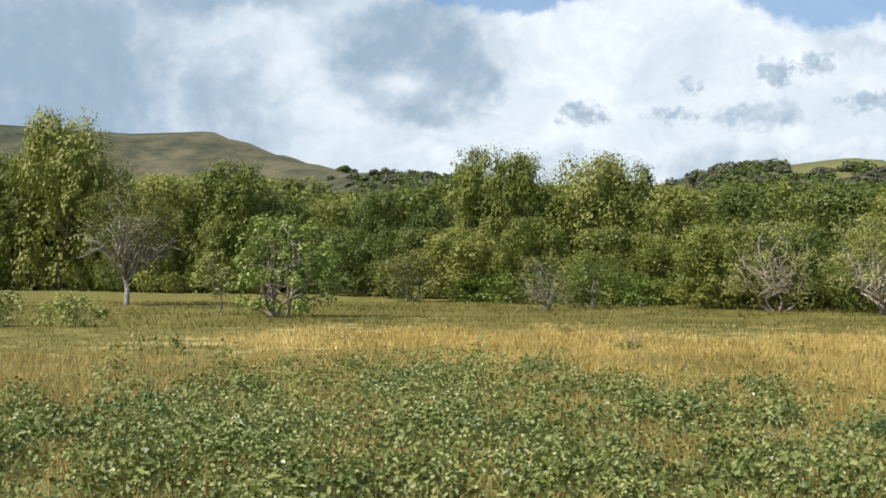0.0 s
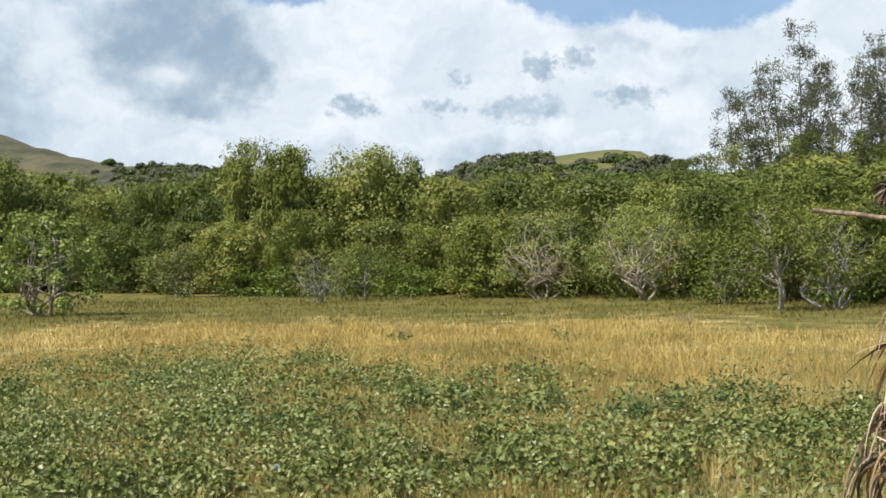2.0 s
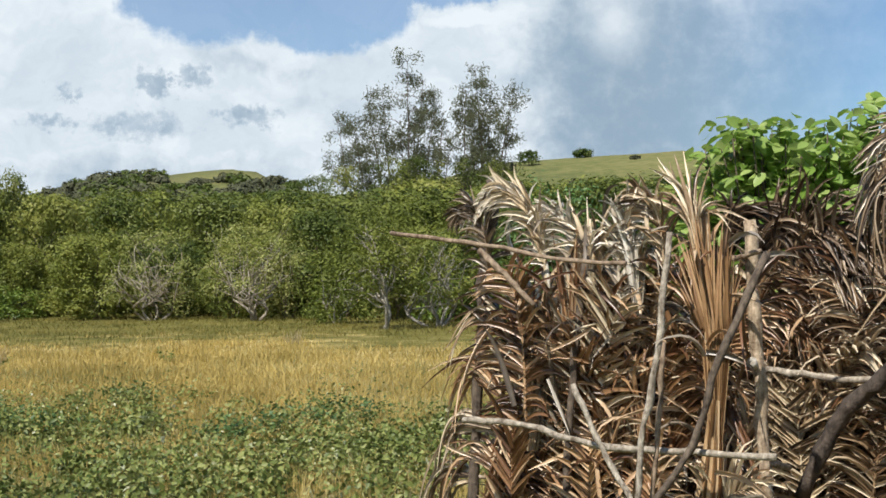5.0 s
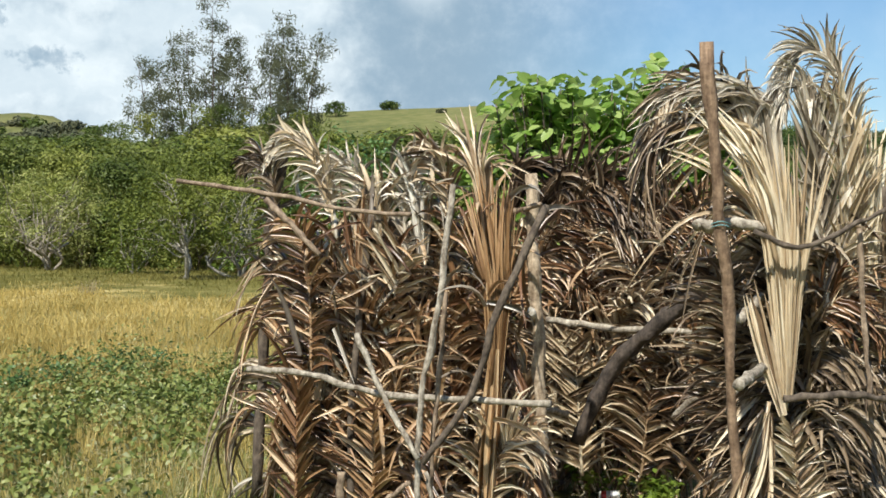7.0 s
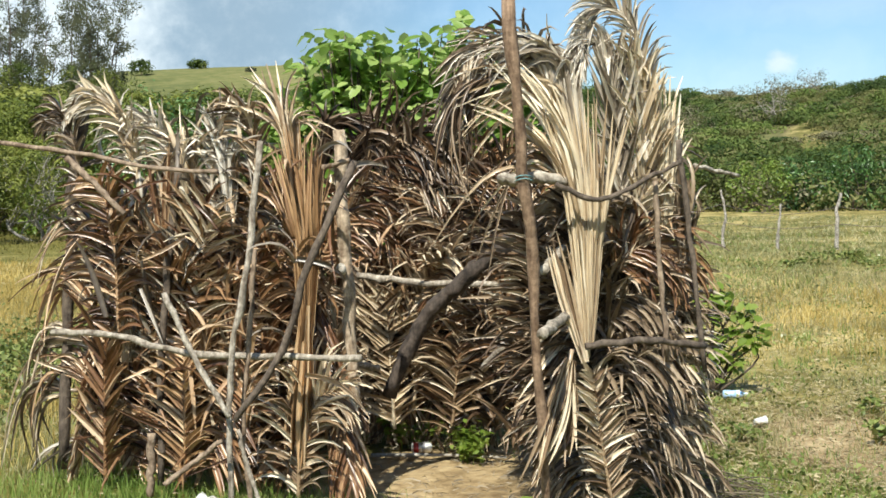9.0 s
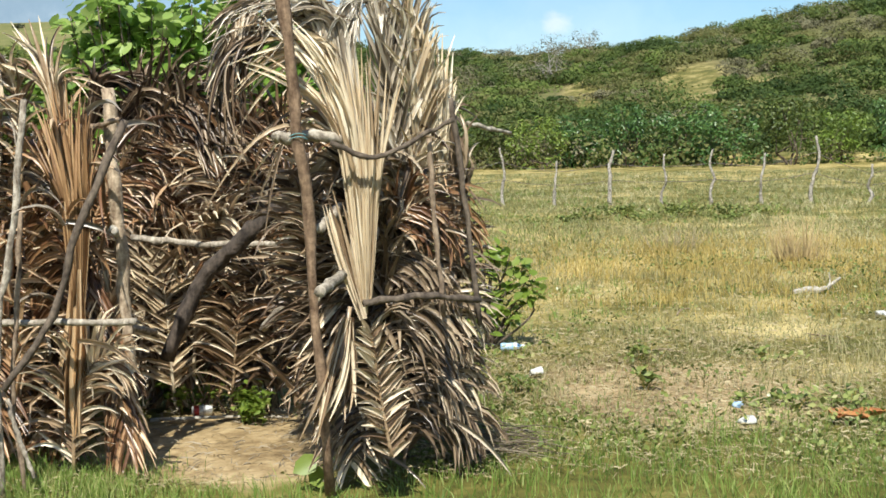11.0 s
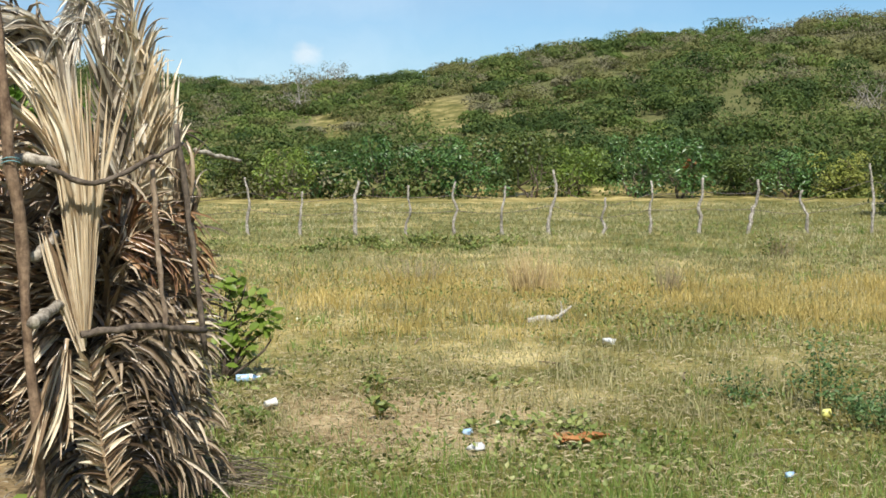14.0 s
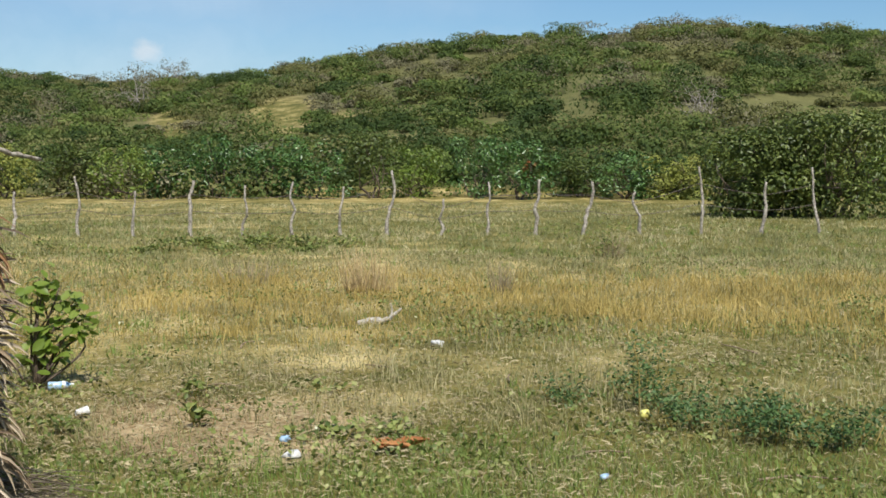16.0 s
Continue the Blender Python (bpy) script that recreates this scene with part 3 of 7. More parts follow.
def bareness(x, y):
    g = lambda cx, cy, s: np.exp(-((x - cx) ** 2 + (y - cy) ** 2) / (2 * s * s))
    v = 0.95 * g(5.05, 4.75, 0.55) + 0.55 * g(5.5, 5.3, 0.5) + 0.46 * g(7.4, 4.0, 0.8) + 0.4 * g(8.6, 4.4, 0.9) + 0.36 * g(7.7, 3.0, 0.6) + 0.45 * g(4.1, 8.6, 0.6) + 0.3 * g(6.9, 3.2, 0.5)
    r, az = polar(x, y)
    spots = np.exp(-((az - 59.4) / 0.35) ** 2 - ((r - 109) / 4) ** 2) + np.exp(-((az - 64.2) / 0.5) ** 2 - ((r - 104) / 4) ** 2) + np.exp(-((az - 66.0) / 0.4) ** 2 - ((r - 103) / 4) ** 2)
    return np.clip(v + 0.6 * spots, 0, 1)


def clearing(x, y):
    """Open grass on the scrub hill."""
    r, az = polar(x, y)
    one = np.exp(-((az - 58.9) / 0.8) ** 2 - ((r - 112) / 10) ** 2)
    two = np.exp(-((az - 63.4) / 1.3) ** 2 - ((r - 112) / 10) ** 2)
    three = 0.7 * np.exp(-((az - 66.0) / 0.8) ** 2 - ((r - 102) / 5) ** 2)
    return np.clip(one + two + three, 0, 1)


az_grid = np.concatenate([np.arange(-180, -30, 6.0), np.arange(-30, 105, 0.5), np.arange(105, 180, 6.0)])
r_grid = np.concatenate([[0.4, 0.8], 1.0 * 1.036 ** np.arange(0, 233)])
ga, gr = np.meshgrid(az_grid, r_grid)
gx, gy = spot(ga, gr)
gz = land(gx, gy)
na, nr = len(az_grid), len(r_grid)
ground_verts = np.concatenate([np.stack([gx, gy, gz], -1).reshape(-1, 3), [[HUB[0], HUB[1], 0.0]]])
i, j = np.meshgrid(np.arange(nr - 1), np.arange(na), indexing="ij")
jn = (j + 1) % na
ground_quads = np.stack([i * na + j, (i + 1) * na + j, (i + 1) * na + jn, i * na + jn], -1).reshape(-1, 4)
hub_tris = np.stack([np.full(na, nr * na), np.arange(na), (np.arange(na) + 1) % na], -1)
ground_me = mesh_of("ground", ground_verts, [ground_quads, hub_tris], ground_mat)
vx, vy = ground_verts[:, 0], ground_verts[:, 1]
vr, va = polar(vx, vy)
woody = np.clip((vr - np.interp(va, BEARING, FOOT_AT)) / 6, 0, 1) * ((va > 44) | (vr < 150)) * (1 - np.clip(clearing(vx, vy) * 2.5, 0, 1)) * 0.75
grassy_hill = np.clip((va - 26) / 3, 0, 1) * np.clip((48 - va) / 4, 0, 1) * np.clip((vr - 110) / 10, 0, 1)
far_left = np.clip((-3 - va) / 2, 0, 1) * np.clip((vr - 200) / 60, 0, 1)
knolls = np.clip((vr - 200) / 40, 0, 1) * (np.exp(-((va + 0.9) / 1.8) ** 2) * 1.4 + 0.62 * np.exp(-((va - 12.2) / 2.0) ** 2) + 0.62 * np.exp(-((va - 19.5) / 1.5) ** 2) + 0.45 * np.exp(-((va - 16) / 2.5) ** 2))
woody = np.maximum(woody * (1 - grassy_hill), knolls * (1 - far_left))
open_grass = np.clip(clearing(vx, vy) * 2.2, 0, 1)
far_dry = np.clip(1.0 - np.clip((va - 13) / 3, 0, 1) * np.clip((52 - va) / 4, 0, 1), 0.1, 1)
dry_cover = np.where(vr > 105, far_dry, dryness(vx, vy)) * (1 - open_grass) + 0.4 * open_grass
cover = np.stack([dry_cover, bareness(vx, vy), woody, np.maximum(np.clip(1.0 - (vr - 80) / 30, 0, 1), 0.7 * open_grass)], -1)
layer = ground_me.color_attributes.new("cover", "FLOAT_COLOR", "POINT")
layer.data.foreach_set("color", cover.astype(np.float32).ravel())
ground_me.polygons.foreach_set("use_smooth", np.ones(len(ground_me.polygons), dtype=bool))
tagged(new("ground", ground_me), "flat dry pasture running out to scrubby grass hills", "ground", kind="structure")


# ---- grass and creeping plants ----
def blades(name, label, n, az0, az1, r0, r1, keep, tall, wide, mat, per=4, lean=0.35, power=1.0, seed=1, spread=0.05):
    """Upright blades in tufts, as one mesh of uncountable stuff."""
    r = np.random.default_rng(seed)
    az = r.uniform(az0, az1, n)
    u = r.uniform(0, 1, n)
    dist = (r0 ** power + u * (r1 ** power - r0 ** power)) ** (1 / power)
    x, y = spot(az, dist)
    ok = r.uniform(0, 1, n) < keep(x, y)
    x, y = np.repeat(x[ok], per), np.repeat(y[ok], per)
    m = len(x)
    x, y = x + r.normal(0, spread, m), y + r.normal(0, spread, m)
    d, _ = polar(x, y)
    h = tall(x, y) * r.uniform(0.45, 1.25, m)
    w = wide * (0.6 + d / 22) * r.uniform(0.7, 1.3, m)
    a, b = r.uniform(0, 2 * np.pi, m), r.uniform(0, 2 * np.pi, m)
    side = np.stack([np.cos(a), np.sin(a), np.zeros(m)], -1) * w[:, None] * 0.5
    tip = np.stack([np.cos(b), np.sin(b), np.zeros(m)], -1) * (h * lean * np.abs(r.normal(0, 1, m)))[:, None]
    base = np.stack([x, y, land(x, y) - 0.01], -1)
    up = np.array([0, 0, 1.0]) * h[:, None]
    mid = base + up * 0.55 + tip * 0.3
    top = base + up * 0.97 + tip
    verts = np.stack([base - side, base + side, mid + side * 0.75, mid - side * 0.75, top], 1).reshape(-1, 3)
    o = np.arange(m)[:, None] * 5
    me = mesh_of(name, verts, [o + [0, 1, 2, 3], o + [3, 2, 4]], mat)
    return tagged(new(name, me), label, "grass", kind="stuff")


def outside_hut(x, y):
    """1 away from the palm shelter's footprint."""
    return ~((np.abs((x - 4.95) * 0.92 + (y - 5.1) * 0.385) < 0.75) & (np.abs(-(x - 4.95) * 0.385 + (y - 5.1) * 0.92) < 1.3))


blades("dry_meadow_grass", "tall dry golden grass standing in the pasture", 40000, -24, 40, 11, 50, lambda x, y: np.clip(dryness(x, y) * 1.6 - 0.55, 0, 1) * (1 - 0.75 * creepers(x, y)), lambda x, y: 0.07 + 0.2 * dryness(x, y) * (0.3 + 1.2 * rough_noise(x / 1.3, y / 1.3, 90) ** 1.5), 0.0085, dry_blade, 5, 0.8, 0.6, 2, 0.12)
blades("olive_meadow_grass", "short olive-green pasture grass", 15000, -24, 42, 9, 36, lambda x, y: np.clip(1.15 - dryness(x, y), 0, 1) * np.clip((36 - polar(x, y)[0]) / 8, 0, 1), lambda x, y: 0.05 + 0.05 * rough_noise(x, y, 4), 0.011, meadow_blade, 4, 0.8, 0.5, 3, 0.2)
blades("olive_meadow_grass", "short olive-green grass along the thicket", 15000, -24, 42, 33, 64, lambda x, y: np.clip((polar(x, y)[0] - 32) / 8, 0, 1) * np.clip(0.3 + rough_noise(x / 3, y / 3, 31), 0, 1), lambda x, y: 0.08 + 0.1 * rough_noise(x / 2, y / 2, 30), 0.009, far_meadow_blade, 4, 0.9, 0.5, 31, 0.25)
blades("pasture_grass", "grazed yellow-green pasture grass", 36000, 42, 94, 6.2, 60, lambda x, y: (1 - 0.8 * bareness(x, y)) * outside_hut(x, y) * np.clip(0.25 + 1.1 * rough_noise(x / 2.2, y / 2.2, 26), 0, 1), lambda x, y: 0.02 + 0.06 * rough_noise(x / 1.5, y / 1.5, 6) + 0.06 * np.clip((polar(x, y)[0] - 14) / 8, 0, 1), 0.009, green_blade, 4, 1.1, 0.35, 4, 0.08)
blades("pasture_straw", "dry straw-coloured grass in the pasture", 17000, 42, 94, 6.5, 45, lambda x, y: np.clip(dryness(x, y) * 1.6 - 0.45, 0, 1) * outside_hut(x, y), lambda x, y: 0.03 + 0.06 * dryness(x, y) + 0.08 * np.clip((polar(x, y)[0] - 14) / 6, 0, 1), 0.007, tan_blade, 4, 1.1, 0.35, 5, 0.09)
blades("lush_grass", "fresh green short grass in front of the shelter", 9000, 12, 94, 5.2, 8.4, lambda x, y: np.clip((8.1 - polar(x, y)[0]) / 1.2, 0, 1) * (1 - bareness(x, y)) * outside_hut(x, y) * np.clip(0.2 + 1.1 * rough_noise(x / 0.7, y / 0.7, 8), 0, 1), lambda x, y: 0.05 + 0.1 * rough_noise(x, y, 14), 0.006, lush_blade, 5, 0.6, 1.0, 6, 0.06)
blades("pasture_tufts", "tufts of taller tan and green grass in the pasture", 2600, 44, 94, 8.0, 34, lambda x, y: np.clip(rough_noise(x / 2.8, y / 2.8, 91) * 2.6 - 0.75, 0, 1) * outside_hut(x, y), lambda x, y: 0.05 + 0.13 * rough_noise(x / 0.6, y / 0.6, 92), 0.008, tan_blade, 16, 0.5, 0.35, 17, 0.06)
blades("pasture_tufts", "standing dry golden grass across the middle of the pasture", 5200, 50, 94, 11.5, 21, lambda x, y: np.clip(rough_noise(x / 2.4, y / 2.4, 95) * 2.4 - 0.75, 0, 1) * np.clip((polar(x, y)[0] - 11.5) / 3, 0, 1) * np.clip((21 - polar(x, y)[0]) / 4, 0, 1), lambda x, y: 0.08 + 0.17 * rough_noise(x / 0.7, y / 0.7, 96), 0.0065, dry_blade, 12, 0.6, 0.5, 19, 0.09)
blades("pasture_tufts", "tufts of taller green grass in the pasture", 2600, 44, 94, 8.0, 40, lambda x, y: np.clip(rough_noise(x / 2.2, y / 2.2, 93) * 2.6 - 0.85, 0, 1) * outside_hut(x, y), lambda x, y: 0.04 + 0.1 * rough_noise(x / 0.6, y / 0.6, 94), 0.008, lush_blade, 14, 0.6, 0.35, 18, 0.06)


def wall_foot(x, y):
    """1 along the foot of the shelter's front."""
    near = (4.16 - x) * 0.92 + (5.59 - y) * 0.39
    along = (x - 4.16) * 0.39 - (y - 5.59) * 0.92
    return np.clip(1.2 - np.abs(near - 0.35) / 0.4, 0, 1) * (np.abs(along) < 1.0)


blades("lush_grass", "fresh green grass along the foot of the shelter's wall", 8000, 22, 46, 5.4, 7.8, lambda x, y: wall_foot(x, y) * np.clip(rough_noise(x / 0.3, y / 0.3, 9) * 1.8 - 0.3, 0, 1), lambda x, y: 0.06 + 0.13 * rough_noise(x / 0.4, y / 0.4, 15), 0.006, lush_blade, 3, 0.6, 1.0, 16, 0.05)
blades("weedy_grass", "green and yellowing grass among the creeping plants", 22000, -24, 33, 7.4, 24, lambda x, y: np.clip(0.25 + 1.3 * (rough_noise(x / 1.0, y / 1.0, 29) - 0.35), 0.05, 1), lambda x, y: 0.08 + 0.2 * rough_noise(x / 0.7, y / 0.7, 27), 0.0055, green_blade, 4, 0.7, 0.7, 27, 0.07)
blades("weedy_tufts", "tufts of dry yellow grass among the creeping plants", 3000, -24, 33, 7.4, 22, lambda x, y: np.clip(rough_noise(x / 1.5, y / 1.5, 37) * 3.0 - 1.0, 0, 1), lambda x, y: 0.14 + 0.2 * rough_noise(x / 0.6, y / 0.6, 38), 0.006, dry_blade, 18, 0.5, 0.7, 28, 0.07)
blades("weedy_straw", "dry stalks among the creeping plants", 26000, -24, 32, 7.6, 25, lambda x, y: np.clip(1.0 - 0.5 * creepers(x, y), 0, 1) * np.clip(rough_noise(x / 1.2, y / 1.2, 19) * 2.8 - 0.75, 0.06, 1) * np.where((polar(x, y)[1] > 14) & (polar(x, y)[0] < 11), 0.35, 1.0), lambda x, y: 0.1 + 0.24 * rough_noise(x / 0.8, y / 0.8, 17) ** 1.5, 0.006, dry_blade, 4, 0.55, 0.8, 7, 0.06)


def matted(name, label, n, az0, az1, r0, r1, keep, long, mat, seed):
    """Dead blades lying flat on the soil."""
    r = np.random.default_rng(seed)
    x, y = spot(r.uniform(az0, az1, n), (r0 ** 0.5 + r.uniform(0, 1, n) * (r1 ** 0.5 - r0 ** 0.5)) ** 2)
    ok = r.uniform(0, 1, n) < keep(x, y)
    x, y = x[ok], y[ok]
    m = len(x)
    a, size = r.uniform(0, 2 * np.pi, m), long * r.uniform(0.4, 1.3, m)
    d = np.stack([np.cos(a), np.sin(a), r.normal(0.06, 0.12, m)], -1) * size[:, None] * 0.5
    side = np.stack([-np.sin(a), np.cos(a), r.normal(0, 0.6, m)], -1) * (0.001 + 0.00016 * polar(x, y)[0])[:, None]
    c = np.stack([x, y, land(x, y) + r.uniform(0.01, 0.06, m)], -1)
    bow = np.array([0, 0, 1.0]) * (size * 0.08)[:, None]
    verts = np.stack([c - d - side, c - d + side, c + bow + side, c + bow - side, c + d], 1).reshape(-1, 3)
    o = np.arange(m)[:, None] * 5
    return tagged(new(name, mesh_of(name, verts, [o + [0, 1, 2, 3], o + [3, 2, 4]], mat)), label, "grass", kind="stuff")


matted("matted_straw", "dead straw lying flat on the grazed ground", 150000, 14, 94, 6.0, 24, lambda x, y: np.clip((polar(x, y)[1] - 24) / 18, 0.15, 1) * np.clip(0.3 + 2.2 * bareness(x, y) + 0.9 * (rough_noise(x / 1.4, y / 1.4, 23) - 0.4), 0.05, 1) * outside_hut(x, y), 0.062, straw_blade, 61)
matted("floor_litter", "dry leaf scraps and twigs on the shelter's bare floor", 9000, 36, 56, 5.2, 8.0, lambda x, y: ~outside_hut(x, y) * 0.22, 0.08, spill_straw, 63)
matted("matted_straw", "dead straw lying among the creeping plants", 9000, -24, 32, 7.6, 24, lambda x, y: 0.6 + 0 * x, 0.11, straw_blade, 62)


def low_leaves(name, label, n, az0, az1, r0, r1, keep, height, size, mat, seed, power=0.7):
    r = np.random.default_rng(seed)
    az = r.uniform(az0, az1, n)
    dist = (r0 ** power + r.uniform(0, 1, n) * (r1 ** power - r0 ** power)) ** (1 / power)
    x, y = spot(az, dist)
    ok = r.uniform(0, 1, n) < keep(x, y)
    x, y = x[ok], y[ok]
    m = len(x)
    z = land(x, y) + height(x, y) * (r.uniform(0, 1, m) ** 0.6) + 0.02
    nor = np.stack([r.normal(0, 1.0, m), r.normal(0, 1.0, m), np.ones(m) * 0.9], -1)
    v, f = leaves(np.stack([x, y, z], -1), nor, size, size * 0.75, r)
    return tagged(new(name, mesh_of(name, v, [f], mat)), label, "plants", kind="stuff")


def mound(x, y):
    return 0.04 + 0.85 * np.clip(rough_noise(x / 1.5, y / 1.5, 33) - 0.3, 0, 1) + 0.2 * rough_noise(x / 0.35, y / 0.35, 34)


low_leaves("creeping_plants", "grey-green creeping plants with pale upturned leaves", 190000, -24, 33, 7.6, 25, lambda x, y: creepers(x, y) * 0.5, mound, 0.036, creeper_leaf, 41, 0.6)
def clumps_of_leaves(name, label, n, az0, az1, r0, r1, keep, tall, wide, per, leaf, mat, seed, power=0.7):
    """Many low domed plants, their leaves on the outside, as one mesh."""
    r = np.random.default_rng(seed)
    dist = (r0 ** power + r.uniform(0, 1, n) * (r1 ** power - r0 ** power)) ** (1 / power)
    x, y = spot(r.uniform(az0, az1, n), dist)
    ok = r.uniform(0, 1, n) < keep(x, y)
    x, y = x[ok], y[ok]
    m = len(x)
    h, w = tall * r.uniform(0.5, 1.3, m), wide * r.uniform(0.6, 1.4, m)
    base = np.repeat(np.stack([x, y, land(x, y)], -1), per, 0)
    out = unit(r.normal(0, 1, (m * per, 3)) + [0, 0, 0.5])
    out[:, 2] = np.abs(out[:, 2])
    pos = base + out * np.repeat(np.stack([w, w, h], -1), per, 0) * r.uniform(0.55, 1.1, (m * per, 1)) + [0, 0, 0.02]
    v, f = leaves(pos, out + r.normal(0, 0.5, out.shape), leaf, leaf * 0.75, r)
    return tagged(new(name, mesh_of(name, v, [f], mat)), label, "plants", kind="stuff")


clumps_of_leaves("creeping_plants", "domed grey-green creeping plants with pale upturned leaves", 2700, -24, 33, 7.6, 24, lambda x, y: np.clip(creepers(x, y) * 1.2, 0, 1) * np.clip((polar(x, y)[0] - 6) / 6, 0.25, 0.95), 0.3, 0.24, 80, 0.058, creeper_clump_leaf, 44)
low_leaves("pasture_weeds", "small green weeds scattered in the grass", 34000, 44, 94, 6.2, 24, lambda x, y: np.clip((rough_noise(x / 0.9, y / 0.9, 51) - 0.54) * 4, 0, 1), lambda x, y: 0.07 + 0 * x, 0.036, creeper_leaf, 42, 0.5)
low_leaves("pasture_weeds", "low dark green weeds in patches across the pasture", 36000, 44, 94, 10, 40, lambda x, y: np.clip((rough_noise(x / 1.6, y / 1.6, 52) - 0.6) * 5, 0, 1), lambda x, y: 0.12 + 0 * x, 0.042, creeper_leaf, 43, 0.5)


# ---- trees and bushes ----
def limbs_and_tips(r, height, radius, fork, count, thick, crook=0.12, spread=1.0, stems=1):
    """Wood of a tree as a Pile, and the ends of its branches."""
    wood, tips = Pile(), []
    roots = [np.array([0.0, 0.0, 0.0]) + np.r_[r.normal(0, 0.08, 2), 0] * (stems > 1) for _ in range(stems)]
    for s, root in enumerate(roots):
        top = root + np.r_[r.normal(0, 0.12 * height * 0.5, 2), fork * height * r.uniform(0.85, 1.15)]
        if stems > 1:
            a = 2 * np.pi * (s + r.uniform(0, 0.6)) / stems
            top[:2] += np.array([np.cos(a), np.sin(a)]) * radius * 0.3
        mid = (root + top) / 2 + np.r_[r.normal(0, crook * height * 0.4, 2), 0]
        line = spline([root - [0, 0, 0.15], mid, top], 6)
        wood.add(*tube(line, np.linspace(thick, thick * 0.65, 6), 7, thick * 0.12, r))
        for _ in range(max(2, count // stems)):
            a, e = r.uniform(0, 2 * np.pi), r.uniform(0.05, 1.0)
            end = np.array([np.cos(a) * radius * spread * (1 - e ** 2 * 0.75) * r.uniform(0.55, 1.0), np.sin(a) * radius * spread * (1 - e ** 2 * 0.75) * r.uniform(0.55, 1.0), fork * height + (height * (1 - fork)) * e * r.uniform(0.8, 0.98)])
            start = line[r.integers(3, 6)]
            elbow = start * 0.5 + end * 0.5 + np.r_[r.normal(0, crook * radius * 0.8, 2), r.normal(0.05, 0.08) * height]
            path = spline([start, elbow, end], 7)
            wood.add(*tube(path, np.linspace(thick * 0.5, thick * 0.12, 7), 5, thick * 0.25, r))
            tips.append(end)
            for _ in range(3):
                q = path[r.integers(2, 6)]
                e2 = q + unit(r.normal(0, 1, 3) + [0, 0, 0.5]) * radius * r.uniform(0.25, 0.5)
                e2[2] = min(e2[2], height)
                wood.add(*tube(spline([q, (q + e2) / 2 + r.normal(0, 0.05 * radius, 3), e2], 4), np.linspace(thick * 0.2, thick * 0.06, 4), 4, 0, r))
                tips.append(e2)
    return wood, np.array(tips)


def crown(r, height, radius, low, tips, clumps, per, leaf, tight=0.3, aspect=0.55, limp=0.1, oval=False, chip=False):
    """Leaves on the skins of many uneven clumps, round the branch ends and over the crown."""
    a = r.uniform(0, 2 * np.pi, clumps)
    e = r.uniform(-1.0, 1.0, clumps)
    lump = 0.7 + 0.5 * lattice(np.cos(a) * 1.7 + 9 + height, e * 2 + np.sin(a) * 1.7, 77)
    ball = tight * radius * r.uniform(0.55, 1.3, clumps)
    flat_r = np.sqrt(np.clip(1 - np.where(e > 0, np.abs(e) ** 2.4, np.abs(e) ** 7), 0.05, 1)) * radius * lump * r.uniform(0.35, 1.0, clumps) ** 0.5 * (1 - tight * 0.4)
    c = np.stack([np.cos(a) * flat_r, np.sin(a) * flat_r, np.clip((low + height) / 2 + e * (height - low) / 2, low + ball * 0.5, height - ball * 0.7)], -1)
    if len(tips):
        k_tip = max(1, clumps // 3)
        c[:k_tip] = tips[r.integers(0, len(tips), k_tip)]
        c[:k_tip, 2] = np.minimum(c[:k_tip, 2], height - ball[:k_tip] * 0.7)
    n = clumps * per
    out = unit(r.normal(0, 1, (n, 3)) + [0, 0, 0.45])
    skin = np.repeat(ball, per)[:, None] * r.uniform(0.55, 1.12, (n, 1))
    pos = np.repeat(c, per, 0) + out * skin * [1, 1, 0.95]
    pos[:, 2] = np.maximum(pos[:, 2], 0.03)
    nor = out + np.array([0, 0, 0.4]) + r.normal(0, 0.22, pos.shape)
    if chip:
        return chips(pos, nor, leaf, r)
    return (ovals if oval else leaves)(pos, nor, leaf, leaf * aspect, r, limp=limp)


def tree_kind(name, label, at, seed, height, radius, leaf_mat, wood_mat=limb_bark, low=0.12, fork=0.3, count=9, thick=0.09, clumps=150, per=26, leaf=0.16, stems=1, crook=0.12, category="tree", group="", tight=0.3, aspect=0.55, spread=1.0, oval=False, chip=False):
    r = np.random.default_rng(seed)
    t = thing(name, at, label, category, group)
    wood, tips = limbs_and_tips(r, height, radius, fork, count, thick, crook, spread, stems)
    part("trunk", wood.mesh(name + "_trunk", wood_mat), t)
    if clumps:
        v, f = crown(r, height, radius, low * height, tips, clumps, per, leaf, tight, aspect, oval=oval, chip=chip)
        part("crown", mesh_of(name + "_crown", v, [f], leaf_mat), t)
    return t


def on_land(az, dist, sink=0.05):
    x, y = spot(az, dist)
    return (float(x), float(y), float(land(x, y)) - sink)


# the wooded belt west and north of the pasture
belt_r = np.random.default_rng(123)
BELT_AZ = (-30, -18, -14, -10, -5, -1, 2, 8, 13, 18, 22, 26, 30, 42)
BELT_AT = (105, 100, 92, 86, 84, 70, 65, 63, 58, 57, 54, 49, 48, 47)
CANOPY_AZ = (-30, -19, -17, -14.5, -12, -9.5, -7, -5, -2, 0.5, 2, 4.5, 6.5, 9, 12, 16, 19, 22, 26, 30, 42)
CANOPY = (4.6, 4.6, 4.8, 3.8, 4.1, 4.5, 3.9, 3.5, 3.5, 4.0, 4.4, 3.7, 4.5, 4.2, 3.9, 4.0, 3.9, 4.0, 4.2, 4.4, 4.4)
protos = {}


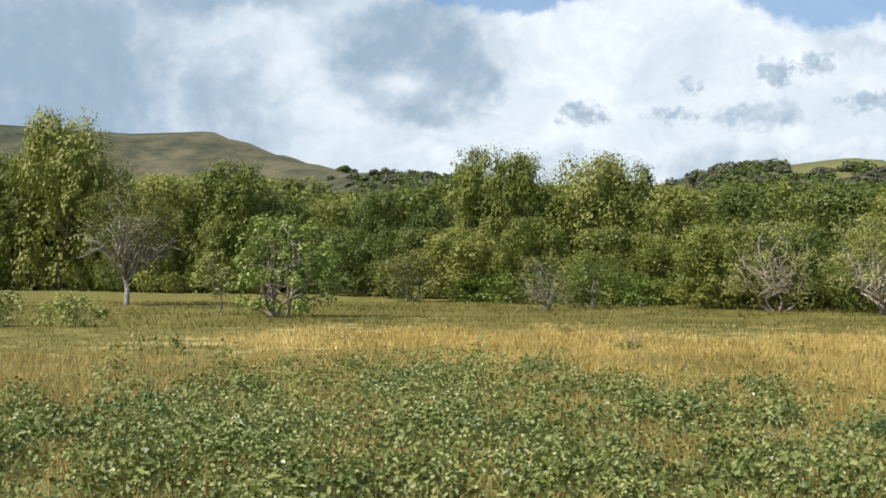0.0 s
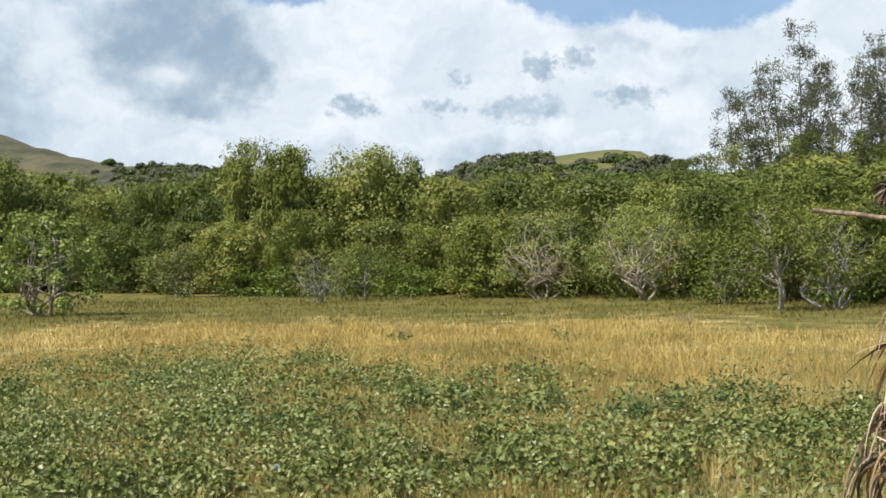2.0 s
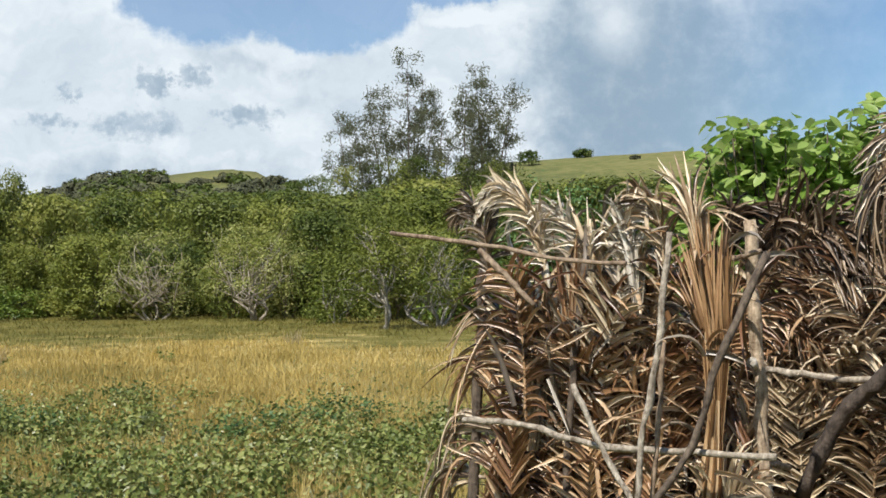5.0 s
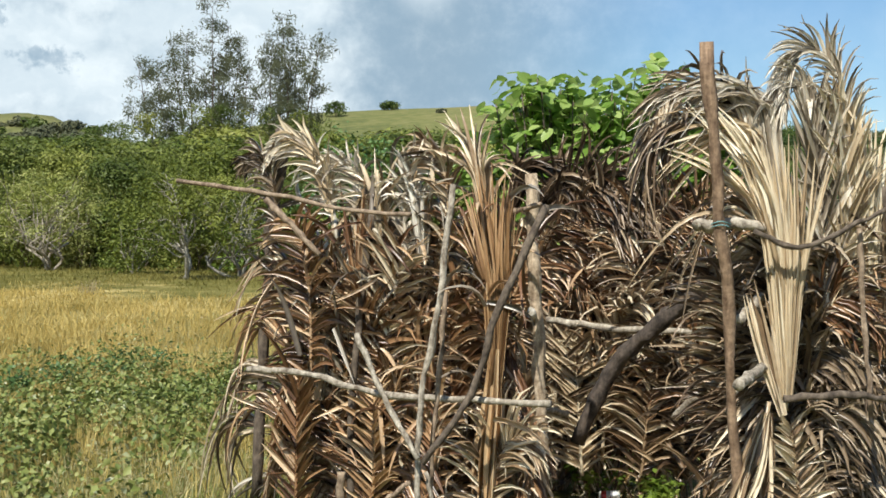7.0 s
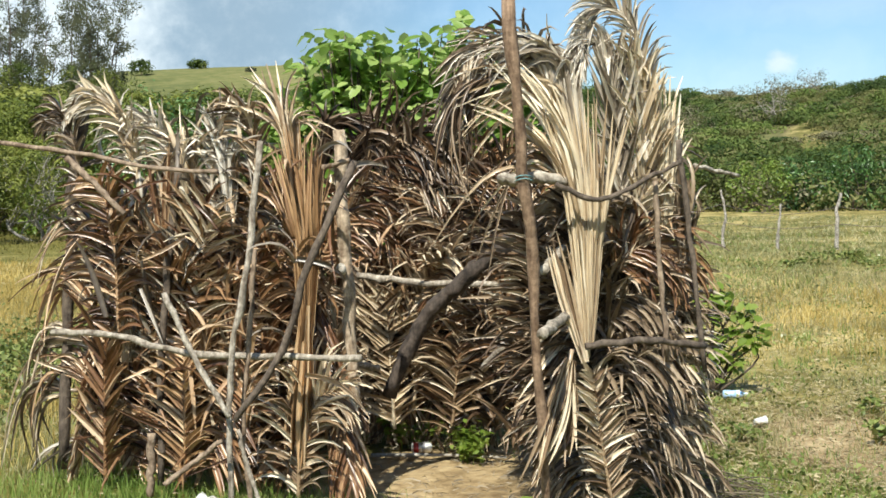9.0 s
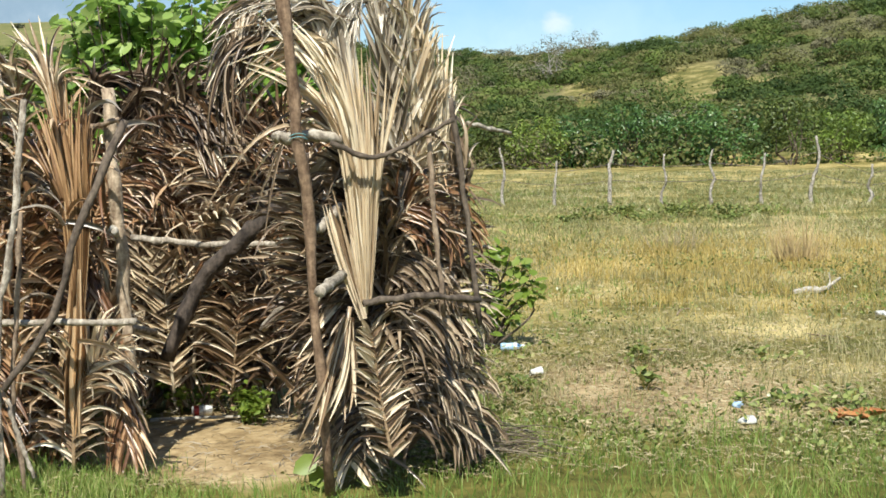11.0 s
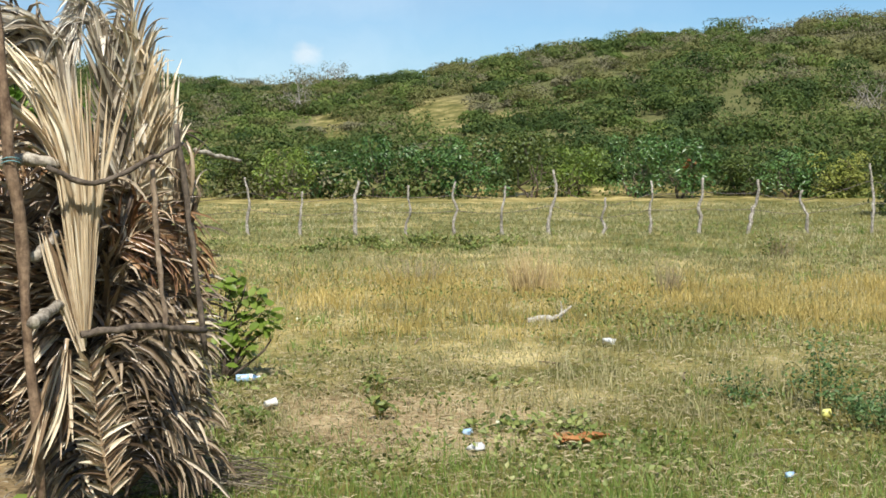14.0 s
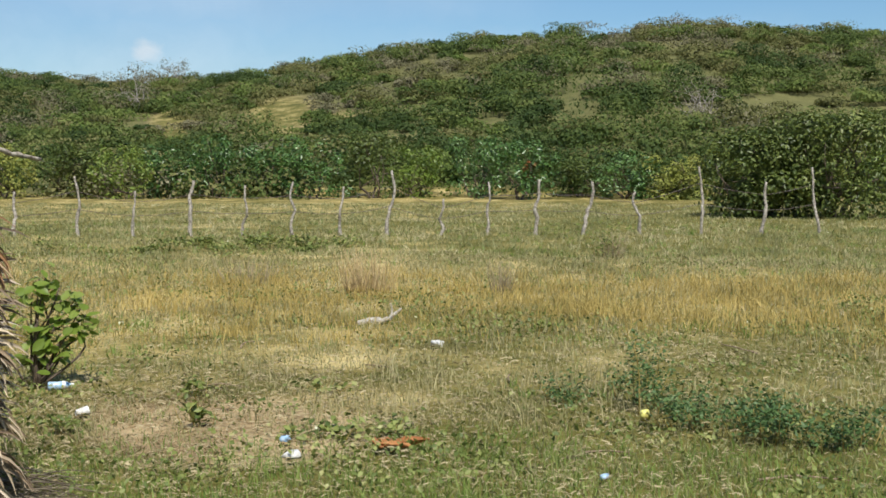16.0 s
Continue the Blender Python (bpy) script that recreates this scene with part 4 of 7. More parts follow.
def belt_tree(az, dist, height, radius, fine=True):
    style = int(belt_r.integers(0, 4)) if belt_r.uniform() > (0.6 if az > 10 else 0.28) else int(belt_r.integers(4, 6))
    key = (fine, style)
    at = on_land(az, dist)
    if key not in protos:
        protos[key] = tree_kind("broadleaf_tree", "dense olive-green broadleaf tree at the edge of the thicket" if fine else "broadleaf tree standing deep in the thicket", at, 200 + style + 10 * fine, 6.0, 2.9, belt_leaf if style < 4 else deep_leaf, dark_bark, 0.03 if fine else 0.2, 0.25, 9, 0.1, 100 if fine else 60, 150 if fine else 100, 0.15 if fine else 0.22, 1, 0.1, "tree", "trees of the thicket", 0.29, 0.72, chip=True)
        first = protos[key]
        first.scale = (radius / 2.9, radius / 2.9, height / 6.0)
        return first
    turn = pose(*at, 0, 0, float(belt_r.uniform(0, 360)))
    src = protos[key]
    ob = copy_thing(src, turn)
    ob.scale = (radius / 2.9 * belt_r.uniform(0.9, 1.1), radius / 2.9, height / 6.0)
    return ob


for row, (back, lo, hi, wide, step) in enumerate(((0.5, 3.2, 4.4, 2.3, 3.1), (5.5, 4.8, 5.8, 2.7, 3.4), (12, 5.6, 6.6, 3.0, 4.0), (20, 6.4, 7.6, 3.3, 4.6), (33, 7.4, 8.8, 3.9, 5.8), (52, 8.6, 10.2, 4.8, 7.5))):
    az = -24.0
    while az < 41:
        dist = float(np.interp(az, BELT_AZ, BELT_AT)) + back + belt_r.uniform(-1.6, 1.6)
        limit = 1.6 + dist * math.tan(radians(float(np.interp(az, CANOPY_AZ, CANOPY)))) - on_land(az, dist)[2]
        tall = min(belt_r.uniform(lo, hi) * (1.0 + 0.011 * max(0.0, dist - back - 60)), limit * belt_r.uniform(0.84, 1.0))
        if tall > 2.0:
            belt_tree(az + belt_r.uniform(-0.4, 0.4), dist, tall, wide * belt_r.uniform(0.72, 1.12), row < 2)
        az += np.degrees(step / dist) * belt_r.uniform(0.8, 1.2)
for az, dist, height, radius in ((-16.3, 95, 12.2, 3.6), (-18.6, 97, 9.6, 3.4), (-14.6, 95, 9.0, 2.6), (-9.4, 88, 8.6, 3.0), (-12.2, 88, 7.6, 2.6), (1.4, 70, 8.0, 1.9), (3.1, 70, 7.7, 2.1), (6.3, 70, 7.7, 2.6), (7.6, 71, 7.4, 2.2)):
    belt_tree(az, dist, height, radius)

under = []
az = -24.0
while az < 40:
    dist = float(np.interp(az, BELT_AZ, BELT_AT)) - 1.2 + belt_r.uniform(-0.9, 0.9)
    at = on_land(az, dist)
    if len(under) < 4:
        under.append(tree_kind("undergrowth_bush", "dense leafy bush low along the edge of the thicket", at, 330 + len(under), 2.2, 1.7, (olive_leaf, belt_leaf, bright_leaf, olive_leaf)[len(under)], dark_bark, 0.0, 0.25, 6, 0.03, 34, 50, 0.17, 3, 0.14, "bush", "bushes along the thicket"))
    else:
        ob = copy_thing(under[int(belt_r.integers(0, 4))], pose(*at, 0, 0, float(belt_r.uniform(0, 360))))
        ob.scale = (belt_r.uniform(0.7, 1.3), belt_r.uniform(0.7, 1.2), belt_r.uniform(0.5, 1.3))
    az += np.degrees(2.7 / dist) * belt_r.uniform(0.7, 1.5)

# single bushes and half-bare trees in front of the belt
tree_kind("bare_tree", "half-bare grey tree with thin twigs on the pasture's edge", on_land(-13.8, 58.5), 318, 5.0, 2.4, olive_leaf, limb_bark, 0.5, 0.38, 40, 0.13, 300, 30, 0.1, 1, 0.05, tight=0.14, spread=1.15)
tree_kind("leafy_shrub", "bright green shrub with bare grey stems in the grass", on_land(-7.4, 44.5), 302, 3.4, 2.0, bright_shrub_leaf, pale_bark, 0.02, 0.25, 24, 0.062, 66, 60, 0.13, 5, 0.22, "shrub", tight=0.18, aspect=0.75)
tree_kind("leaning_shrub", "small leaning shrub with a pale bent stem", on_land(-10.2, 46.0), 303, 2.3, 0.9, shrub_leaf, pale_bark, 0.3, 0.45, 6, 0.035, 22, 34, 0.12, 1, 0.25, "shrub")
tree_kind("low_bush", "low bright green bush in the pasture", on_land(-16.0, 38), 304, 0.95, 0.95, shrub_leaf, limb_bark, 0.0, 0.3, 6, 0.012, 30, 26, 0.13, 2, 0.15, "bush")
tree_kind("low_bush", "low bright green bush in the pasture", on_land(-19.0, 38), 305, 1.0, 0.75, shrub_leaf, limb_bark, 0.0, 0.3, 6, 0.012, 30, 26, 0.13, 2, 0.15, "bush")
tree_kind("twiggy_bush", "grey twiggy bush, nearly leafless", on_land(4.1, 53.5), 306, 2.2, 1.6, olive_leaf, limb_bark, 0.1, 0.2, 30, 0.034, 60, 26, 0.1, 5, 0.18, "bush", tight=0.17)
tree_kind("twiggy_bush", "olive bush with pale bare branches", on_land(14.0, 55), 307, 3.7, 2.4, shrub_leaf, pale_bark, 0.1, 0.25, 26, 0.06, 76, 46, 0.11, 4, 0.2, "bush", tight=0.17)
tree_kind("spreading_bush", "spreading olive bush on several grey stems", on_land(18.3, 51.5), 308, 3.8, 2.4, shrub_leaf, pale_bark, 0.25, 0.25, 26, 0.06, 80, 46, 0.11, 5, 0.18, "bush", tight=0.17)
tree_kind("small_tree", "small tree with a pale forked trunk", on_land(23.9, 41.5), 309, 3.9, 1.8, belt_leaf, limb_bark, 0.3, 0.32, 14, 0.07, 90, 56, 0.12, 2, 0.16, tight=0.22)
tree_kind("twiggy_bush", "bush with bare pale branches low down", on_land(26.2, 43), 310, 3.3, 1.7, belt_leaf, limb_bark, 0.3, 0.25, 20, 0.06, 50, 46, 0.12, 5, 0.2, "bush", tight=0.17)
tree_kind("rounded_bush", "dense green bush at the pasture's edge", on_land(21.8, 47), 311, 2.6, 1.6, belt_leaf, limb_bark, 0.0, 0.3, 9, 0.035, 60, 56, 0.13, 3, 0.14, "bush")
tree_kind("rounded_bush", "dense green bush at the pasture's edge", on_land(6.2, 57), 312, 2.4, 1.7, belt_leaf, limb_bark, 0.0, 0.3, 9, 0.035, 60, 50, 0.13, 3, 0.14, "bush")
tree_kind("rounded_bush", "yellow-green bush at the pasture's edge", on_land(-1.6, 66), 313, 2.7, 1.6, olive_leaf, limb_bark, 0.0, 0.3, 9, 0.035, 60, 50, 0.13, 3, 0.14, "bush")

# two feathery trees on the rise behind the belt
def feathery_tree(at, seed, leaders, spread):
    """A thin-crowned tree; leaders are (sideways, height) of its upright stems' tips."""
    r = np.random.default_rng(seed)
    t = thing("feathery_tree", at, "tall thin-crowned tree with drooping needle foliage", "tree", "feathery trees")
    side = np.array([math.cos(radians(25.5)), -math.sin(radians(25.5)), 0.0])
    wood, tuft = Pile(), []
    for across, height in leaders:
        top = side * across + np.r_[r.normal(0, 0.5, 2), height]
        line = spline([side * across * 0.15 + [0, 0, -0.2], top * [0.7, 0.7, 0.5] + np.r_[r.normal(0, 0.2, 2), 0], top], 14)
        wood.add(*tube(line, np.linspace(0.1, 0.015, 14), 6, 0.02, r))
        for i in range(4, 14):
            q, f = line[i], i / 13
            for _ in range(2):
                a = r.uniform(0, 2 * np.pi)
                reach = spread * r.uniform(0.35, 1.0) * (1.25 - 0.8 * f)
                end = q + np.array([np.cos(a) * reach, np.sin(a) * reach, reach * r.uniform(0.1, 0.7)])
                path = spline([q, (q + end) / 2 + [0, 0, 0.12], end], 5)
                wood.add(*tube(path, np.linspace(0.03, 0.008, 5), 4, 0, r))
                if r.uniform() < 0.9:
                    n = int(r.integers(1, 4))
                    c = path[4] + r.normal(0, 0.3, (n, 3)) - side * 0.12
                    tuft.append(np.repeat(c, 54, 0))
    tuft = np.concatenate(tuft)
    pos = tuft + r.normal(0, 1, tuft.shape) * [0.24, 0.24, 0.26] - [0, 0, 0.15]
    v, f = leaves(pos, r.normal(0, 1, pos.shape) * [1, 1, 0.3], 0.34, 0.06, r, limp=0.9)
    part("trunk", wood.mesh("feathery_trunk", dark_bark), t)
    part("crown", mesh_of("feathery_crown", v, [f], needle_leaf), t)


def rise(z, az, dist=95):
    """Height of a tip over the ground at that spot."""
    return z - on_land(az, dist)[2]


feathery_tree(on_land(24.6, 95, 0.3), 401, [(d, rise(z, 24.6)) for d, z in ((3.7, 12.6), (4.5, 11.0), (-4.0, 13.2), (-2.4, 12.8), (0.5, 17.4), (-0.5, 15.2), (1.6, 16.2), (2.5, 14.8), (1.2, 12.8), (-1.5, 14.0), (-3.6, 11.2), (0.1, 13.0))], 1.9)
feathery_tree(on_land(28.1, 95, 0.3), 402, [(d, rise(z, 28.1)) for d, z in ((-1.1, 15.2), (-0.1, 16.6), (0.7, 15.8), (1.5, 15.0), (2.1, 12.8), (-0.6, 13.2), (0.4, 13.4))], 1.25)
# the dark bushes that the feathery trees stand in
for i, (az, el, rad) in enumerate(((21.3, 4.4, 2.3), (22.4, 4.8, 2.4), (23.5, 5.0, 2.5), (24.6, 5.2, 2.5), (25.7, 5.3, 2.4), (26.8, 5.1, 2.4), (27.9, 5.2, 2.5), (29.0, 5.0, 2.3), (30.0, 4.6, 2.0))):
    d = 91 + i % 3
    h = rise(1.6 + d * math.tan(radians(el)), az, d)
    tree_kind("hillock_bush", "dark olive bush under the feathery trees", on_land(az, d), 420 + i, h, rad, (deep_leaf, belt_leaf)[i % 2], dark_bark, 0.0, 0.3, 7, 0.07, 44, 60, 0.2, 3, 0.12, "bush", "bushes under the feathery trees")

# skyline bushes on the grass ridge
for az, dist, h, rad in ((30.4, 150, 1.7, 1.5), (32.8, 156, 0.95, 1.3), (21.3, 200, 2.6, 2.6), (20.4, 210, 2.0, 2.2)):
    tree_kind("hill_bush", "lone dark round bush on the grassy ridge", on_land(az, dist), int(az * 10), h, rad, scrub_leaf, dark_bark, 0.1, 0.3, 6, 0.07, 50, 14, 0.3, 1, 0.1, "bush", "bushes on the ridge")


# ---- the scrub hill east of the pasture ----
def scrub(name, label, spots, leaf, mat, lumps=9, per=110, squash=0.75):
    """Far bushes that nobody could count, in one mesh of single small leaves."""
    pile = Pile()
    for x, y, h, w in spots:
        rr = np.random.default_rng(int(abs(x * 131 + y * 17) * 10) % 100000)
        n = lumps * per
        c = unit(rr.normal(0, 1, (lumps, 3))) * rr.uniform(0.3, 0.8, (lumps, 1))
        c[:, 2] = np.abs(c[:, 2]) * rr.uniform(0.6, 1.0)
        ball = np.repeat(rr.uniform(0.22, 0.48, lumps), per)[:, None]
        out = unit(rr.normal(0, 1, (n, 3)) + [0, 0, 0.45])
        pos = (np.repeat(c, per, 0) + out * ball * rr.uniform(0.75, 1.08, ball.shape)) * [w, w, h * squash]
        pos[:, 2] = np.maximum(pos[:, 2], 0.05)
        nor = unit(out + [0, 0, 0.35] + rr.normal(0, 0.3, pos.shape))
        v, f = chips(pos, nor, leaf, rr)
        pile.add(v + [x, y, float(land(x, y))], f)
    return tagged(new(name, pile.mesh(name, mat)), label, "bushes", kind="stuff")


scrub_r = np.random.default_rng(77)
heaps = {i: [] for i in range(5)}
for dist0 in np.arange(74, 172, 4.0):
    az = 43.0
    while az < 97:
        d = dist0 + scrub_r.uniform(-3.6, 3.6)
        x, y = spot(az + scrub_r.uniform(-0.7, 0.7), d)
        x, y = float(x), float(y)
        gap = float(rough_noise(np.array(x / 13), np.array(y / 13), 61))
        open_ground = clearing(x, y) > 0.5 + 0.4 * (scrub_r.uniform() - 0.5) or (d > 100 and gap > 0.76)
        if not open_ground and d < np.interp(az, BEARING, CREST_AT) + 4:
            h = scrub_r.uniform(1.4, 3.2) * (1.25 if d < 86 else 1.0) * (1.5 if scrub_r.uniform() < 0.1 else 1.0) * (0.9 if d > 128 else 1.0)
            if clearing(x, y + 0.0) > 0.04 and d < 112:
                h *= 0.55
            tint = 0.5 * float(rough_noise(np.array(x / 12), np.array(y / 12), 71)) + 0.5 * scrub_r.uniform() + (0.03 if d > 105 else -0.06)
            heaps[0 if tint < 0.34 else 1 if tint < 0.48 else 4 if tint < 0.54 else 2 if tint < 0.68 else 3].append((x, y, h, h * scrub_r.uniform(1.0, 1.6)))
        az += np.degrees(3.3 / d) * scrub_r.uniform(0.7, 1.3)
scrub("hillside_scrub", "thick dark green scrub covering the hillside", heaps[0], 0.22, dark_scrub_leaf, 9, 130)
scrub("hillside_scrub", "thick green scrub covering the hillside", heaps[1], 0.22, scrub_leaf, 9, 130)
scrub("olive_hillside_scrub", "olive and yellowing scrub on the hillside", heaps[2], 0.2, olive_scrub_leaf, 10, 120, 0.7)
scrub("grey_hillside_scrub", "half-bare grey-brown scrub on the hillside", heaps[3], 0.17, grey_scrub_leaf, 10, 80)
scrub("bright_hillside_scrub", "fresh green flat-topped scrub on the hillside", heaps[4], 0.24, bright_scrub_leaf, 8, 110, 0.6)
spots = []
for az in np.arange(-4.5, 23, 0.55):
    d = float(np.interp(az, BEARING, CREST_AT)) + scrub_r.uniform(-26, 3)
    if az < 1.2 or 10.3 < az < 13.4 or 19.0 < az < 20.6:
        for _ in range(2):
            x, y = spot(az + scrub_r.uniform(-0.4, 0.4), d + scrub_r.uniform(-8, 4))
            h = scrub_r.uniform(1.4, 3.2)
            spots.append((float(x), float(y), h, h * 1.1))
for _ in range(130):
    az = scrub_r.uniform(9.0, 14.5) if scrub_r.uniform() < 0.75 else scrub_r.uniform(-5.0, 1.5)
    rc = float(np.interp(az, BEARING, CREST_AT))
    d = rc - scrub_r.uniform(0, 85)
    if 15.2 < az < 18.4 and d > rc - 30:
        continue
    x, y = spot(az, d)
    h = scrub_r.uniform(1.4, 3.2)
    spots.append((float(x), float(y), h, h * 1.2))
for _ in range(60):
    az = scrub_r.uniform(-2.6, 0.6)
    x, y = spot(az, float(np.interp(az, BEARING, CREST_AT)) - scrub_r.uniform(0, 40))
    spots.append((float(x), float(y), 2.4, 4.0))
for az, d in ((-5.4, 300), (-5.9, 310), (-4.9, 305), (-3.5, 280), (-4.3, 300)):
    x, y = spot(az, d)
    spots.append((float(x), float(y), 3.6, 5.0))
for _ in range(90):
    az = scrub_r.uniform(13.5, 22.0)
    x, y = spot(az, float(np.interp(az, BEARING, CREST_AT)) - scrub_r.uniform(45, 110))
    h = scrub_r.uniform(1.0, 2.6)
    spots.append((float(x), float(y), h, h * 1.2))
for _ in range(7):
    az = scrub_r.uniform(29.0, 43.0)
    x, y = spot(az, 160 - 60 * scrub_r.uniform() ** 0.7)
    h = scrub_r.uniform(0.3, 0.6)
    spots.append((float(x), float(y), h, h * 1.3))
scrub("far_hill_scrub", "dark scrub on the far hilltops", spots[::3], 0.6, deep_leaf, 8, 40)
scrub("far_grey_scrub", "grey-green scrub on the far hilltops", spots[1::3] + spots[2::3], 0.6, far_scrub_leaf, 8, 40)

for az, d, h, rad in ((57.4, 122, 4.6, 2.6), (59.0, 164, 3.2, 2.6), (81.5, 97, 3.6, 2.4), (80.6, 142, 2.4, 2.4)):
    tree_kind("bare_hill_tree", "leafless grey-white tree among the hillside scrub", on_land(az, d), 540 + int(az), h, rad, grey_scrub_leaf, post_bark, 0.4, 0.25, 18, 0.07, 16, 20, 0.2, 4, 0.15, "tree", "bare trees on the hillside")

# the bushes along the hill's foot, one by one
foot_r = np.random.default_rng(91)
foot = []
az = 45.0
while az < 96:
    d = 70.0 + foot_r.uniform(-1.2, 1.6)
    at = on_land(az, d, 0.08)
    h = foot_r.uniform(2.0, 4.0)
    if len(foot) < 6:
        foot.append(tree_kind("foot_bush", ("dense glossy green bush at the foot of the hill", "dense mid-green bush at the foot of the hill")[len(foot) // 3], at, 520 + len(foot), 2.8, 1.9, (glossy_leaf, glossy_leaf, glossy_leaf, belt_leaf, wide_leaf, bright_leaf)[len(foot)], dark_bark, 0.0, 0.2, 7, 0.07, 40, 40, 0.2, 3, 0.12, "bush", "bushes along the hill's foot"))
    else:
        ob = copy_thing(foot[int(foot_r.integers(0, 3)) + (3 if foot_r.uniform() < (0.25 if 56 < az < 67 else 0.7) else 0)], pose(*at, 0, 0, float(foot_r.uniform(0, 360))))
        ob.scale = (foot_r.uniform(0.85, 1.25), foot_r.uniform(0.85, 1.25), h / 2.8)
    az += np.degrees(2.6 / d) * foot_r.uniform(0.8, 1.25)
tree_kind("wide_bush", "wide dark bush of large leaves behind the fence", on_land(84.3, 45.5), 531, 2.9, 2.3, wide_leaf, dark_bark, 0.0, 0.25, 12, 0.1, 130, 70, 0.17, 4, 0.12, "bush", tight=0.26)
tree_kind("wide_bush", "wide dark bush of large leaves behind the fence", on_land(87.4, 46), 532, 3.5, 2.9, wide_leaf, dark_bark, 0.0, 0.25, 12, 0.1, 130, 70, 0.17, 4, 0.12, "bush", tight=0.26)

# ---- the stick fence ----
fence = thing("fence", (30.0, 10.0, 0.0), "crooked weathered stick fence with two thin wires", "fence")
fence_r = np.random.default_rng(15)
fence_tops = []


def fence_post(foot_xy, top):
    z = float(land(*foot_xy))
    a, b = np.array([foot_xy[0], foot_xy[1], z - 0.25]), np.array(top)
    bend = [a + (b - a) * s + np.r_[fence_r.normal(0, 0.045, 2), 0] for s in (0.35, 0.55, 0.78)]
    v, q, c = tube(spline([a, *bend, b], 13), np.linspace(0.05, 0.028, 13) * fence_r.uniform(0.75, 1.15) * (1 + fence_r.normal(0, 0.12, 13)), 7, 0.01, fence_r)
    part("post", mesh_of("post", v - [30.0, 10.0, 0.0], [q, c], post_bark), fence)
    fence_tops.append((a + [0, 0, 0.25], b))


fence_post((25.81, 19.19), (25.82, 19.17, 1.03))
fence_post((26.45, 17.89), (26.42, 17.95, 1.40))
fence_post((27.01, 16.76), (27.03, 16.71, 1.06))
fence_post((27.60, 15.56), (27.63, 15.49, 1.30))
fence_post((28.14, 14.47), (28.16, 14.42, 1.19))
fence_post((28.68, 13.38), (28.66, 13.41, 1.28))
fence_post((29.17, 12.38), (29.19, 12.34, 1.17))
fence_post((29.65, 11.42), (29.70, 11.31, 1.55))
fence_post((30.18, 10.34), (30.26, 10.19, 0.87))
fence_post((30.71, 9.26), (30.74, 9.21, 1.28))
fence_post((31.23, 8.22), (31.29, 8.10, 1.34))
fence_post((31.75, 7.16), (31.87, 6.92, 1.29))
fence_post((32.39, 5.87), (32.35, 5.95, 1.04))
fence_post((33.09, 4.46), (33.06, 4.52, 1.67))
fence_post((33.74, 3.14), (33.82, 2.97, 1.29))
fence_post((34.45, 1.69), (34.34, 1.92, 1.65))
for share in (0.45, 0.75):
    for (a, b), (c, d) in zip(fence_tops, fence_tops[1:]):
        p, q = a + (b - a) * share, c + (d - c) * share
        v, f, e = tube([p, (p + q) / 2 - [0, 0, 0.03], q], [0.006] * 3, 4)
        part("wire", mesh_of("wire", v - [30.0, 10.0, 0.0], [f, e], wire_steel), fence)

# ---- the palm-leaf shelter ----
shelter = thing("palm_shelter", (0, 0, 0), "roofless shelter of dried palm fronds lashed to crooked poles", "shelter")
hut_r = np.random.default_rng(2024)


def stick(name, mat, radius, points):
    n = 4 + 3 * len(points)
    line = spline(points, n)
    v, q, c = tube(line, np.linspace(radius * 1.06, radius * 0.88, n) * (1 + 0.1 * np.sin(np.arange(n) * 2.3 + len(points)) + hut_r.normal(0, 0.06, n)), 9, radius * 0.22, hut_r)
    return part(name, mesh_of(name, v, [q, c], mat), shelter)


stick("pole", brown_bark, 0.025, [(4.19, 3.54, 2.36), (4.26, 3.54, 1.78), (4.36, 3.58, 1.26), (4.55, 3.67, 0.03)])
stick("post", tan_bark, 0.032, [(4.36, 4.87, 1.88), (4.372, 4.858, 1.35), (4.395, 4.842, 0.9), (4.4, 4.84, -0.02)])
stick("knot", bleached_wood, 0.024, [(4.37, 4.86, 1.2), (4.32, 4.83, 1.2)])
stick("brace", dark_bark, 0.018, [(4.27, 4.64, 1.72), (4.03, 4.7, 1.23), (3.93, 4.78, 0.84), (3.74, 4.91, 0.51)])
stick("stick", pale_bark, 0.015, [(3.89, 4.87, 1.82), (3.81, 4.86, 1.32), (3.74, 4.91, 0.85), (3.72, 4.92, 0.54), (3.72, 4.92, 0.02)])
stick("stick", weathered_wood, 0.013, [(3.89, 4.93, 1.31), (3.86, 4.95, 0.88), (3.83, 4.97, 0.45), (3.86, 4.94, -0.04)])
stick("brace", pale_bark, 0.014, [(3.55, 5.19, 1.11), (3.61, 5.04, 0.82), (3.66, 4.83, 0.55)])
stick("rail", pale_bark, 0.017, [(3.37, 5.98, 0.88), (3.52, 5.68, 0.88), (3.74, 5.31, 0.8), (3.97, 4.92, 0.79), (4.18, 4.5, 0.8)])
stick("rail", weathered_wood, 0.0125, [(3.29, 6.68, 1.88), (3.48, 5.92, 1.79), (3.69, 5.4, 1.7), (3.83, 5.14, 1.68)])
stick("brace", weathered_wood, 0.017, [(3.41, 5.85, 1.76), (3.47, 5.7, 1.63), (3.55, 5.54, 1.48)])
stick("post", dark_bark, 0.035, [(3.77, 6.34, 2.17), (3.7, 6.37, 1.41), (3.63, 6.41, 0.08)])
stick("post", dark_bark, 0.021, [(3.94, 5.66, 1.73), (3.86, 5.71, 0.94), (3.83, 5.73, 0.06)])
stick("stump", weathered_wood, 0.021, [(3.67, 5.54, 0.38), (3.66, 5.55, 0.06)])
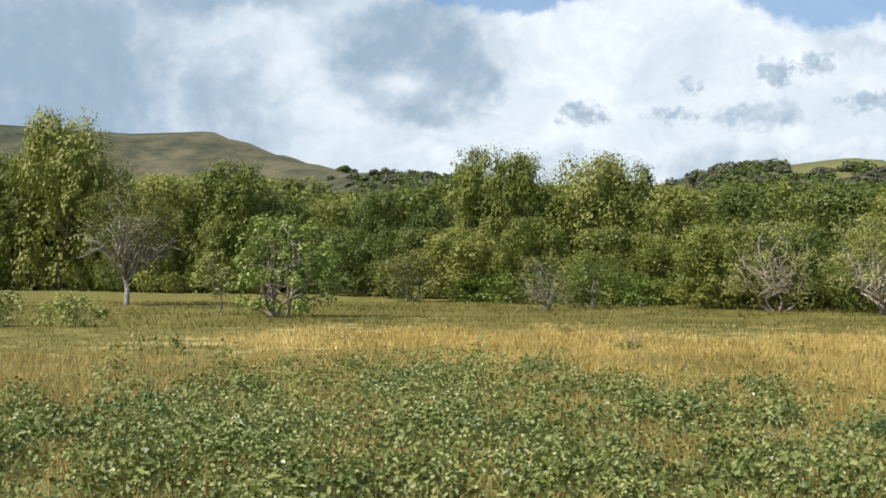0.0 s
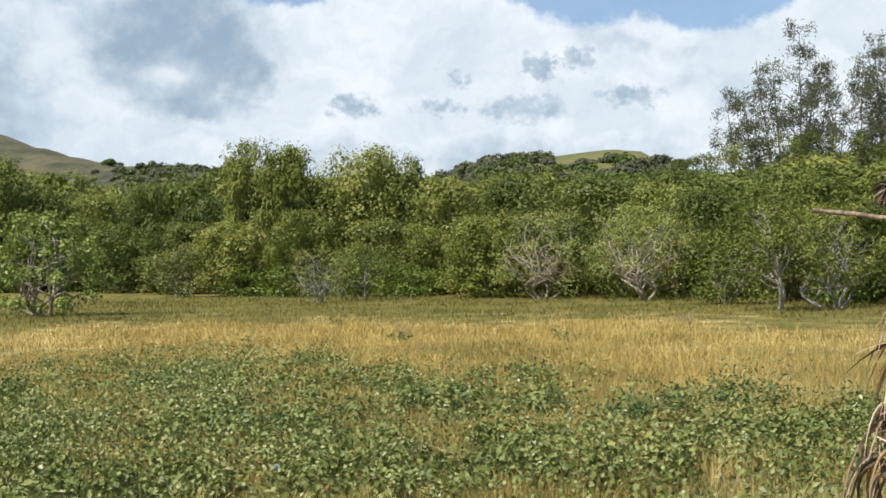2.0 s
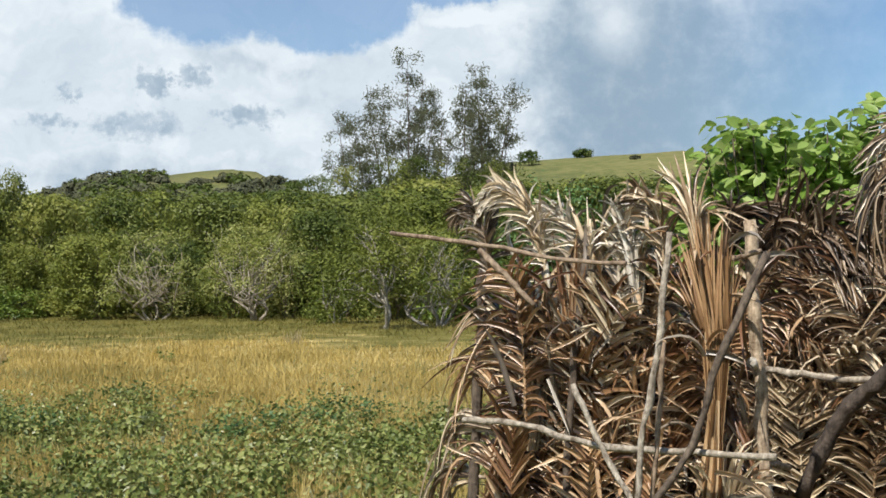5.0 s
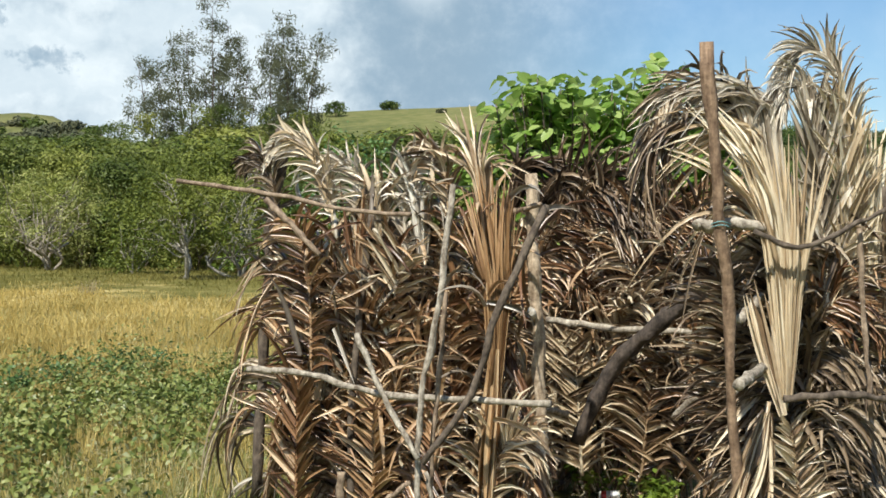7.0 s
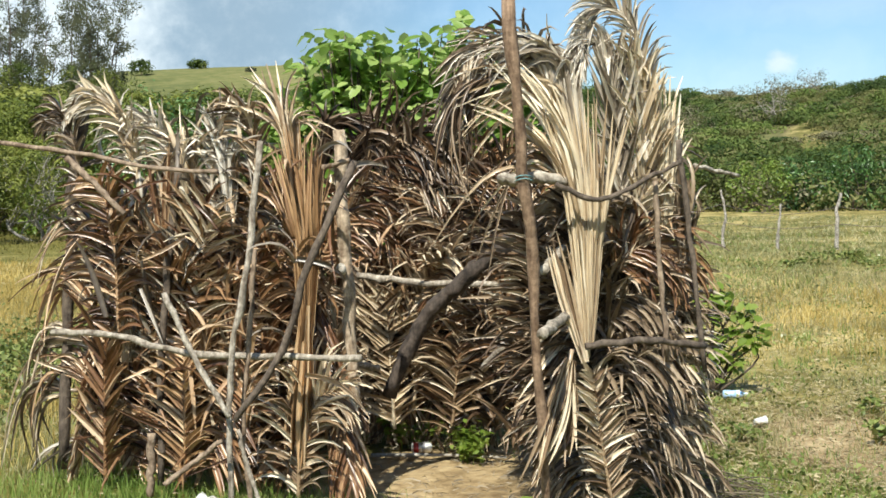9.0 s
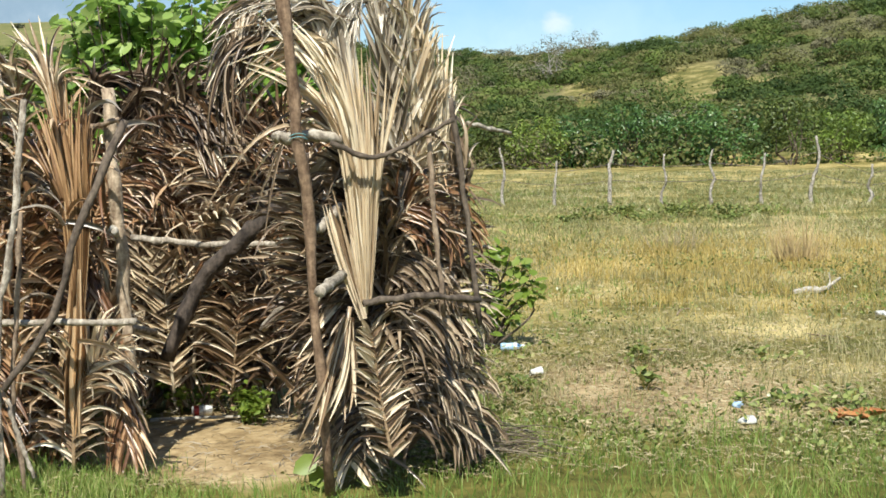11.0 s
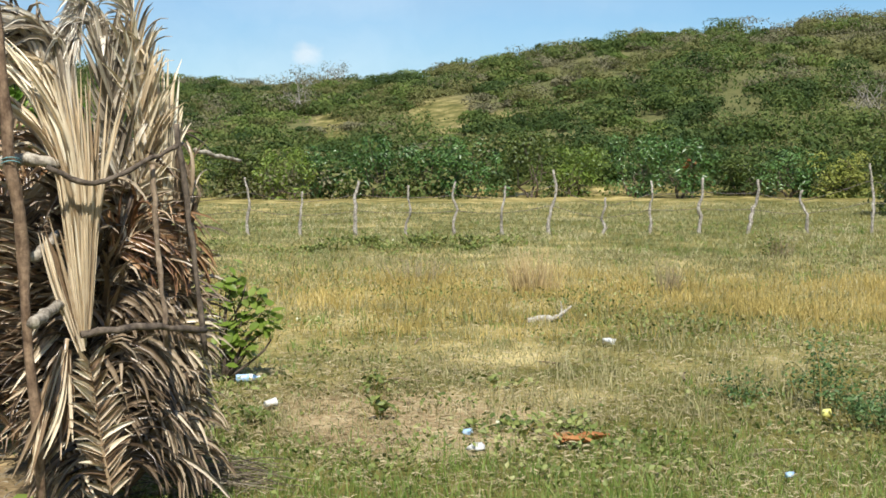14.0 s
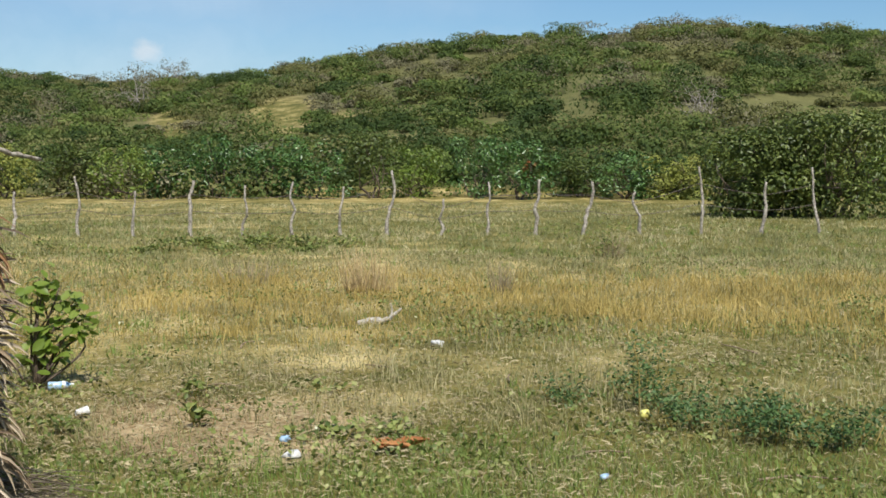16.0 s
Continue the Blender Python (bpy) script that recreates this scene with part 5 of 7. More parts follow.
stick("trunk", charred_bark, 0.044, [(5.28, 4.58, 1.31), (5.17, 4.75, 1.14), (5.08, 4.91, 0.99), (5.01, 5.04, 0.8), (4.93, 5.18, 0.46)])
stick("rail", pale_bark, 0.019, [(5.05, 5.58, 1.09), (5.28, 5.24, 1.05), (5.45, 4.84, 1.05)])
stick("rail", pale_bark, 0.019, [(4.57, 5.35, 0.69), (5.02, 5.37, 0.58)])
stick("rail", pale_bark, 0.027, [(4.33, 3.73, 1.62), (4.45, 3.66, 1.63), (4.59, 3.56, 1.62)])
stick("rail", dark_bark, 0.011, [(4.45, 3.52, 1.6), (4.57, 3.44, 1.54), (4.65, 3.39, 1.54), (4.77, 3.31, 1.61), (4.91, 3.21, 1.69)])
stick("rail_end", pale_bark, 0.023, [(4.25, 3.42, 0.99), (4.62, 3.6, 1.03)])
stick("rail_end", pale_bark, 0.020, [(4.48, 3.62, 1.23), (4.76, 3.75, 1.31)])
stick("rail", dark_bark, 0.016, [(4.52, 3.42, 0.91), (4.7, 3.28, 0.93), (5.07, 3.2, 0.88)])
stick("stick", weathered_wood, 0.012, [(4.86, 3.31, 1.61), (4.87, 3.3, 1.29), (4.89, 3.27, 0.82)])
stick("stick", dark_bark, 0.013, [(5.08, 3.35, 1.79), (5.11, 3.31, 1.36), (5.15, 3.26, 0.75)])
stick("stick", pale_bark, 0.024, [(5.31, 4.83, 0.6), (5.31, 4.54, 0.81)])
stick("stick", pale_bark, 0.011, [(5.45, 3.53, 1.68), (5.82, 3.53, 1.63)])
stick("stick", weathered_wood, 0.014, [(4.22, 4.93, 1.69), (4.29, 4.88, 1.7), (4.31, 4.73, 1.73)])
stick("brace", weathered_wood, 0.013, [(3.43, 5.03, 0.24), (3.54, 4.97, 0.33), (3.63, 4.85, 0.44)])
stick("stick", pale_bark, 0.011, [(3.75, 4.9, 0.47), (3.76, 4.83, 0.29), (3.78, 4.76, 0.12)])

for lift in (0.0, 0.014):
    ring = [(4.29 + 0.038 * math.cos(a), 3.553 + 0.038 * math.sin(a), 1.62 + lift + 0.006 * math.sin(2 * a)) for a in np.linspace(0, 2 * math.pi, 15)]
    v, q, c = tube(ring, [0.0025] * 15, 5)
    part("cord", mesh_of("cord", v, [q, c], teal_cord), shelter, "teal plastic cord round the pole")


def ribbons(at, d, size, nf, width, bends, mat_name, mat, segs=6, flat=0.75, limp=0.0):
    """Long narrow folded leaflets, each growing from at along d and bending on its way."""
    r, m = hut_r, len(at)
    rows, p = [], at
    wv = unit(np.cross(d, nf) + r.normal(0, 0.35, (m, 3)))
    wide = width * r.uniform(0.45, 1.25, m)
    kink = np.where(r.uniform(0, 1, m) < 0.16, r.integers(2, segs, m), -1)
    for kseg in range(segs + 1):
        f = kseg / segs
        w = (wide * (0.55 + 0.9 * np.sin(np.pi * min(1.0, 0.18 + 0.5 * f))) * (1 - f ** 2.4) * 0.5 + 0.0012)[:, None]
        across = unit(wv - (wv * d).sum(-1, keepdims=True) * d)
        ridge = np.cross(d, across) * (w * flat)
        rows.append(np.stack([p - across * w - ridge, p + ridge, p + across * w - ridge], 1))
        d = unit(d + bends * (0.3 + f) / segs * 1.7 + np.where(kink == kseg, 0.9, 0.0)[:, None] * (r.normal(0, 0.7, (m, 3)) - [0, 0, 0.6]))
        p = p + d * (size / segs)[:, None]
    lv = np.stack(rows, 1)
    lv[..., 2] = np.maximum(lv[..., 2], 0.015)
    o = (np.arange(m) * (segs + 1) * 3)[:, None, None] + (np.arange(segs) * 3)[None, :, None]
    quads = np.concatenate([(o + np.array(k4)).reshape(-1, 4) for k4 in ([0, 1, 4, 3], [1, 2, 5, 4])])
    return mesh_of(mat_name, lv.reshape(-1, 3), [quads], mat)


def frond_on(pts, face, mat, leaf=0.45, angle=48, pairs=40, gravity=0.35, curl=0.35, width=0.018, bare=0.18, thick=0.012, mess=0.0, lift=0.18):
    """A dried palm frond along a line: a midrib, with leaflets down both sides."""
    r = hut_r
    pts, face = np.asarray(pts, dtype=float), unit(face)
    n = len(pts)
    s = np.linspace(0, 1, n)
    tang = unit(np.gradient(pts, axis=0))
    v, q, c = tube(pts, np.linspace(thick, thick * 0.25, n), 5)
    rib = mesh_of("midrib", v, [q, c], mat)
    m = pairs * 2
    t = np.clip(np.repeat(np.linspace(bare, 0.99, pairs), 2) + r.normal(0, 0.008, m), 0, 1)
    side = np.tile([1.0, -1.0], pairs)
    at = np.stack([np.interp(t, s, pts[:, i]) for i in range(3)], -1)
    tg = unit(np.stack([np.interp(t, s, tang[:, i]) for i in range(3)], -1))
    sd = unit(np.cross(tg, face)) * side[:, None]
    nf = np.cross(sd, tg) * side[:, None]
    messy = mess or (r.uniform(0.8, 1.2) if r.uniform() < 0.38 else 0.4)
    a = np.radians(angle + r.normal(0, 9 * messy, m) - 16 * t)
    d = unit(tg * np.cos(a)[:, None] + sd * np.sin(a)[:, None] + nf * (lift + r.normal(0, 0.16 * messy, m))[:, None])
    u = (t - bare) / (1 - bare)
    size = leaf * (0.55 + 0.75 * np.sin(np.pi * np.clip(0.15 + 0.8 * u, 0, 1)) ** 0.8) * r.uniform(0.85, 1.08, m) * np.where(r.uniform(0, 1, m) < 0.14 * messy, 0.4, 1)
    bends = r.normal(0, curl * messy * 0.8, (m, 3)) + r.normal(0, 0.12, 3) * (mess == 0)
    bends = bends + np.array([0, 0, -1.0]) * (gravity * (1 + r.uniform(-0.6, 0.6, m) * messy))[:, None]
    return rib, ribbons(at, d, size, nf, width, bends, "frond", mat, 5)


def hang(base, way, face, length, mat, bend=(0, 0, 0), power=2.0, label="", **settings):
    """A frond that starts at base and bends on its way."""
    s = np.linspace(0, 1, 14)
    tang = unit(unit(way) + np.asarray(bend, dtype=float) * (s ** power)[:, None])
    pts = np.asarray(base, dtype=float) + np.concatenate([[np.zeros(3)], np.cumsum(tang[:-1] * length / 13, 0)])
    rib, blade = frond_on(pts, face, mat, **settings)
    ob = part("frond", blade, shelter, label)
    part("midrib", rib, ob)
    return ob


def laid(points, face, mat, label="", **settings):
    """A frond whose midrib runs through the given points."""
    rib, blade = frond_on(spline(points, 16), face, mat, **settings)
    ob = part("frond", blade, shelter, label)
    part("midrib", rib, ob)
    return ob


def sheaf(root, waist, ends, count, mat, face, width=0.02, half=0.05, stray=0.04, sag=0.0, stiff=0.5, label=""):
    """A bundle of leaflets bound at the waist, their tips along the line of ends."""
    r = hut_r
    root, waist, face = np.array(root, dtype=float), np.array(waist, dtype=float), unit(face)
    up = unit(waist - root)
    across = unit(np.cross(up, face))
    ends = np.asarray(ends, dtype=float)
    if ((ends[-1] - ends[0]) * across).sum() < 0:
        across = -across
    u = np.clip(np.linspace(-1, 1, count) + r.normal(0, 0.08, count), -1, 1)
    goal = np.stack([np.interp((u + 1) / 2, np.linspace(0, 1, len(ends)), ends[:, i]) for i in range(3)], -1) + r.normal(0, stray, (count, 3))
    p0 = root + across * (u * 0.3 * half)[:, None] + face * r.uniform(0, 0.02, (count, 1))
    p1 = waist + across * (u * half)[:, None] + face * (r.uniform(0, 0.035, count) * (1.1 - u * u))[:, None]
    p3 = p1 + (goal - p1) * r.uniform(0.8, 1.06, (count, 1))
    run = np.linalg.norm(p3 - p1, axis=-1, keepdims=True)
    p2 = p1 + unit(p1 - p0) * run * stiff * r.uniform(0.7, 1.2, (count, 1)) + face * r.normal(0.02, 0.03, (count, 1))
    fall = np.array([0, 0, 1.0]) * sag * r.uniform(0.0, 2.2, (count, 1)) + r.normal(0, 0.6 * sag, (count, 3))
    line = [p0 + (p1 - p0) * f for f in (0, 0.5)]
    line += [p1 * (1 - f) ** 2 + p2 * 2 * f * (1 - f) + p3 * f * f - fall * f ** 3 for f in np.linspace(0, 1, 8)]
    line = np.stack(line, 1)
    d = unit(np.gradient(line, axis=1))
    wv = unit(np.cross(d, face) + r.normal(0, 0.55, (count, 1, 3)))
    across2 = unit(wv - (wv * d).sum(-1, keepdims=True) * d)
    f = np.linspace(0, 1, line.shape[1])
    w = (width * r.uniform(0.7, 1.25, (count, 1)) * (0.5 + 0.7 * np.sin(np.pi * np.clip(0.2 + 0.5 * f, 0, 1))) * (1 - f ** 3) * 0.5 + 0.0014)[..., None]
    ridge = np.cross(d, across2) * w * 0.9
    lv = np.stack([line - across2 * w - ridge, line + ridge, line + across2 * w - ridge], 2)
    lv[..., 2] = np.maximum(lv[..., 2], 0.015)
    segs = line.shape[1] - 1
    o = (np.arange(count) * (segs + 1) * 3)[:, None, None] + (np.arange(segs) * 3)[None, :, None]
    quads = np.concatenate([(o + np.array(k4)).reshape(-1, 4) for k4 in ([0, 1, 4, 3], [1, 2, 5, 4])])
    ob = part("frond", mesh_of("frond", lv.reshape(-1, 3), [quads], mat), shelter, label)
    v, q, c = tube(np.stack([root - up * 0.05, (root + waist) / 2, waist]), [0.012, 0.01, 0.006], 6)
    part("midrib", mesh_of("midrib", v, [q, c], mat), ob)
    return ob


def wall_of_fronds(a, b, out, count, low=0.0, tops=(1.6, 2.0), mats=(brown_frond,), depth=0.16, upright=0.7, seed_bend=0.5, droop=(0.3, 0.65), nod=0.0, **settings):
    a, b, out = np.array([*a, 0.0]), np.array([*b, 0.0]), unit(np.array([*out, 0.0]))
    along = unit(b - a)
    for i in range(count):
        f = (i + hut_r.uniform(0.1, 0.9)) / count
        top = hut_r.uniform(*tops)
        foot = a + (b - a) * f + out * hut_r.uniform(-depth, depth)
        mat = mats[int(hut_r.integers(0, len(mats)))]
        tilt = along * hut_r.normal(0, 0.16) + out * hut_r.normal(0.0, 0.04)
        bend = out * hut_r.uniform(0.0, seed_bend) + along * hut_r.normal(0, 0.25 + 0.45 * nod) - np.array([0, 0, 1.0]) * nod * hut_r.uniform(0.3, 1.2)
        if hut_r.uniform() < upright:
            start = foot + [0, 0, low + hut_r.uniform(0.0, 0.25)]
            hang(start, np.array([0, 0, 1.0]) + tilt, out, top - start[2], mat, bend=bend, angle=hut_r.uniform(34, 60), gravity=hut_r.uniform(*droop), **settings)
        else:
            start = foot + [0, 0, top * hut_r.uniform(0.75, 1.0)]
            hang(start, np.array([0, 0, -1.0]) + tilt + out * 0.12, out, start[2] - hut_r.uniform(0.05, 0.2), mat, bend=bend * 0.4, angle=hut_r.uniform(40, 62), gravity=hut_r.uniform(*droop), **settings)


A, B, C, D = (3.9, 6.2), (4.42, 4.98), (4.86, 3.92), (5.36, 3.55)
E, F, G = (5.95, 4.65), (5.85, 5.9), (4.95, 7.05)
FRONT, EAST = (-0.92, -0.39), (-0.55, -0.83)
FACE_L, FACE_R = (-0.9, -0.4, 0.15), (-0.55, -0.83, 0.15)
wall_of_fronds(A, (4.34, 5.17), FRONT, 11, 0.0, (1.4, 1.7), (russet_frond, brown_frond, russet_frond), 0.06, 1.0, 0.3, leaf=0.32, droop=(0.25, 0.8), bare=0.06, pairs=36)
wall_of_fronds(A, (4.32, 5.2), FRONT, 8, 0.0, (0.75, 1.15), (russet_frond, russet_frond, brown_frond), 0.08, 1.0, 0.25, leaf=0.26, droop=(0.1, 0.6), bare=0.03, pairs=32)
wall_of_fronds(A, (4.32, 5.2), FRONT, 8, 0.0, (0.4, 0.7), (russet_frond, brown_frond), 0.14, 0.7, 0.3, leaf=0.24, droop=(0.3, 1.0), bare=0.02, pairs=22)
wall_of_fronds(A, (4.34, 5.17), FRONT, 8, 0.5, (1.1, 1.5), (russet_frond, brown_frond, russet_frond), 0.1, 0.7, 0.8, leaf=0.34, droop=(0.5, 1.2), pairs=32)
wall_of_fronds(G, A, (-0.7, 0.7), 12, 0.0, (1.3, 1.7), (brown_frond, russet_frond, dull_frond), 0.05, 0.9, 0.15, leaf=0.2, droop=(0.5, 1.2))
wall_of_fronds(F, G, FRONT, 20, 0.0, (1.25, 1.65), (russet_frond, brown_frond, brown_frond, dull_frond), 0.14, 0.7, leaf=0.38, droop=(0.3, 1.2), bare=0.05, width=0.016, pairs=40)
wall_of_fronds(E, F, FRONT, 20, 0.0, (1.25, 1.7), (russet_frond, brown_frond, brown_frond, dull_frond), 0.14, 0.7, leaf=0.38, droop=(0.3, 1.2), bare=0.05, width=0.016, pairs=40)
wall_of_fronds(E, G, FRONT, 6, 0.1, (1.3, 1.7), (russet_frond, brown_frond), 0.12, 1.0, 0.8, leaf=0.36, droop=(0.5, 1.2), nod=0.8, width=0.018)
wall_of_fronds((5.38, 3.6), (5.9, 4.68), (0.8, -0.55), 14, 0.0, (1.3, 1.7), (dull_frond, brown_frond, russet_frond), 0.03, 0.7, 0.05, leaf=0.09, width=0.012, droop=(1.2, 2.0))
wall_of_fronds(C, (5.1, 3.74), EAST, 9, 0.0, (1.3, 1.6), (dull_frond, dull_frond, shaded_frond, brown_frond), 0.08, 0.8, leaf=0.3, droop=(0.3, 0.9))
wall_of_fronds((4.95, 3.85), (5.22, 3.67), EAST, 6, 0.0, (0.85, 1.5), (dull_frond, dull_frond, shaded_frond), 0.06, 0.9, 0.4, leaf=0.26, pairs=44, droop=(0.6, 1.2), bare=0.03)


def loose_leaflets(name, a, b, out, count, top, mat, depth=0.2):
    """Torn leaflets caught all over a wall, too many to count."""
    r = hut_r
    a, b, out = np.array([*a, 0.0]), np.array([*b, 0.0]), unit(np.array([*out, 0.0]))
    along = unit(b - a)
    p = a + (b - a) * r.uniform(-0.04, 1.04, (count, 1)) + out * r.normal(0.07, depth * 0.5, (count, 1))
    p[:, 2] = top * r.uniform(0.03, 1.0, count) ** 0.8
    d = unit(along * r.normal(0, 0.8, (count, 1)) + out * r.normal(0.25, 0.35, (count, 1)) + np.array([0, 0, 1.0]) * r.normal(0.15, 0.7, (count, 1)))
    bends = r.normal(0, 0.35, (count, 3)) - np.array([0, 0, 1.0]) * r.uniform(0.4, 1.6, (count, 1))
    me = ribbons(p, d, r.uniform(0.16, 0.5, count), np.tile(out, (count, 1)), 0.019, bends, name, mat)
    return tagged(part(name, me, shelter), "torn dry leaflets caught in the wall", kind="stuff")


loose_leaflets("leaf_litter", A, B, FRONT, 150, 1.8, russet_frond)
loose_leaflets("leaf_litter", A, B, FRONT, 80, 1.95, grey_frond)
loose_leaflets("leaf_litter", C, (5.2, 3.65), EAST, 70, 1.8, dull_frond, 0.14)
loose_leaflets("leaf_litter", F, G, FRONT, 330, 1.5, russet_frond)
loose_leaflets("leaf_litter", E, F, FRONT, 330, 1.6, brown_frond)
loose_leaflets("leaf_litter", (5.3, 3.66), (5.86, 4.7), (0.8, -0.55), 140, 1.75, dull_frond, 0.1)

# the pale fan by the doorway, and the leaflets that arch from it over the doorway
sheaf((4.65, 3.52, 0.89), (4.66, 3.52, 1.32), [(4.5, 3.62, 1.96), (4.55, 3.6, 1.99), (4.6, 3.56, 1.97), (4.66, 3.52, 1.99), (4.71, 3.48, 1.94), (4.8, 3.43, 1.9)], 40, straw_frond, FACE_R, 0.015, 0.048, 0.035, 0.0, 0.3, label="pale straw-coloured fan of dried leaflets")
sheaf((4.65, 3.53, 0.92), (4.61, 3.56, 1.54), [(4.35, 4.05, 1.95), (4.46, 3.98, 2.1), (4.57, 3.91, 2.18), (4.43, 3.67, 2.08), (4.5, 3.62, 1.98)], 24, straw_frond, FACE_R, 0.018, 0.035, 0.03)
sheaf((4.85, 3.72, 1.41), (4.75, 3.78, 1.92), [(4.33, 4.06, 1.8), (4.28, 4.1, 1.95), (4.3, 4.08, 2.05), (4.39, 4.03, 2.15), (4.49, 3.96, 2.2)], 26, straw_frond, FACE_R, 0.018, 0.06, 0.05, 0.08)
sheaf((4.85, 3.72, 1.59), (4.79, 3.76, 2.08), [(4.36, 4.05, 2.21), (4.42, 4, 2.28), (4.49, 3.96, 2.29), (4.57, 3.9, 2.25), (4.66, 3.85, 2.28)], 24, silver_frond, FACE_R, 0.016, 0.06, 0.05, 0.12)
# leaflets under the arch, coloured dark for the shade there
sheaf((4.57, 3.91, 2.13), (4.45, 3.98, 2.05), [(4.32, 4.07, 1.7), (4.35, 4.05, 1.65), (4.38, 4.03, 1.7), (4.44, 3.99, 1.75)], 26, shaded_frond, FACE_R, 0.015, 0.05, 0.03, 0.06)
laid([(4.79, 3.76, 1.59), (4.76, 3.78, 1.95), (4.64, 3.86, 2.22), (4.49, 3.96, 2.24), (4.37, 4.04, 2.08), (4.34, 4.06, 1.87)], FACE_R, dull_frond, leaf=0.2, angle=40, pairs=40, gravity=1.6, width=0.014, bare=0.25, mess=0.8)
sheaf((4.82, 3.74, 1.59), (4.7, 3.82, 1.69), [(4.41, 4.01, 1.42), (4.43, 4, 1.47), (4.46, 3.98, 1.54), (4.52, 3.94, 1.59)], 7, brown_frond, FACE_R, 0.014, 0.05, 0.06, 0.12)
sheaf((4.64, 3.53, 0.82), (4.6, 3.56, 1.02), [(4.5, 3.63, 1.32), (4.54, 3.6, 1.4), (4.57, 3.58, 1.35)], 8, brown_frond, FACE_R, 0.018, 0.03, 0.02)
sheaf((4.83, 3.73, 1.67), (4.71, 3.81, 2.13), [(4.34, 4.06, 2), (4.36, 4.05, 2.1), (4.41, 4.01, 2.19), (4.51, 3.95, 2.25), (4.6, 3.88, 2.27)], 26, silver_frond, FACE_R, 0.015, 0.07, 0.05, 0.1)
# the fronds standing beside and behind the fan
laid([(5.03, 3.6, 1.2), (5.01, 3.62, 1.59), (4.98, 3.63, 1.92), (4.97, 3.64, 2.1)], FACE_R, silver_frond, leaf=0.26, angle=26, pairs=46, gravity=0.1, curl=0.12, width=0.02, bare=0.12, mess=0.5)
laid([(5.03, 3.6, 1.22), (5.1, 3.56, 1.59), (5.09, 3.56, 1.92), (5.06, 3.58, 2.13)], FACE_R, straw_frond, leaf=0.24, angle=24, pairs=44, gravity=0.3, curl=0.2, width=0.018, bare=0.15, mess=0.6)
laid([(5.21, 3.48, 1.35), (5.17, 3.51, 1.69), (5.12, 3.54, 2.05), (5.05, 3.59, 2.31), (4.96, 3.65, 2.41), (4.87, 3.71, 2.33), (4.84, 3.72, 2.18)], FACE_R, silver_frond, leaf=0.16, angle=34, pairs=64, gravity=0.9, curl=0.25, width=0.01, bare=0.3, mess=0.7)
laid([(5.12, 3.54, 1.59), (5.08, 3.57, 1.97), (4.98, 3.64, 2.2), (4.9, 3.69, 2.26), (4.83, 3.73, 2.13)], FACE_R, silver_frond, leaf=0.16, angle=30, pairs=44, gravity=1.0, curl=0.3, width=0.009, bare=0.45, mess=0.7)
sheaf((5.18, 3.5, 1.4), (5.18, 3.5, 1.64), [(5.1, 3.55, 2.1), (5.16, 3.52, 2.15), (5.2, 3.49, 2.08), (5.24, 3.46, 1.92), (5.27, 3.44, 1.79)], 30, straw_frond, FACE_R, 0.018, 0.05, 0.035)
sheaf((5.24, 3.46, 1.22), (5.26, 3.45, 1.43), [(5.21, 3.48, 1.74), (5.28, 3.43, 1.79), (5.31, 3.41, 1.69), (5.33, 3.41, 1.53)], 14, dull_frond, FACE_R, 0.014, 0.05, 0.05, 0.08)
# leaflets combed down the lower half of the same wall
for run, mat, n, long in (([(4.97, 3.64, 0.14), (4.92, 3.68, 0.44), (4.88, 3.7, 0.81)], dull_frond, 44, 0.34), ([(4.91, 3.68, 0.76), (5.07, 3.57, 0.85), (5.25, 3.45, 0.77)], dull_frond, 40, 0.3), ([(4.92, 3.68, 0.99), (5.07, 3.57, 1.09), (5.23, 3.47, 0.98)], dull_frond, 36, 0.26), ([(4.95, 3.66, 0.51), (5.09, 3.56, 0.59), (5.27, 3.45, 0.48)], dull_frond, 40, 0.3), ([(4.96, 3.65, 1.22), (5.12, 3.54, 1.32), (5.26, 3.45, 1.19)], russet_frond, 32, 0.26), ([(5, 3.62, 0.28), (5.14, 3.53, 0.38), (5.3, 3.42, 0.26)], dull_frond, 34, 0.28), ([(4.94, 3.66, 0.62), (5.05, 3.59, 0.72), (5.19, 3.5, 0.64)], dull_frond, 34, 0.3)):
    laid(run, (-0.5, -0.8, 0.35), mat, leaf=long, angle=50, pairs=n, gravity=1.7, curl=0.25, width=0.016, bare=0.03, mess=0.7, lift=0.3)
laid([(4.65, 3.39, 0.22), (4.62, 3.42, 0.49), (4.59, 3.44, 0.79)], FACE_R, brown_frond, leaf=0.12, angle=52, pairs=34, gravity=0.3, curl=0.2, width=0.02, bare=0.02, mess=0.6)
sheaf((4.59, 3.57, 0.83), (4.57, 3.58, 0.7), [(4.42, 3.68, 0.36), (4.48, 3.64, 0.31), (4.53, 3.6, 0.36), (4.58, 3.58, 0.43)], 16, brown_frond, FACE_R, 0.02, 0.05, 0.03)
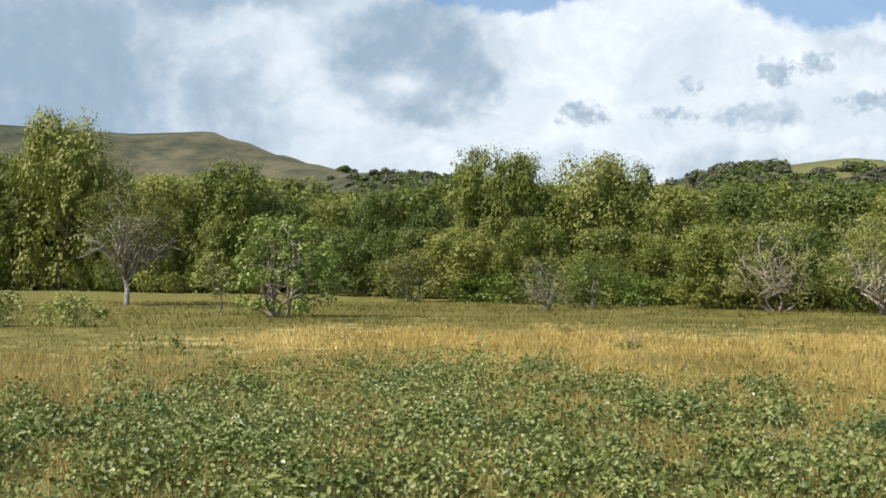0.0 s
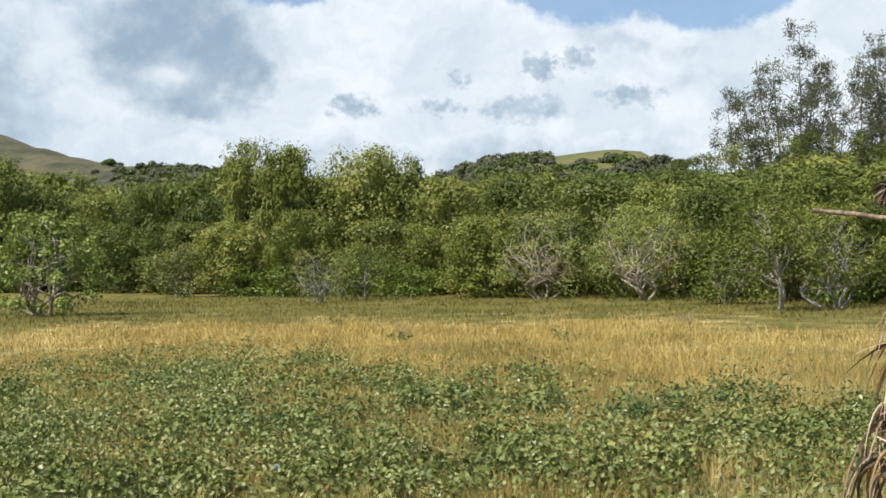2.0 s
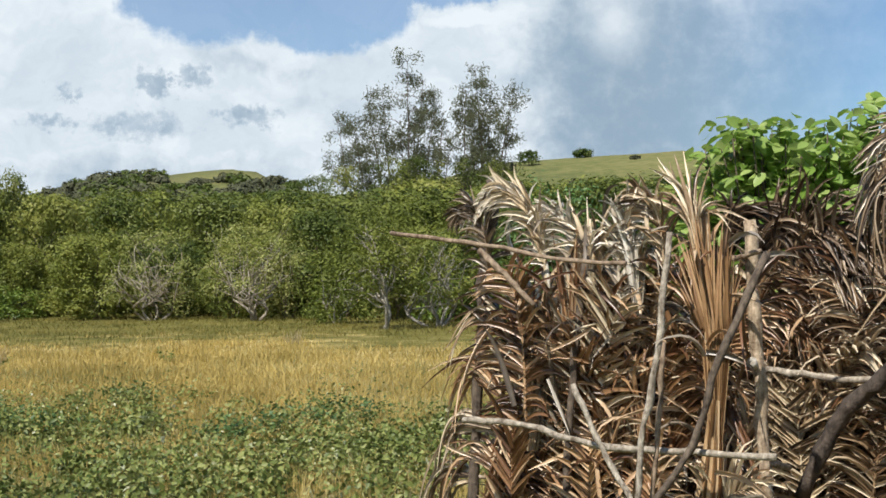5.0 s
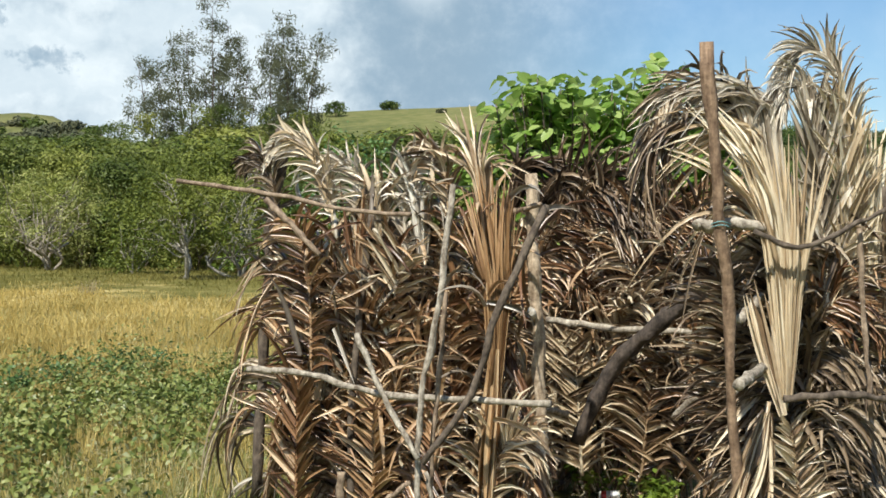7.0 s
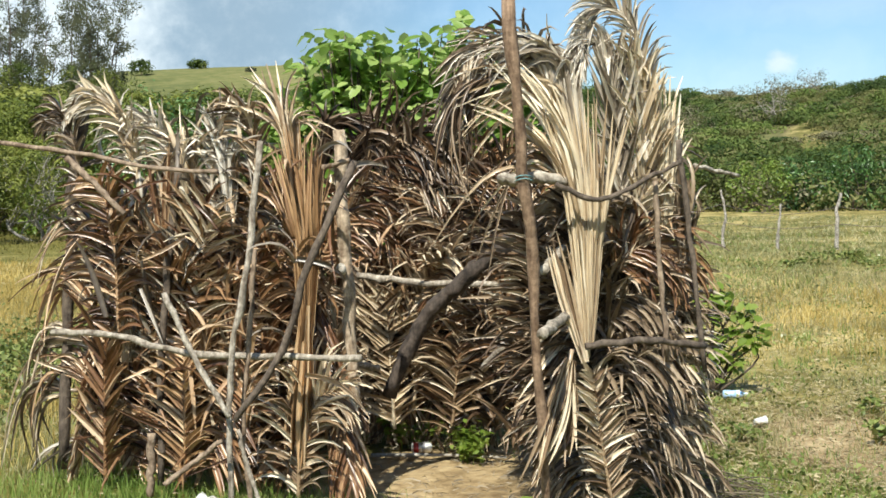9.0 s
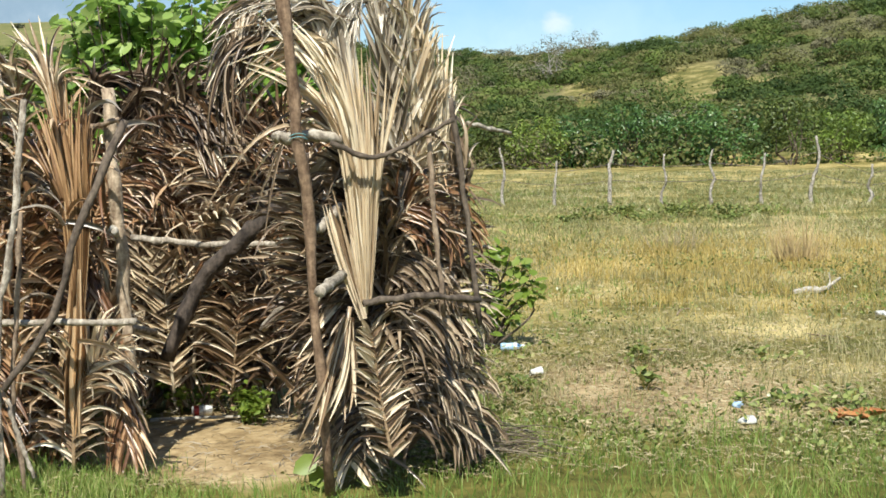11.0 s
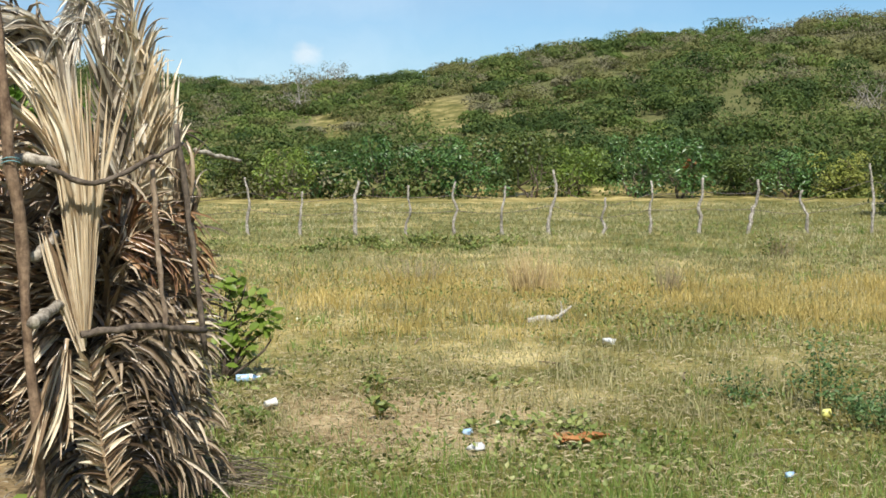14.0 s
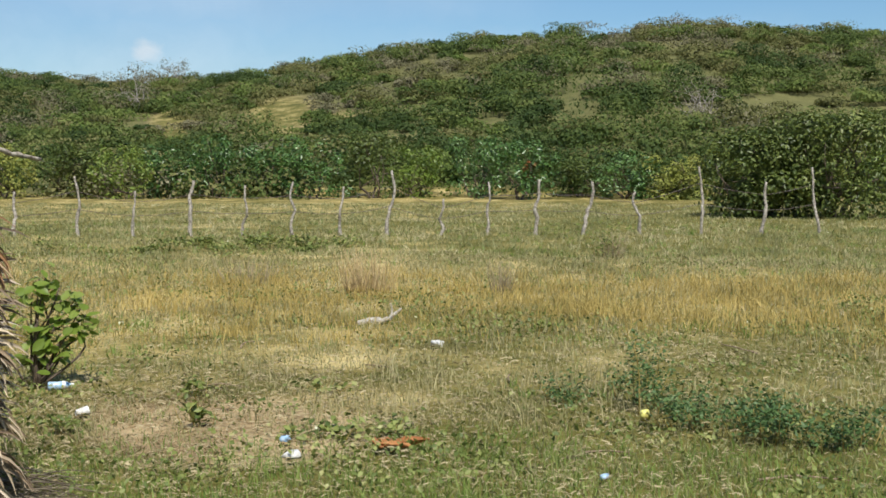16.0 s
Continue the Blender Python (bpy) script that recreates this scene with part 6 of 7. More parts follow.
# the corner's pale arching leaflets
laid([(3.87, 5.91, 1.53), (3.85, 5.96, 1.81), (3.79, 6.09, 2.02), (3.72, 6.26, 2.08), (3.66, 6.41, 1.97)], FACE_L, silver_frond, leaf=0.17, angle=38, pairs=36, gravity=1.1, curl=0.3, width=0.017, bare=0.15, mess=0.9)
laid([(3.86, 5.93, 1.56), (3.85, 5.95, 1.81), (3.81, 6.04, 2.02), (3.75, 6.19, 2.12)], FACE_L, straw_frond, leaf=0.19, angle=24, pairs=26, gravity=0.6, curl=0.25, width=0.019, bare=0.15, mess=0.8)
laid([(3.71, 6.3, 1.53), (3.7, 6.3, 1.8), (3.67, 6.38, 2), (3.62, 6.49, 1.99)], FACE_L, dull_frond, leaf=0.16, angle=36, pairs=34, gravity=1.2, curl=0.3, width=0.015, bare=0.15, mess=0.9)
laid([(3.93, 5.76, 1.47), (3.94, 5.75, 1.73), (3.91, 5.81, 1.92), (3.86, 5.92, 1.99)], FACE_L, silver_frond, leaf=0.17, angle=34, pairs=28, gravity=1.0, curl=0.3, width=0.018, bare=0.1, mess=0.9)
laid([(4.04, 5.5, 1.41), (4.04, 5.51, 1.7), (4.05, 5.47, 1.9), (4.1, 5.38, 1.98)], FACE_L, silver_frond, leaf=0.17, angle=34, pairs=28, gravity=1.0, curl=0.3, width=0.018, bare=0.1, mess=0.9)
laid([(4.14, 5.28, 1.41), (4.14, 5.26, 1.69), (4.13, 5.29, 1.92), (4.09, 5.39, 2.04)], FACE_L, brown_frond, leaf=0.18, angle=34, pairs=28, gravity=0.9, curl=0.3, width=0.018, bare=0.1, mess=0.9)
sheaf((3.98, 5.64, 1.41), (3.98, 5.65, 1.73), [(3.85, 5.96, 1.74), (3.88, 5.89, 1.93), (3.93, 5.77, 2.03), (3.99, 5.63, 2.05), (4.04, 5.5, 1.99), (4.09, 5.4, 1.84)], 28, brown_frond, FACE_L, 0.018, 0.06, 0.06, 0.09)
sheaf((4.08, 5.4, 1.47), (4.08, 5.42, 1.7), [(3.98, 5.65, 1.79), (4.01, 5.58, 1.98), (4.06, 5.47, 2.04), (4.12, 5.33, 1.98), (4.15, 5.24, 1.81)], 22, grey_frond, FACE_L, 0.018, 0.05, 0.06, 0.09)
sheaf((4.24, 5.04, 1.58), (4.22, 5.08, 1.87), [(4.07, 5.44, 2.08), (4.12, 5.33, 2.17), (4.16, 5.23, 2.27), (4.19, 5.14, 2.16), (4.26, 5, 2.08), (4.3, 4.9, 1.96)], 28, brown_frond, FACE_L, 0.016, 0.05, 0.06, 0.06, 0.4)
# leaflets along the back wall's top, with shade put into their colour
sheaf((5.11, 6.03, 1.6), (5.16, 5.94, 1.92), [(5.09, 6.07, 2.08), (5.19, 5.9, 2.11), (5.3, 5.71, 1.95), (5.4, 5.54, 1.81), (5.49, 5.39, 1.69)], 30, shaded_frond, FACE_L, 0.018, 0.06, 0.05, 0.05)
sheaf((5.19, 5.9, 1.7), (5.26, 5.78, 1.85), [(5.37, 5.6, 1.7), (5.47, 5.42, 1.7), (5.49, 5.39, 1.56), (5.42, 5.51, 1.43)], 26, shaded_frond, FACE_L, 0.018, 0.05, 0.05, 0.08)
# the russet fan and the standing bundles on the front wall's face
sheaf((4.2, 4.94, 0.83), (4.2, 4.93, 1.33), [(4.11, 5.14, 1.66), (4.14, 5.08, 1.84), (4.17, 5, 1.9), (4.21, 4.91, 1.85), (4.25, 4.82, 1.73)], 54, gold_frond, FACE_L, 0.016, 0.07, 0.035, 0.0, 0.3, label="russet fan of dried leaflets")
sheaf((4.2, 4.93, 1.02), (4.19, 4.96, 0.69), [(4.15, 5.06, 0.28), (4.17, 5, 0.15), (4.2, 4.94, 0.21)], 16, gold_frond, FACE_L, 0.026, 0.045, 0.02)
sheaf((3.93, 5.77, 0.84), (3.94, 5.75, 1.26), [(3.88, 5.88, 1.62), (3.92, 5.8, 1.84), (3.96, 5.69, 1.94), (4, 5.6, 1.73), (4.03, 5.53, 1.57)], 30, russet_frond, FACE_L, 0.022, 0.06, 0.04)
sheaf((3.82, 6.03, 0.68), (3.82, 6.03, 0.93), [(3.66, 6.41, 1.19), (3.72, 6.26, 1.41), (3.8, 6.07, 1.5), (3.88, 5.89, 1.35), (3.93, 5.77, 1.11)], 30, brown_frond, FACE_L, 0.019, 0.07, 0.05, 0.12)
sheaf((4.09, 5.39, 0.71), (4.09, 5.4, 1), [(4, 5.6, 1.35), (4.06, 5.47, 1.47), (4.12, 5.31, 1.41), (4.17, 5.19, 1.29)], 24, russet_frond, FACE_L, 0.018, 0.06, 0.06, 0.08)
# herringbone fronds on the face of the front wall
laid([(3.71, 6.09, 0.05), (3.71, 6.08, 0.39), (3.72, 6.08, 0.81)], FACE_L, russet_frond, leaf=0.21, angle=46, pairs=26, gravity=0.15, curl=0.15, width=0.02, bare=0.04, mess=0.45)
laid([(3.75, 5.99, 0.75), (3.75, 5.99, 1.11), (3.74, 6.02, 1.44), (3.71, 6.1, 1.65)], FACE_L, russet_frond, leaf=0.27, angle=58, pairs=32, gravity=0.9, curl=0.3, width=0.018, bare=0.05, mess=0.8)
laid([(3.91, 5.63, 0.09), (3.91, 5.61, 0.39), (3.91, 5.61, 0.74)], FACE_L, gold_frond, leaf=0.22, angle=50, pairs=24, gravity=0.5, curl=0.25, width=0.019, bare=0.04, mess=0.5)
laid([(4.08, 5.4, 0.07), (4.1, 5.37, 0.42), (4.12, 5.33, 0.72)], FACE_L, russet_frond, leaf=0.25, angle=52, pairs=24, gravity=0.6, curl=0.3, width=0.018, bare=0.04)
laid([(4.17, 5, 0.03), (4.18, 4.98, 0.32), (4.22, 4.9, 0.55), (4.27, 4.78, 0.61)], FACE_L, brown_frond, leaf=0.27, angle=46, pairs=36, gravity=0.9, curl=0.3, width=0.017, bare=0.05, mess=0.7)
# leaflets trailing past the corner
sheaf((3.71, 6.28, 0.79), (3.65, 6.42, 0.81), [(3.51, 6.77, 0.27), (3.53, 6.71, 0.4), (3.56, 6.63, 0.51), (3.59, 6.58, 0.5), (3.62, 6.51, 0.47)], 13, dull_frond, FACE_L, 0.015, 0.06, 0.07, 0.06)
sheaf((3.67, 6.38, 0.51), (3.63, 6.49, 0.51), [(3.51, 6.76, 0.14), (3.54, 6.7, 0.19), (3.57, 6.62, 0.18), (3.6, 6.54, 0.09)], 11, dull_frond, FACE_L, 0.015, 0.06, 0.07, 0.06)
sheaf((3.74, 6.22, 0.98), (3.69, 6.34, 1.09), [(3.53, 6.72, 1.2), (3.55, 6.67, 1.09), (3.58, 6.6, 1), (3.58, 6.6, 0.88), (3.62, 6.5, 0.79)], 16, russet_frond, FACE_L, 0.015, 0.07, 0.06, 0.1)
sheaf((3.7, 6.3, 0.24), (3.67, 6.37, 0.2), [(3.56, 6.63, 0.05), (3.6, 6.54, 0.01), (3.64, 6.45, 0.01)], 9, grey_frond, FACE_L, 0.015, 0.05, 0.05, 0.05)
sheaf((3.76, 6.16, 1.29), (3.71, 6.28, 1.41), [(3.61, 6.52, 1.28), (3.63, 6.48, 1.44), (3.65, 6.42, 1.56)], 14, brown_frond, FACE_L, 0.016, 0.06, 0.06, 0.1)
sheaf((3.74, 6.22, 0.55), (3.69, 6.32, 0.64), [(3.59, 6.58, 0.47), (3.61, 6.52, 0.66), (3.65, 6.43, 0.76)], 14, russet_frond, FACE_L, 0.016, 0.06, 0.06, 0.1)
# fronds of the back wall seen through the doorway
for run, mat, down in (([(5.35, 5.62, 0.16), (5.34, 5.64, 0.56), (5.33, 5.67, 0.97)], straw_frond, 0.3), ([(5.53, 5.32, 0.14), (5.55, 5.28, 0.54), (5.59, 5.22, 0.91)], brown_frond, 0.7), ([(5.4, 5.54, 1.1), (5.42, 5.51, 1.37), (5.41, 5.52, 1.63)], russet_frond, 0.6), ([(5.25, 5.8, 0.35), (5.27, 5.76, 0.69), (5.25, 5.79, 1.1)], dull_frond, 0.5), ([(5.65, 5.11, 0.38), (5.67, 5.08, 0.71), (5.66, 5.1, 1.1)], dull_frond, 0.9), ([(5.54, 5.31, 1.17), (5.52, 5.33, 1.4), (5.49, 5.39, 1.6)], brown_frond, 1.0)):
    laid(run, (-0.7, -0.7, 0.2), mat, leaf=0.27, angle=52, pairs=30, gravity=down, curl=0.3, width=0.019, bare=0.04, mess=0.7)
# arching back-wall fronds; the two darkest carry the shade in their colour
for run, mat in (([(5.17, 5.94, 1.3), (5.26, 5.78, 1.6), (5.4, 5.54, 1.73), (5.51, 5.36, 1.6)], brown_frond), ([(5.29, 5.72, 1.37), (5.37, 5.6, 1.63), (5.47, 5.42, 1.79), (5.59, 5.21, 1.69)], shaded_frond), ([(5.47, 5.42, 1.37), (5.54, 5.3, 1.63), (5.64, 5.12, 1.75), (5.73, 4.98, 1.65)], russet_frond), ([(5.22, 5.84, 1.64), (5.3, 5.72, 1.83), (5.4, 5.53, 1.9), (5.49, 5.39, 1.79)], shaded_frond), ([(5.64, 5.13, 1.23), (5.68, 5.07, 1.53), (5.75, 4.95, 1.69), (5.81, 4.84, 1.59)], brown_frond), ([(5.11, 6.04, 1.1), (5.18, 5.91, 1.37), (5.28, 5.75, 1.47), (5.36, 5.6, 1.37)], russet_frond)):
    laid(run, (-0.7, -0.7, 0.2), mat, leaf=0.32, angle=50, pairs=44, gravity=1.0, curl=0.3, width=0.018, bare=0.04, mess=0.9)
# brushwood and bare ribs spilling from the wall's foot
spill, spill_r = Pile(), np.random.default_rng(88)
for _ in range(150):
    a = np.array([spill_r.uniform(5.15, 5.6), 0.0, spill_r.uniform(0.02, 0.3) ** 1.2])
    a[1] = 3.6 - 0.35 * (a[0] - 5.15) + spill_r.normal(0.05, 0.08)
    run, turn = spill_r.uniform(0.2, 0.62), spill_r.normal(-0.05, 0.4)
    b = a + [math.cos(turn) * run, math.sin(turn) * run, 0.0]
    b[2] = max(0.012, a[2] * spill_r.uniform(0.0, 0.35))
    m = (a + b) / 2 + [0, 0, spill_r.uniform(-0.02, 0.06)]
    thin = spill_r.uniform(0.0016, 0.0042)
    spill.add(*tube(spline([a, m, b], 5), np.linspace(thin, thin * 0.4, 5), 4))
tagged(new("brushwood", spill.mesh("brushwood", spill_straw)), "thin dry ribs and twigs spilling from the shelter's foot", "twigs", kind="stuff")

# ---- green growth beside the shelter ----
def sprigged_shrub(name, label, at, seed, twigs, mat, leaf, category, wood=limb_bark, down=0.32):
    """A shrub of upright twigs, each with a rosette of broad leaves; twigs are (x, y, z of the tip, leaves)."""
    r = np.random.default_rng(seed)
    t = thing(name, at, label, category)
    stems, pos, nor = Pile(), [], []
    for x, y, z, n in twigs:
        foot, tip = np.array([x * 0.03, y * 0.03, -0.02]), np.array([x, y, z])
        line = spline([foot, (foot + tip) / 2 + np.r_[r.normal(0, 0.05, 2), 0.05], tip], 8)
        sv, sq, sc = tube(line, np.linspace(0.012, 0.004, 8) * (1.0 if len(twigs) > 20 else 0.7), 5, 0.003, r)
        if len(twigs) > 20:
            stems.add(sv, sq, sc)
        else:
            part("stem", mesh_of("stem", sv, [sq, sc], wood), t)
        n = int(n)
        f = 1 - down * r.uniform(0, 1, n) ** 1.3
        c = np.stack([np.interp(f, np.linspace(0, 1, 8), line[:, i]) for i in range(3)], -1)
        a = r.uniform(0, 2 * np.pi, n)
        out = np.stack([np.cos(a), np.sin(a), r.uniform(-0.1, 0.9, n)], -1)
        pos.append(c + out * leaf * r.uniform(0.4, 1.1, (n, 1)))
        nor.append(np.stack([np.cos(a) * 0.5, np.sin(a) * 0.5, np.ones(n)], -1) + r.normal(0, 0.4, (n, 3)))
    v, f = ovals(np.concatenate(pos), np.concatenate(nor), leaf, leaf * 0.66, r, 0.15)
    if stems.n:
        tagged(part("stem", stems.mesh(name + "_stem", wood), t), kind="stuff")
    part("crown", mesh_of(name + "_crown", v, [f], mat), t)
    return t


def twig_tips(seed, count, wide, low, top):
    """Tips of twigs over a crown; top gives the crown's height across it."""
    r = np.random.default_rng(seed)
    out = []
    for _ in range(count):
        s, q = r.uniform(-1, 1), r.uniform(-1, 1)
        high = float(np.interp(s, np.linspace(-1, 1, len(top)), top))
        z = high - (high - low) * r.uniform(0, 1) ** 1.5
        across, deep = np.array([0.74, -0.67]) * s * wide, np.array([0.67, 0.74]) * q * wide * 0.55 * math.sqrt(max(0.05, 1 - s * s))
        out.append((across[0] + deep[0], across[1] + deep[1], z, r.integers(30, 46)))
    return out


sprigged_shrub("broad_leaved_shrub", "bright green shrub of large broad leaves behind the shelter", (6.3, 6.78, 0.0), 601, twig_tips(21, 170, 0.78, 1.3, (2.3, 2.56, 2.66, 2.64, 2.62, 2.8, 2.56)), almond_leaf, 0.115, "shrub", dark_bark, 0.5)
sprigged_shrub("broad_leaved_shrub", "bright green shrub of large broad leaves behind the shelter", (7.0, 6.0, 0.0), 602, twig_tips(22, 34, 0.4, 1.5, (2.3, 2.5, 2.45, 2.3)), almond_leaf, 0.11, "shrub", dark_bark, 0.5)
sprigged_shrub("sapling", "leafy green sapling at the shelter's corner", (8.45, 5.56, 0.0), 603, ((0.05, -0.07, 0.84, 8), (-0.01, 0.01, 0.68, 13), (0.02, -0.02, 0.74, 9), (0.13, -0.18, 0.68, 11), (0.17, -0.23, 0.64, 12), (0.19, -0.26, 0.57, 10), (0.21, -0.29, 0.52, 10), (0.18, -0.24, 0.43, 12), (0.12, -0.16, 0.45, 12), (0.21, -0.29, 0.39, 8), (0.13, -0.17, 0.35, 10), (0.05, -0.07, 0.43, 10), (0.08, -0.13, 0.31, 10), (0.02, -0.03, 0.31, 10), (-0.04, 0.05, 0.52, 10), (0.03, -0.05, 0.21, 8), (-0.03, 0.03, 0.19, 9), (0.08, -0.11, 0.18, 9), (0.0, -0.02, 0.12, 8), (0.13, -0.16, 0.23, 8), (0.02, -0.03, 0.8, 6), (0.1, -0.14, 0.72, 7)), young_leaf, 0.1, "plant", dark_bark, 0.3)

# a bush farther back, seen over the shelter's wall
tree_kind("rounded_bush", "green bush on the slope behind the shelter", on_land(31.2, 46), 604, 5.1, 2.8, glossy_leaf, dark_bark, 0.1, 0.3, 8, 0.07, 44, 50, 0.18, 3, 0.12, "bush")
tree_kind("rounded_bush", "green bush on the slope behind the shelter", on_land(36.5, 60), 605, 6.3, 3.4, belt_leaf, dark_bark, 0.1, 0.3, 8, 0.08, 44, 50, 0.2, 3, 0.12, "bush")
tree_kind("rusty_bush", "bush with a patch of dead orange leaves", on_land(74.4, 69, 0.1), 606, 2.1, 0.45, rust_leaf, dark_bark, 0.7, 0.5, 5, 0.04, 9, 22, 0.2, 1, 0.12, "bush")

# ---- plants on the shelter's floor and weeds in the pasture ----
def weed(name, label, at, seed, height, radius, mat, count, size, stalks=0, stalk_mat=dry_blade):
    """A low plant: many leaves over thin stems, or a tuft of dry stalks."""
    r = np.random.default_rng(seed)
    t = thing(name, (*at, float(land(*at))), label, "plant")
    stems = Pile()
    ends = []
    for _ in range(max(8, stalks)):
        a, q = r.uniform(0, 2 * np.pi), radius * r.uniform(0, 1) ** 0.6
        foot = np.array([np.cos(a) * q * 0.7, np.sin(a) * q * 0.7, -0.01])
        tip = foot + np.array([np.cos(a) * q * 0.4, np.sin(a) * q * 0.4, height * r.uniform(0.5, 1.0)]) + np.r_[r.normal(0, 0.08 * height, 2), 0]
        stems.add(*tube(spline([foot, (foot + tip) / 2 + r.normal(0, 0.04 * height, 3), tip], 5), np.linspace(0.0035, 0.0012, 5) * (1 + height), 4))
        ends.append(tip)
    tagged(part("stalk", stems.mesh("stalk", stalk_mat), t), kind="stuff")
    if count:
        ends = np.array(ends)
        c = ends[r.integers(0, len(ends), count)] * r.uniform(0.35, 1.0, (count, 1))
        pos = c + r.normal(0, 1, (count, 3)) * [radius * 0.16, radius * 0.16, height * 0.1]
        pos[:, 2] = np.maximum(pos[:, 2], 0.015)
        v, f = leaves(pos, r.normal(0, 0.5, pos.shape) + [0, 0, 1.0], size, size * 0.6, r)
        part("leaves", mesh_of("leaves", v, [f], mat), t)
    return t


weed("floor_creeper", "low green creeper on the shelter's floor", (5.62, 5.86), 701, 0.24, 0.36, young_leaf, 320, 0.055, stalk_mat=lush_blade)
weed("floor_weed", "bright green weed on the shelter's floor", (5.5, 5.14), 702, 0.24, 0.2, young_leaf, 220, 0.055, stalk_mat=lush_blade)
sprig = thing("doorway_plant", (4.62, 3.88, 0.0), "single large bright green leaf beside the doorway pole", "plant")
v, q, c = tube(spline([(0, 0, -0.02), (0.0, 0.01, 0.05), (0.01, 0.0, 0.1)], 5), np.linspace(0.005, 0.003, 5), 6)
part("stem", mesh_of("stem", v, [q, c], lush_blade), sprig)
v, f = ovals(np.array([[0.0, 0.0, 0.12], [0.06, -0.03, 0.05]]), np.array([[-0.75, -0.65, 0.45], [-0.4, -0.6, 0.8]]), 0.15, 0.12, np.random.default_rng(5))
part("leaf", mesh_of("leaf", v, [f], young_leaf), sprig)
for i, (x, y, h, rad, n) in enumerate(((9.1, 1.75, 0.22, 0.3, 150), (9.0, 1.25, 0.5, 0.3, 260), (8.55, 0.75, 0.3, 0.42, 420), (8.35, 0.35, 0.26, 0.4, 380), (8.25, -0.05, 0.28, 0.35, 320), (8.85, 0.35, 0.25, 0.35, 220), (9.6, 1.5, 0.2, 0.3, 90))):
    weed("pasture_weed", "dark green leafy weed spreading over the pasture", (x, y), 710 + i, h, rad, creeper_dark, n * 2, 0.033)
for i, (x, y, h, rad, n) in enumerate(((7.35, 2.75, 0.12, 0.35, 110), (7.6, 3.7, 0.17, 0.16, 60), (7.7, 2.5, 0.1, 0.3, 80), (8.5, 4.3, 0.14, 0.25, 60), (9.0, 3.6, 0.12, 0.3, 70), (7.2, 4.4, 0.12, 0.2, 50), (10.6, 7.2, 0.2, 0.2, 60), (21, 14.5, 0.35, 0.7, 160), (19.5, 12.4, 0.35, 0.8, 170), (20.5, 10.6, 0.3, 0.5, 110), (23.2, 4.6, 0.6, 0.35, 200), (18.2, 13.8, 0.3, 0.6, 120))):
    weed("pasture_weed", "small green weed among the pasture grass", (x, y), 730 + i, h, rad, creeper_leaf, n, 0.06)
for i, (x, y, h, rad, n) in enumerate(((3.9, 11.7, 0.42, 0.5, 420), (4.7, 12.4, 0.36, 0.5, 380), (2.4, 13.5, 0.4, 0.6, 380), (-2.9, 13.0, 0.4, 0.7, 420), (-0.8, 16.5, 0.4, 0.6, 320), (5.6, 12.9, 0.4, 0.6, 380), (4.2, 16.8, 0.35, 0.6, 260), (0.3, 11.8, 0.34, 0.5, 300))):
    weed("leafy_weed", "taller dark green weed clump among the creepers", (x, y), 780 + i, h, rad, creeper_dark, n, 0.06, stalk_mat=lush_blade)
for i in range(11):
    x, y = spot(58.2 + 0.75 * i + 0.5 * (i * 7 % 3), 25.4 + 0.5 * (i * 5 % 4))
    weed("pasture_weed", "clump of fresh green weeds in the pasture", (float(x), float(y)), 810 + i, 0.16 + 0.07 * (i * 3 % 4), 0.3 + 0.14 * (i * 5 % 3), creeper_leaf, 170, 0.085)
weed("dry_tuft", "tuft of tall dead brown stalks", (15.9, 6.1), 751, 0.6, 0.4, straw_blade, 0, 0.05, 130, stalk_brown)
weed("dry_tuft", "tuft of tall dead brown stalks", (16.5, 4.5), 752, 0.46, 0.18, straw_blade, 0, 0.05, 60, stalk_grey)
weed("dry_tuft", "tuft of dead grey stalks", (16.6, 8.2), 753, 0.4, 0.5, straw_blade, 0, 0.05, 70, stalk_grey)
weed("dry_tuft", "tuft of dead grey stalks", (23.3, 4.55), 754, 0.5, 0.3, straw_blade, 0, 0.05, 60, stalk_grey)
weed("dry_tuft", "pale tuft of dead grass at the thicket's edge", (11.43, 30.6), 755, 0.4, 0.3, straw_blade, 0, 0.05, 60, straw_blade)
weed("dry_tuft", "pale tuft of dead grass in the meadow", (3.9, 26.5), 756, 0.45, 0.2, straw_blade, 0, 0.05, 40, straw_blade)
for i, (az, d, h) in enumerate(((-14.5, 19.5, 0.62), (-13.2, 24, 0.75), (-12.0, 25.5, 0.5), (-10.3, 20.5, 0.65), (-9.9, 18, 0.5), (7.5, 26, 0.25), (1.0, 22.5, 0.45), (14.5, 26, 0.3), (5.0, 33, 0.3))):
    x, y = spot(az, d)
    weed("flowering_weed", "tall weed with pale flower heads in the meadow", (float(x), float(y)), 770 + i, h, 0.3, creeper_leaf, 60, 0.09)

# ---- driftwood and litter ----
def lump(name, label, at, verts, faces, mat, category, turn=0.0):
    ob = new(name, mesh_of(name, np.asarray(verts, dtype=float), [np.asarray(f) for f in faces], mat))
    ob.matrix_world = pose(at[0], at[1], at[2] + float(land(at[0], at[1])), 0, 0, turn)
    return tagged(ob, label, category)


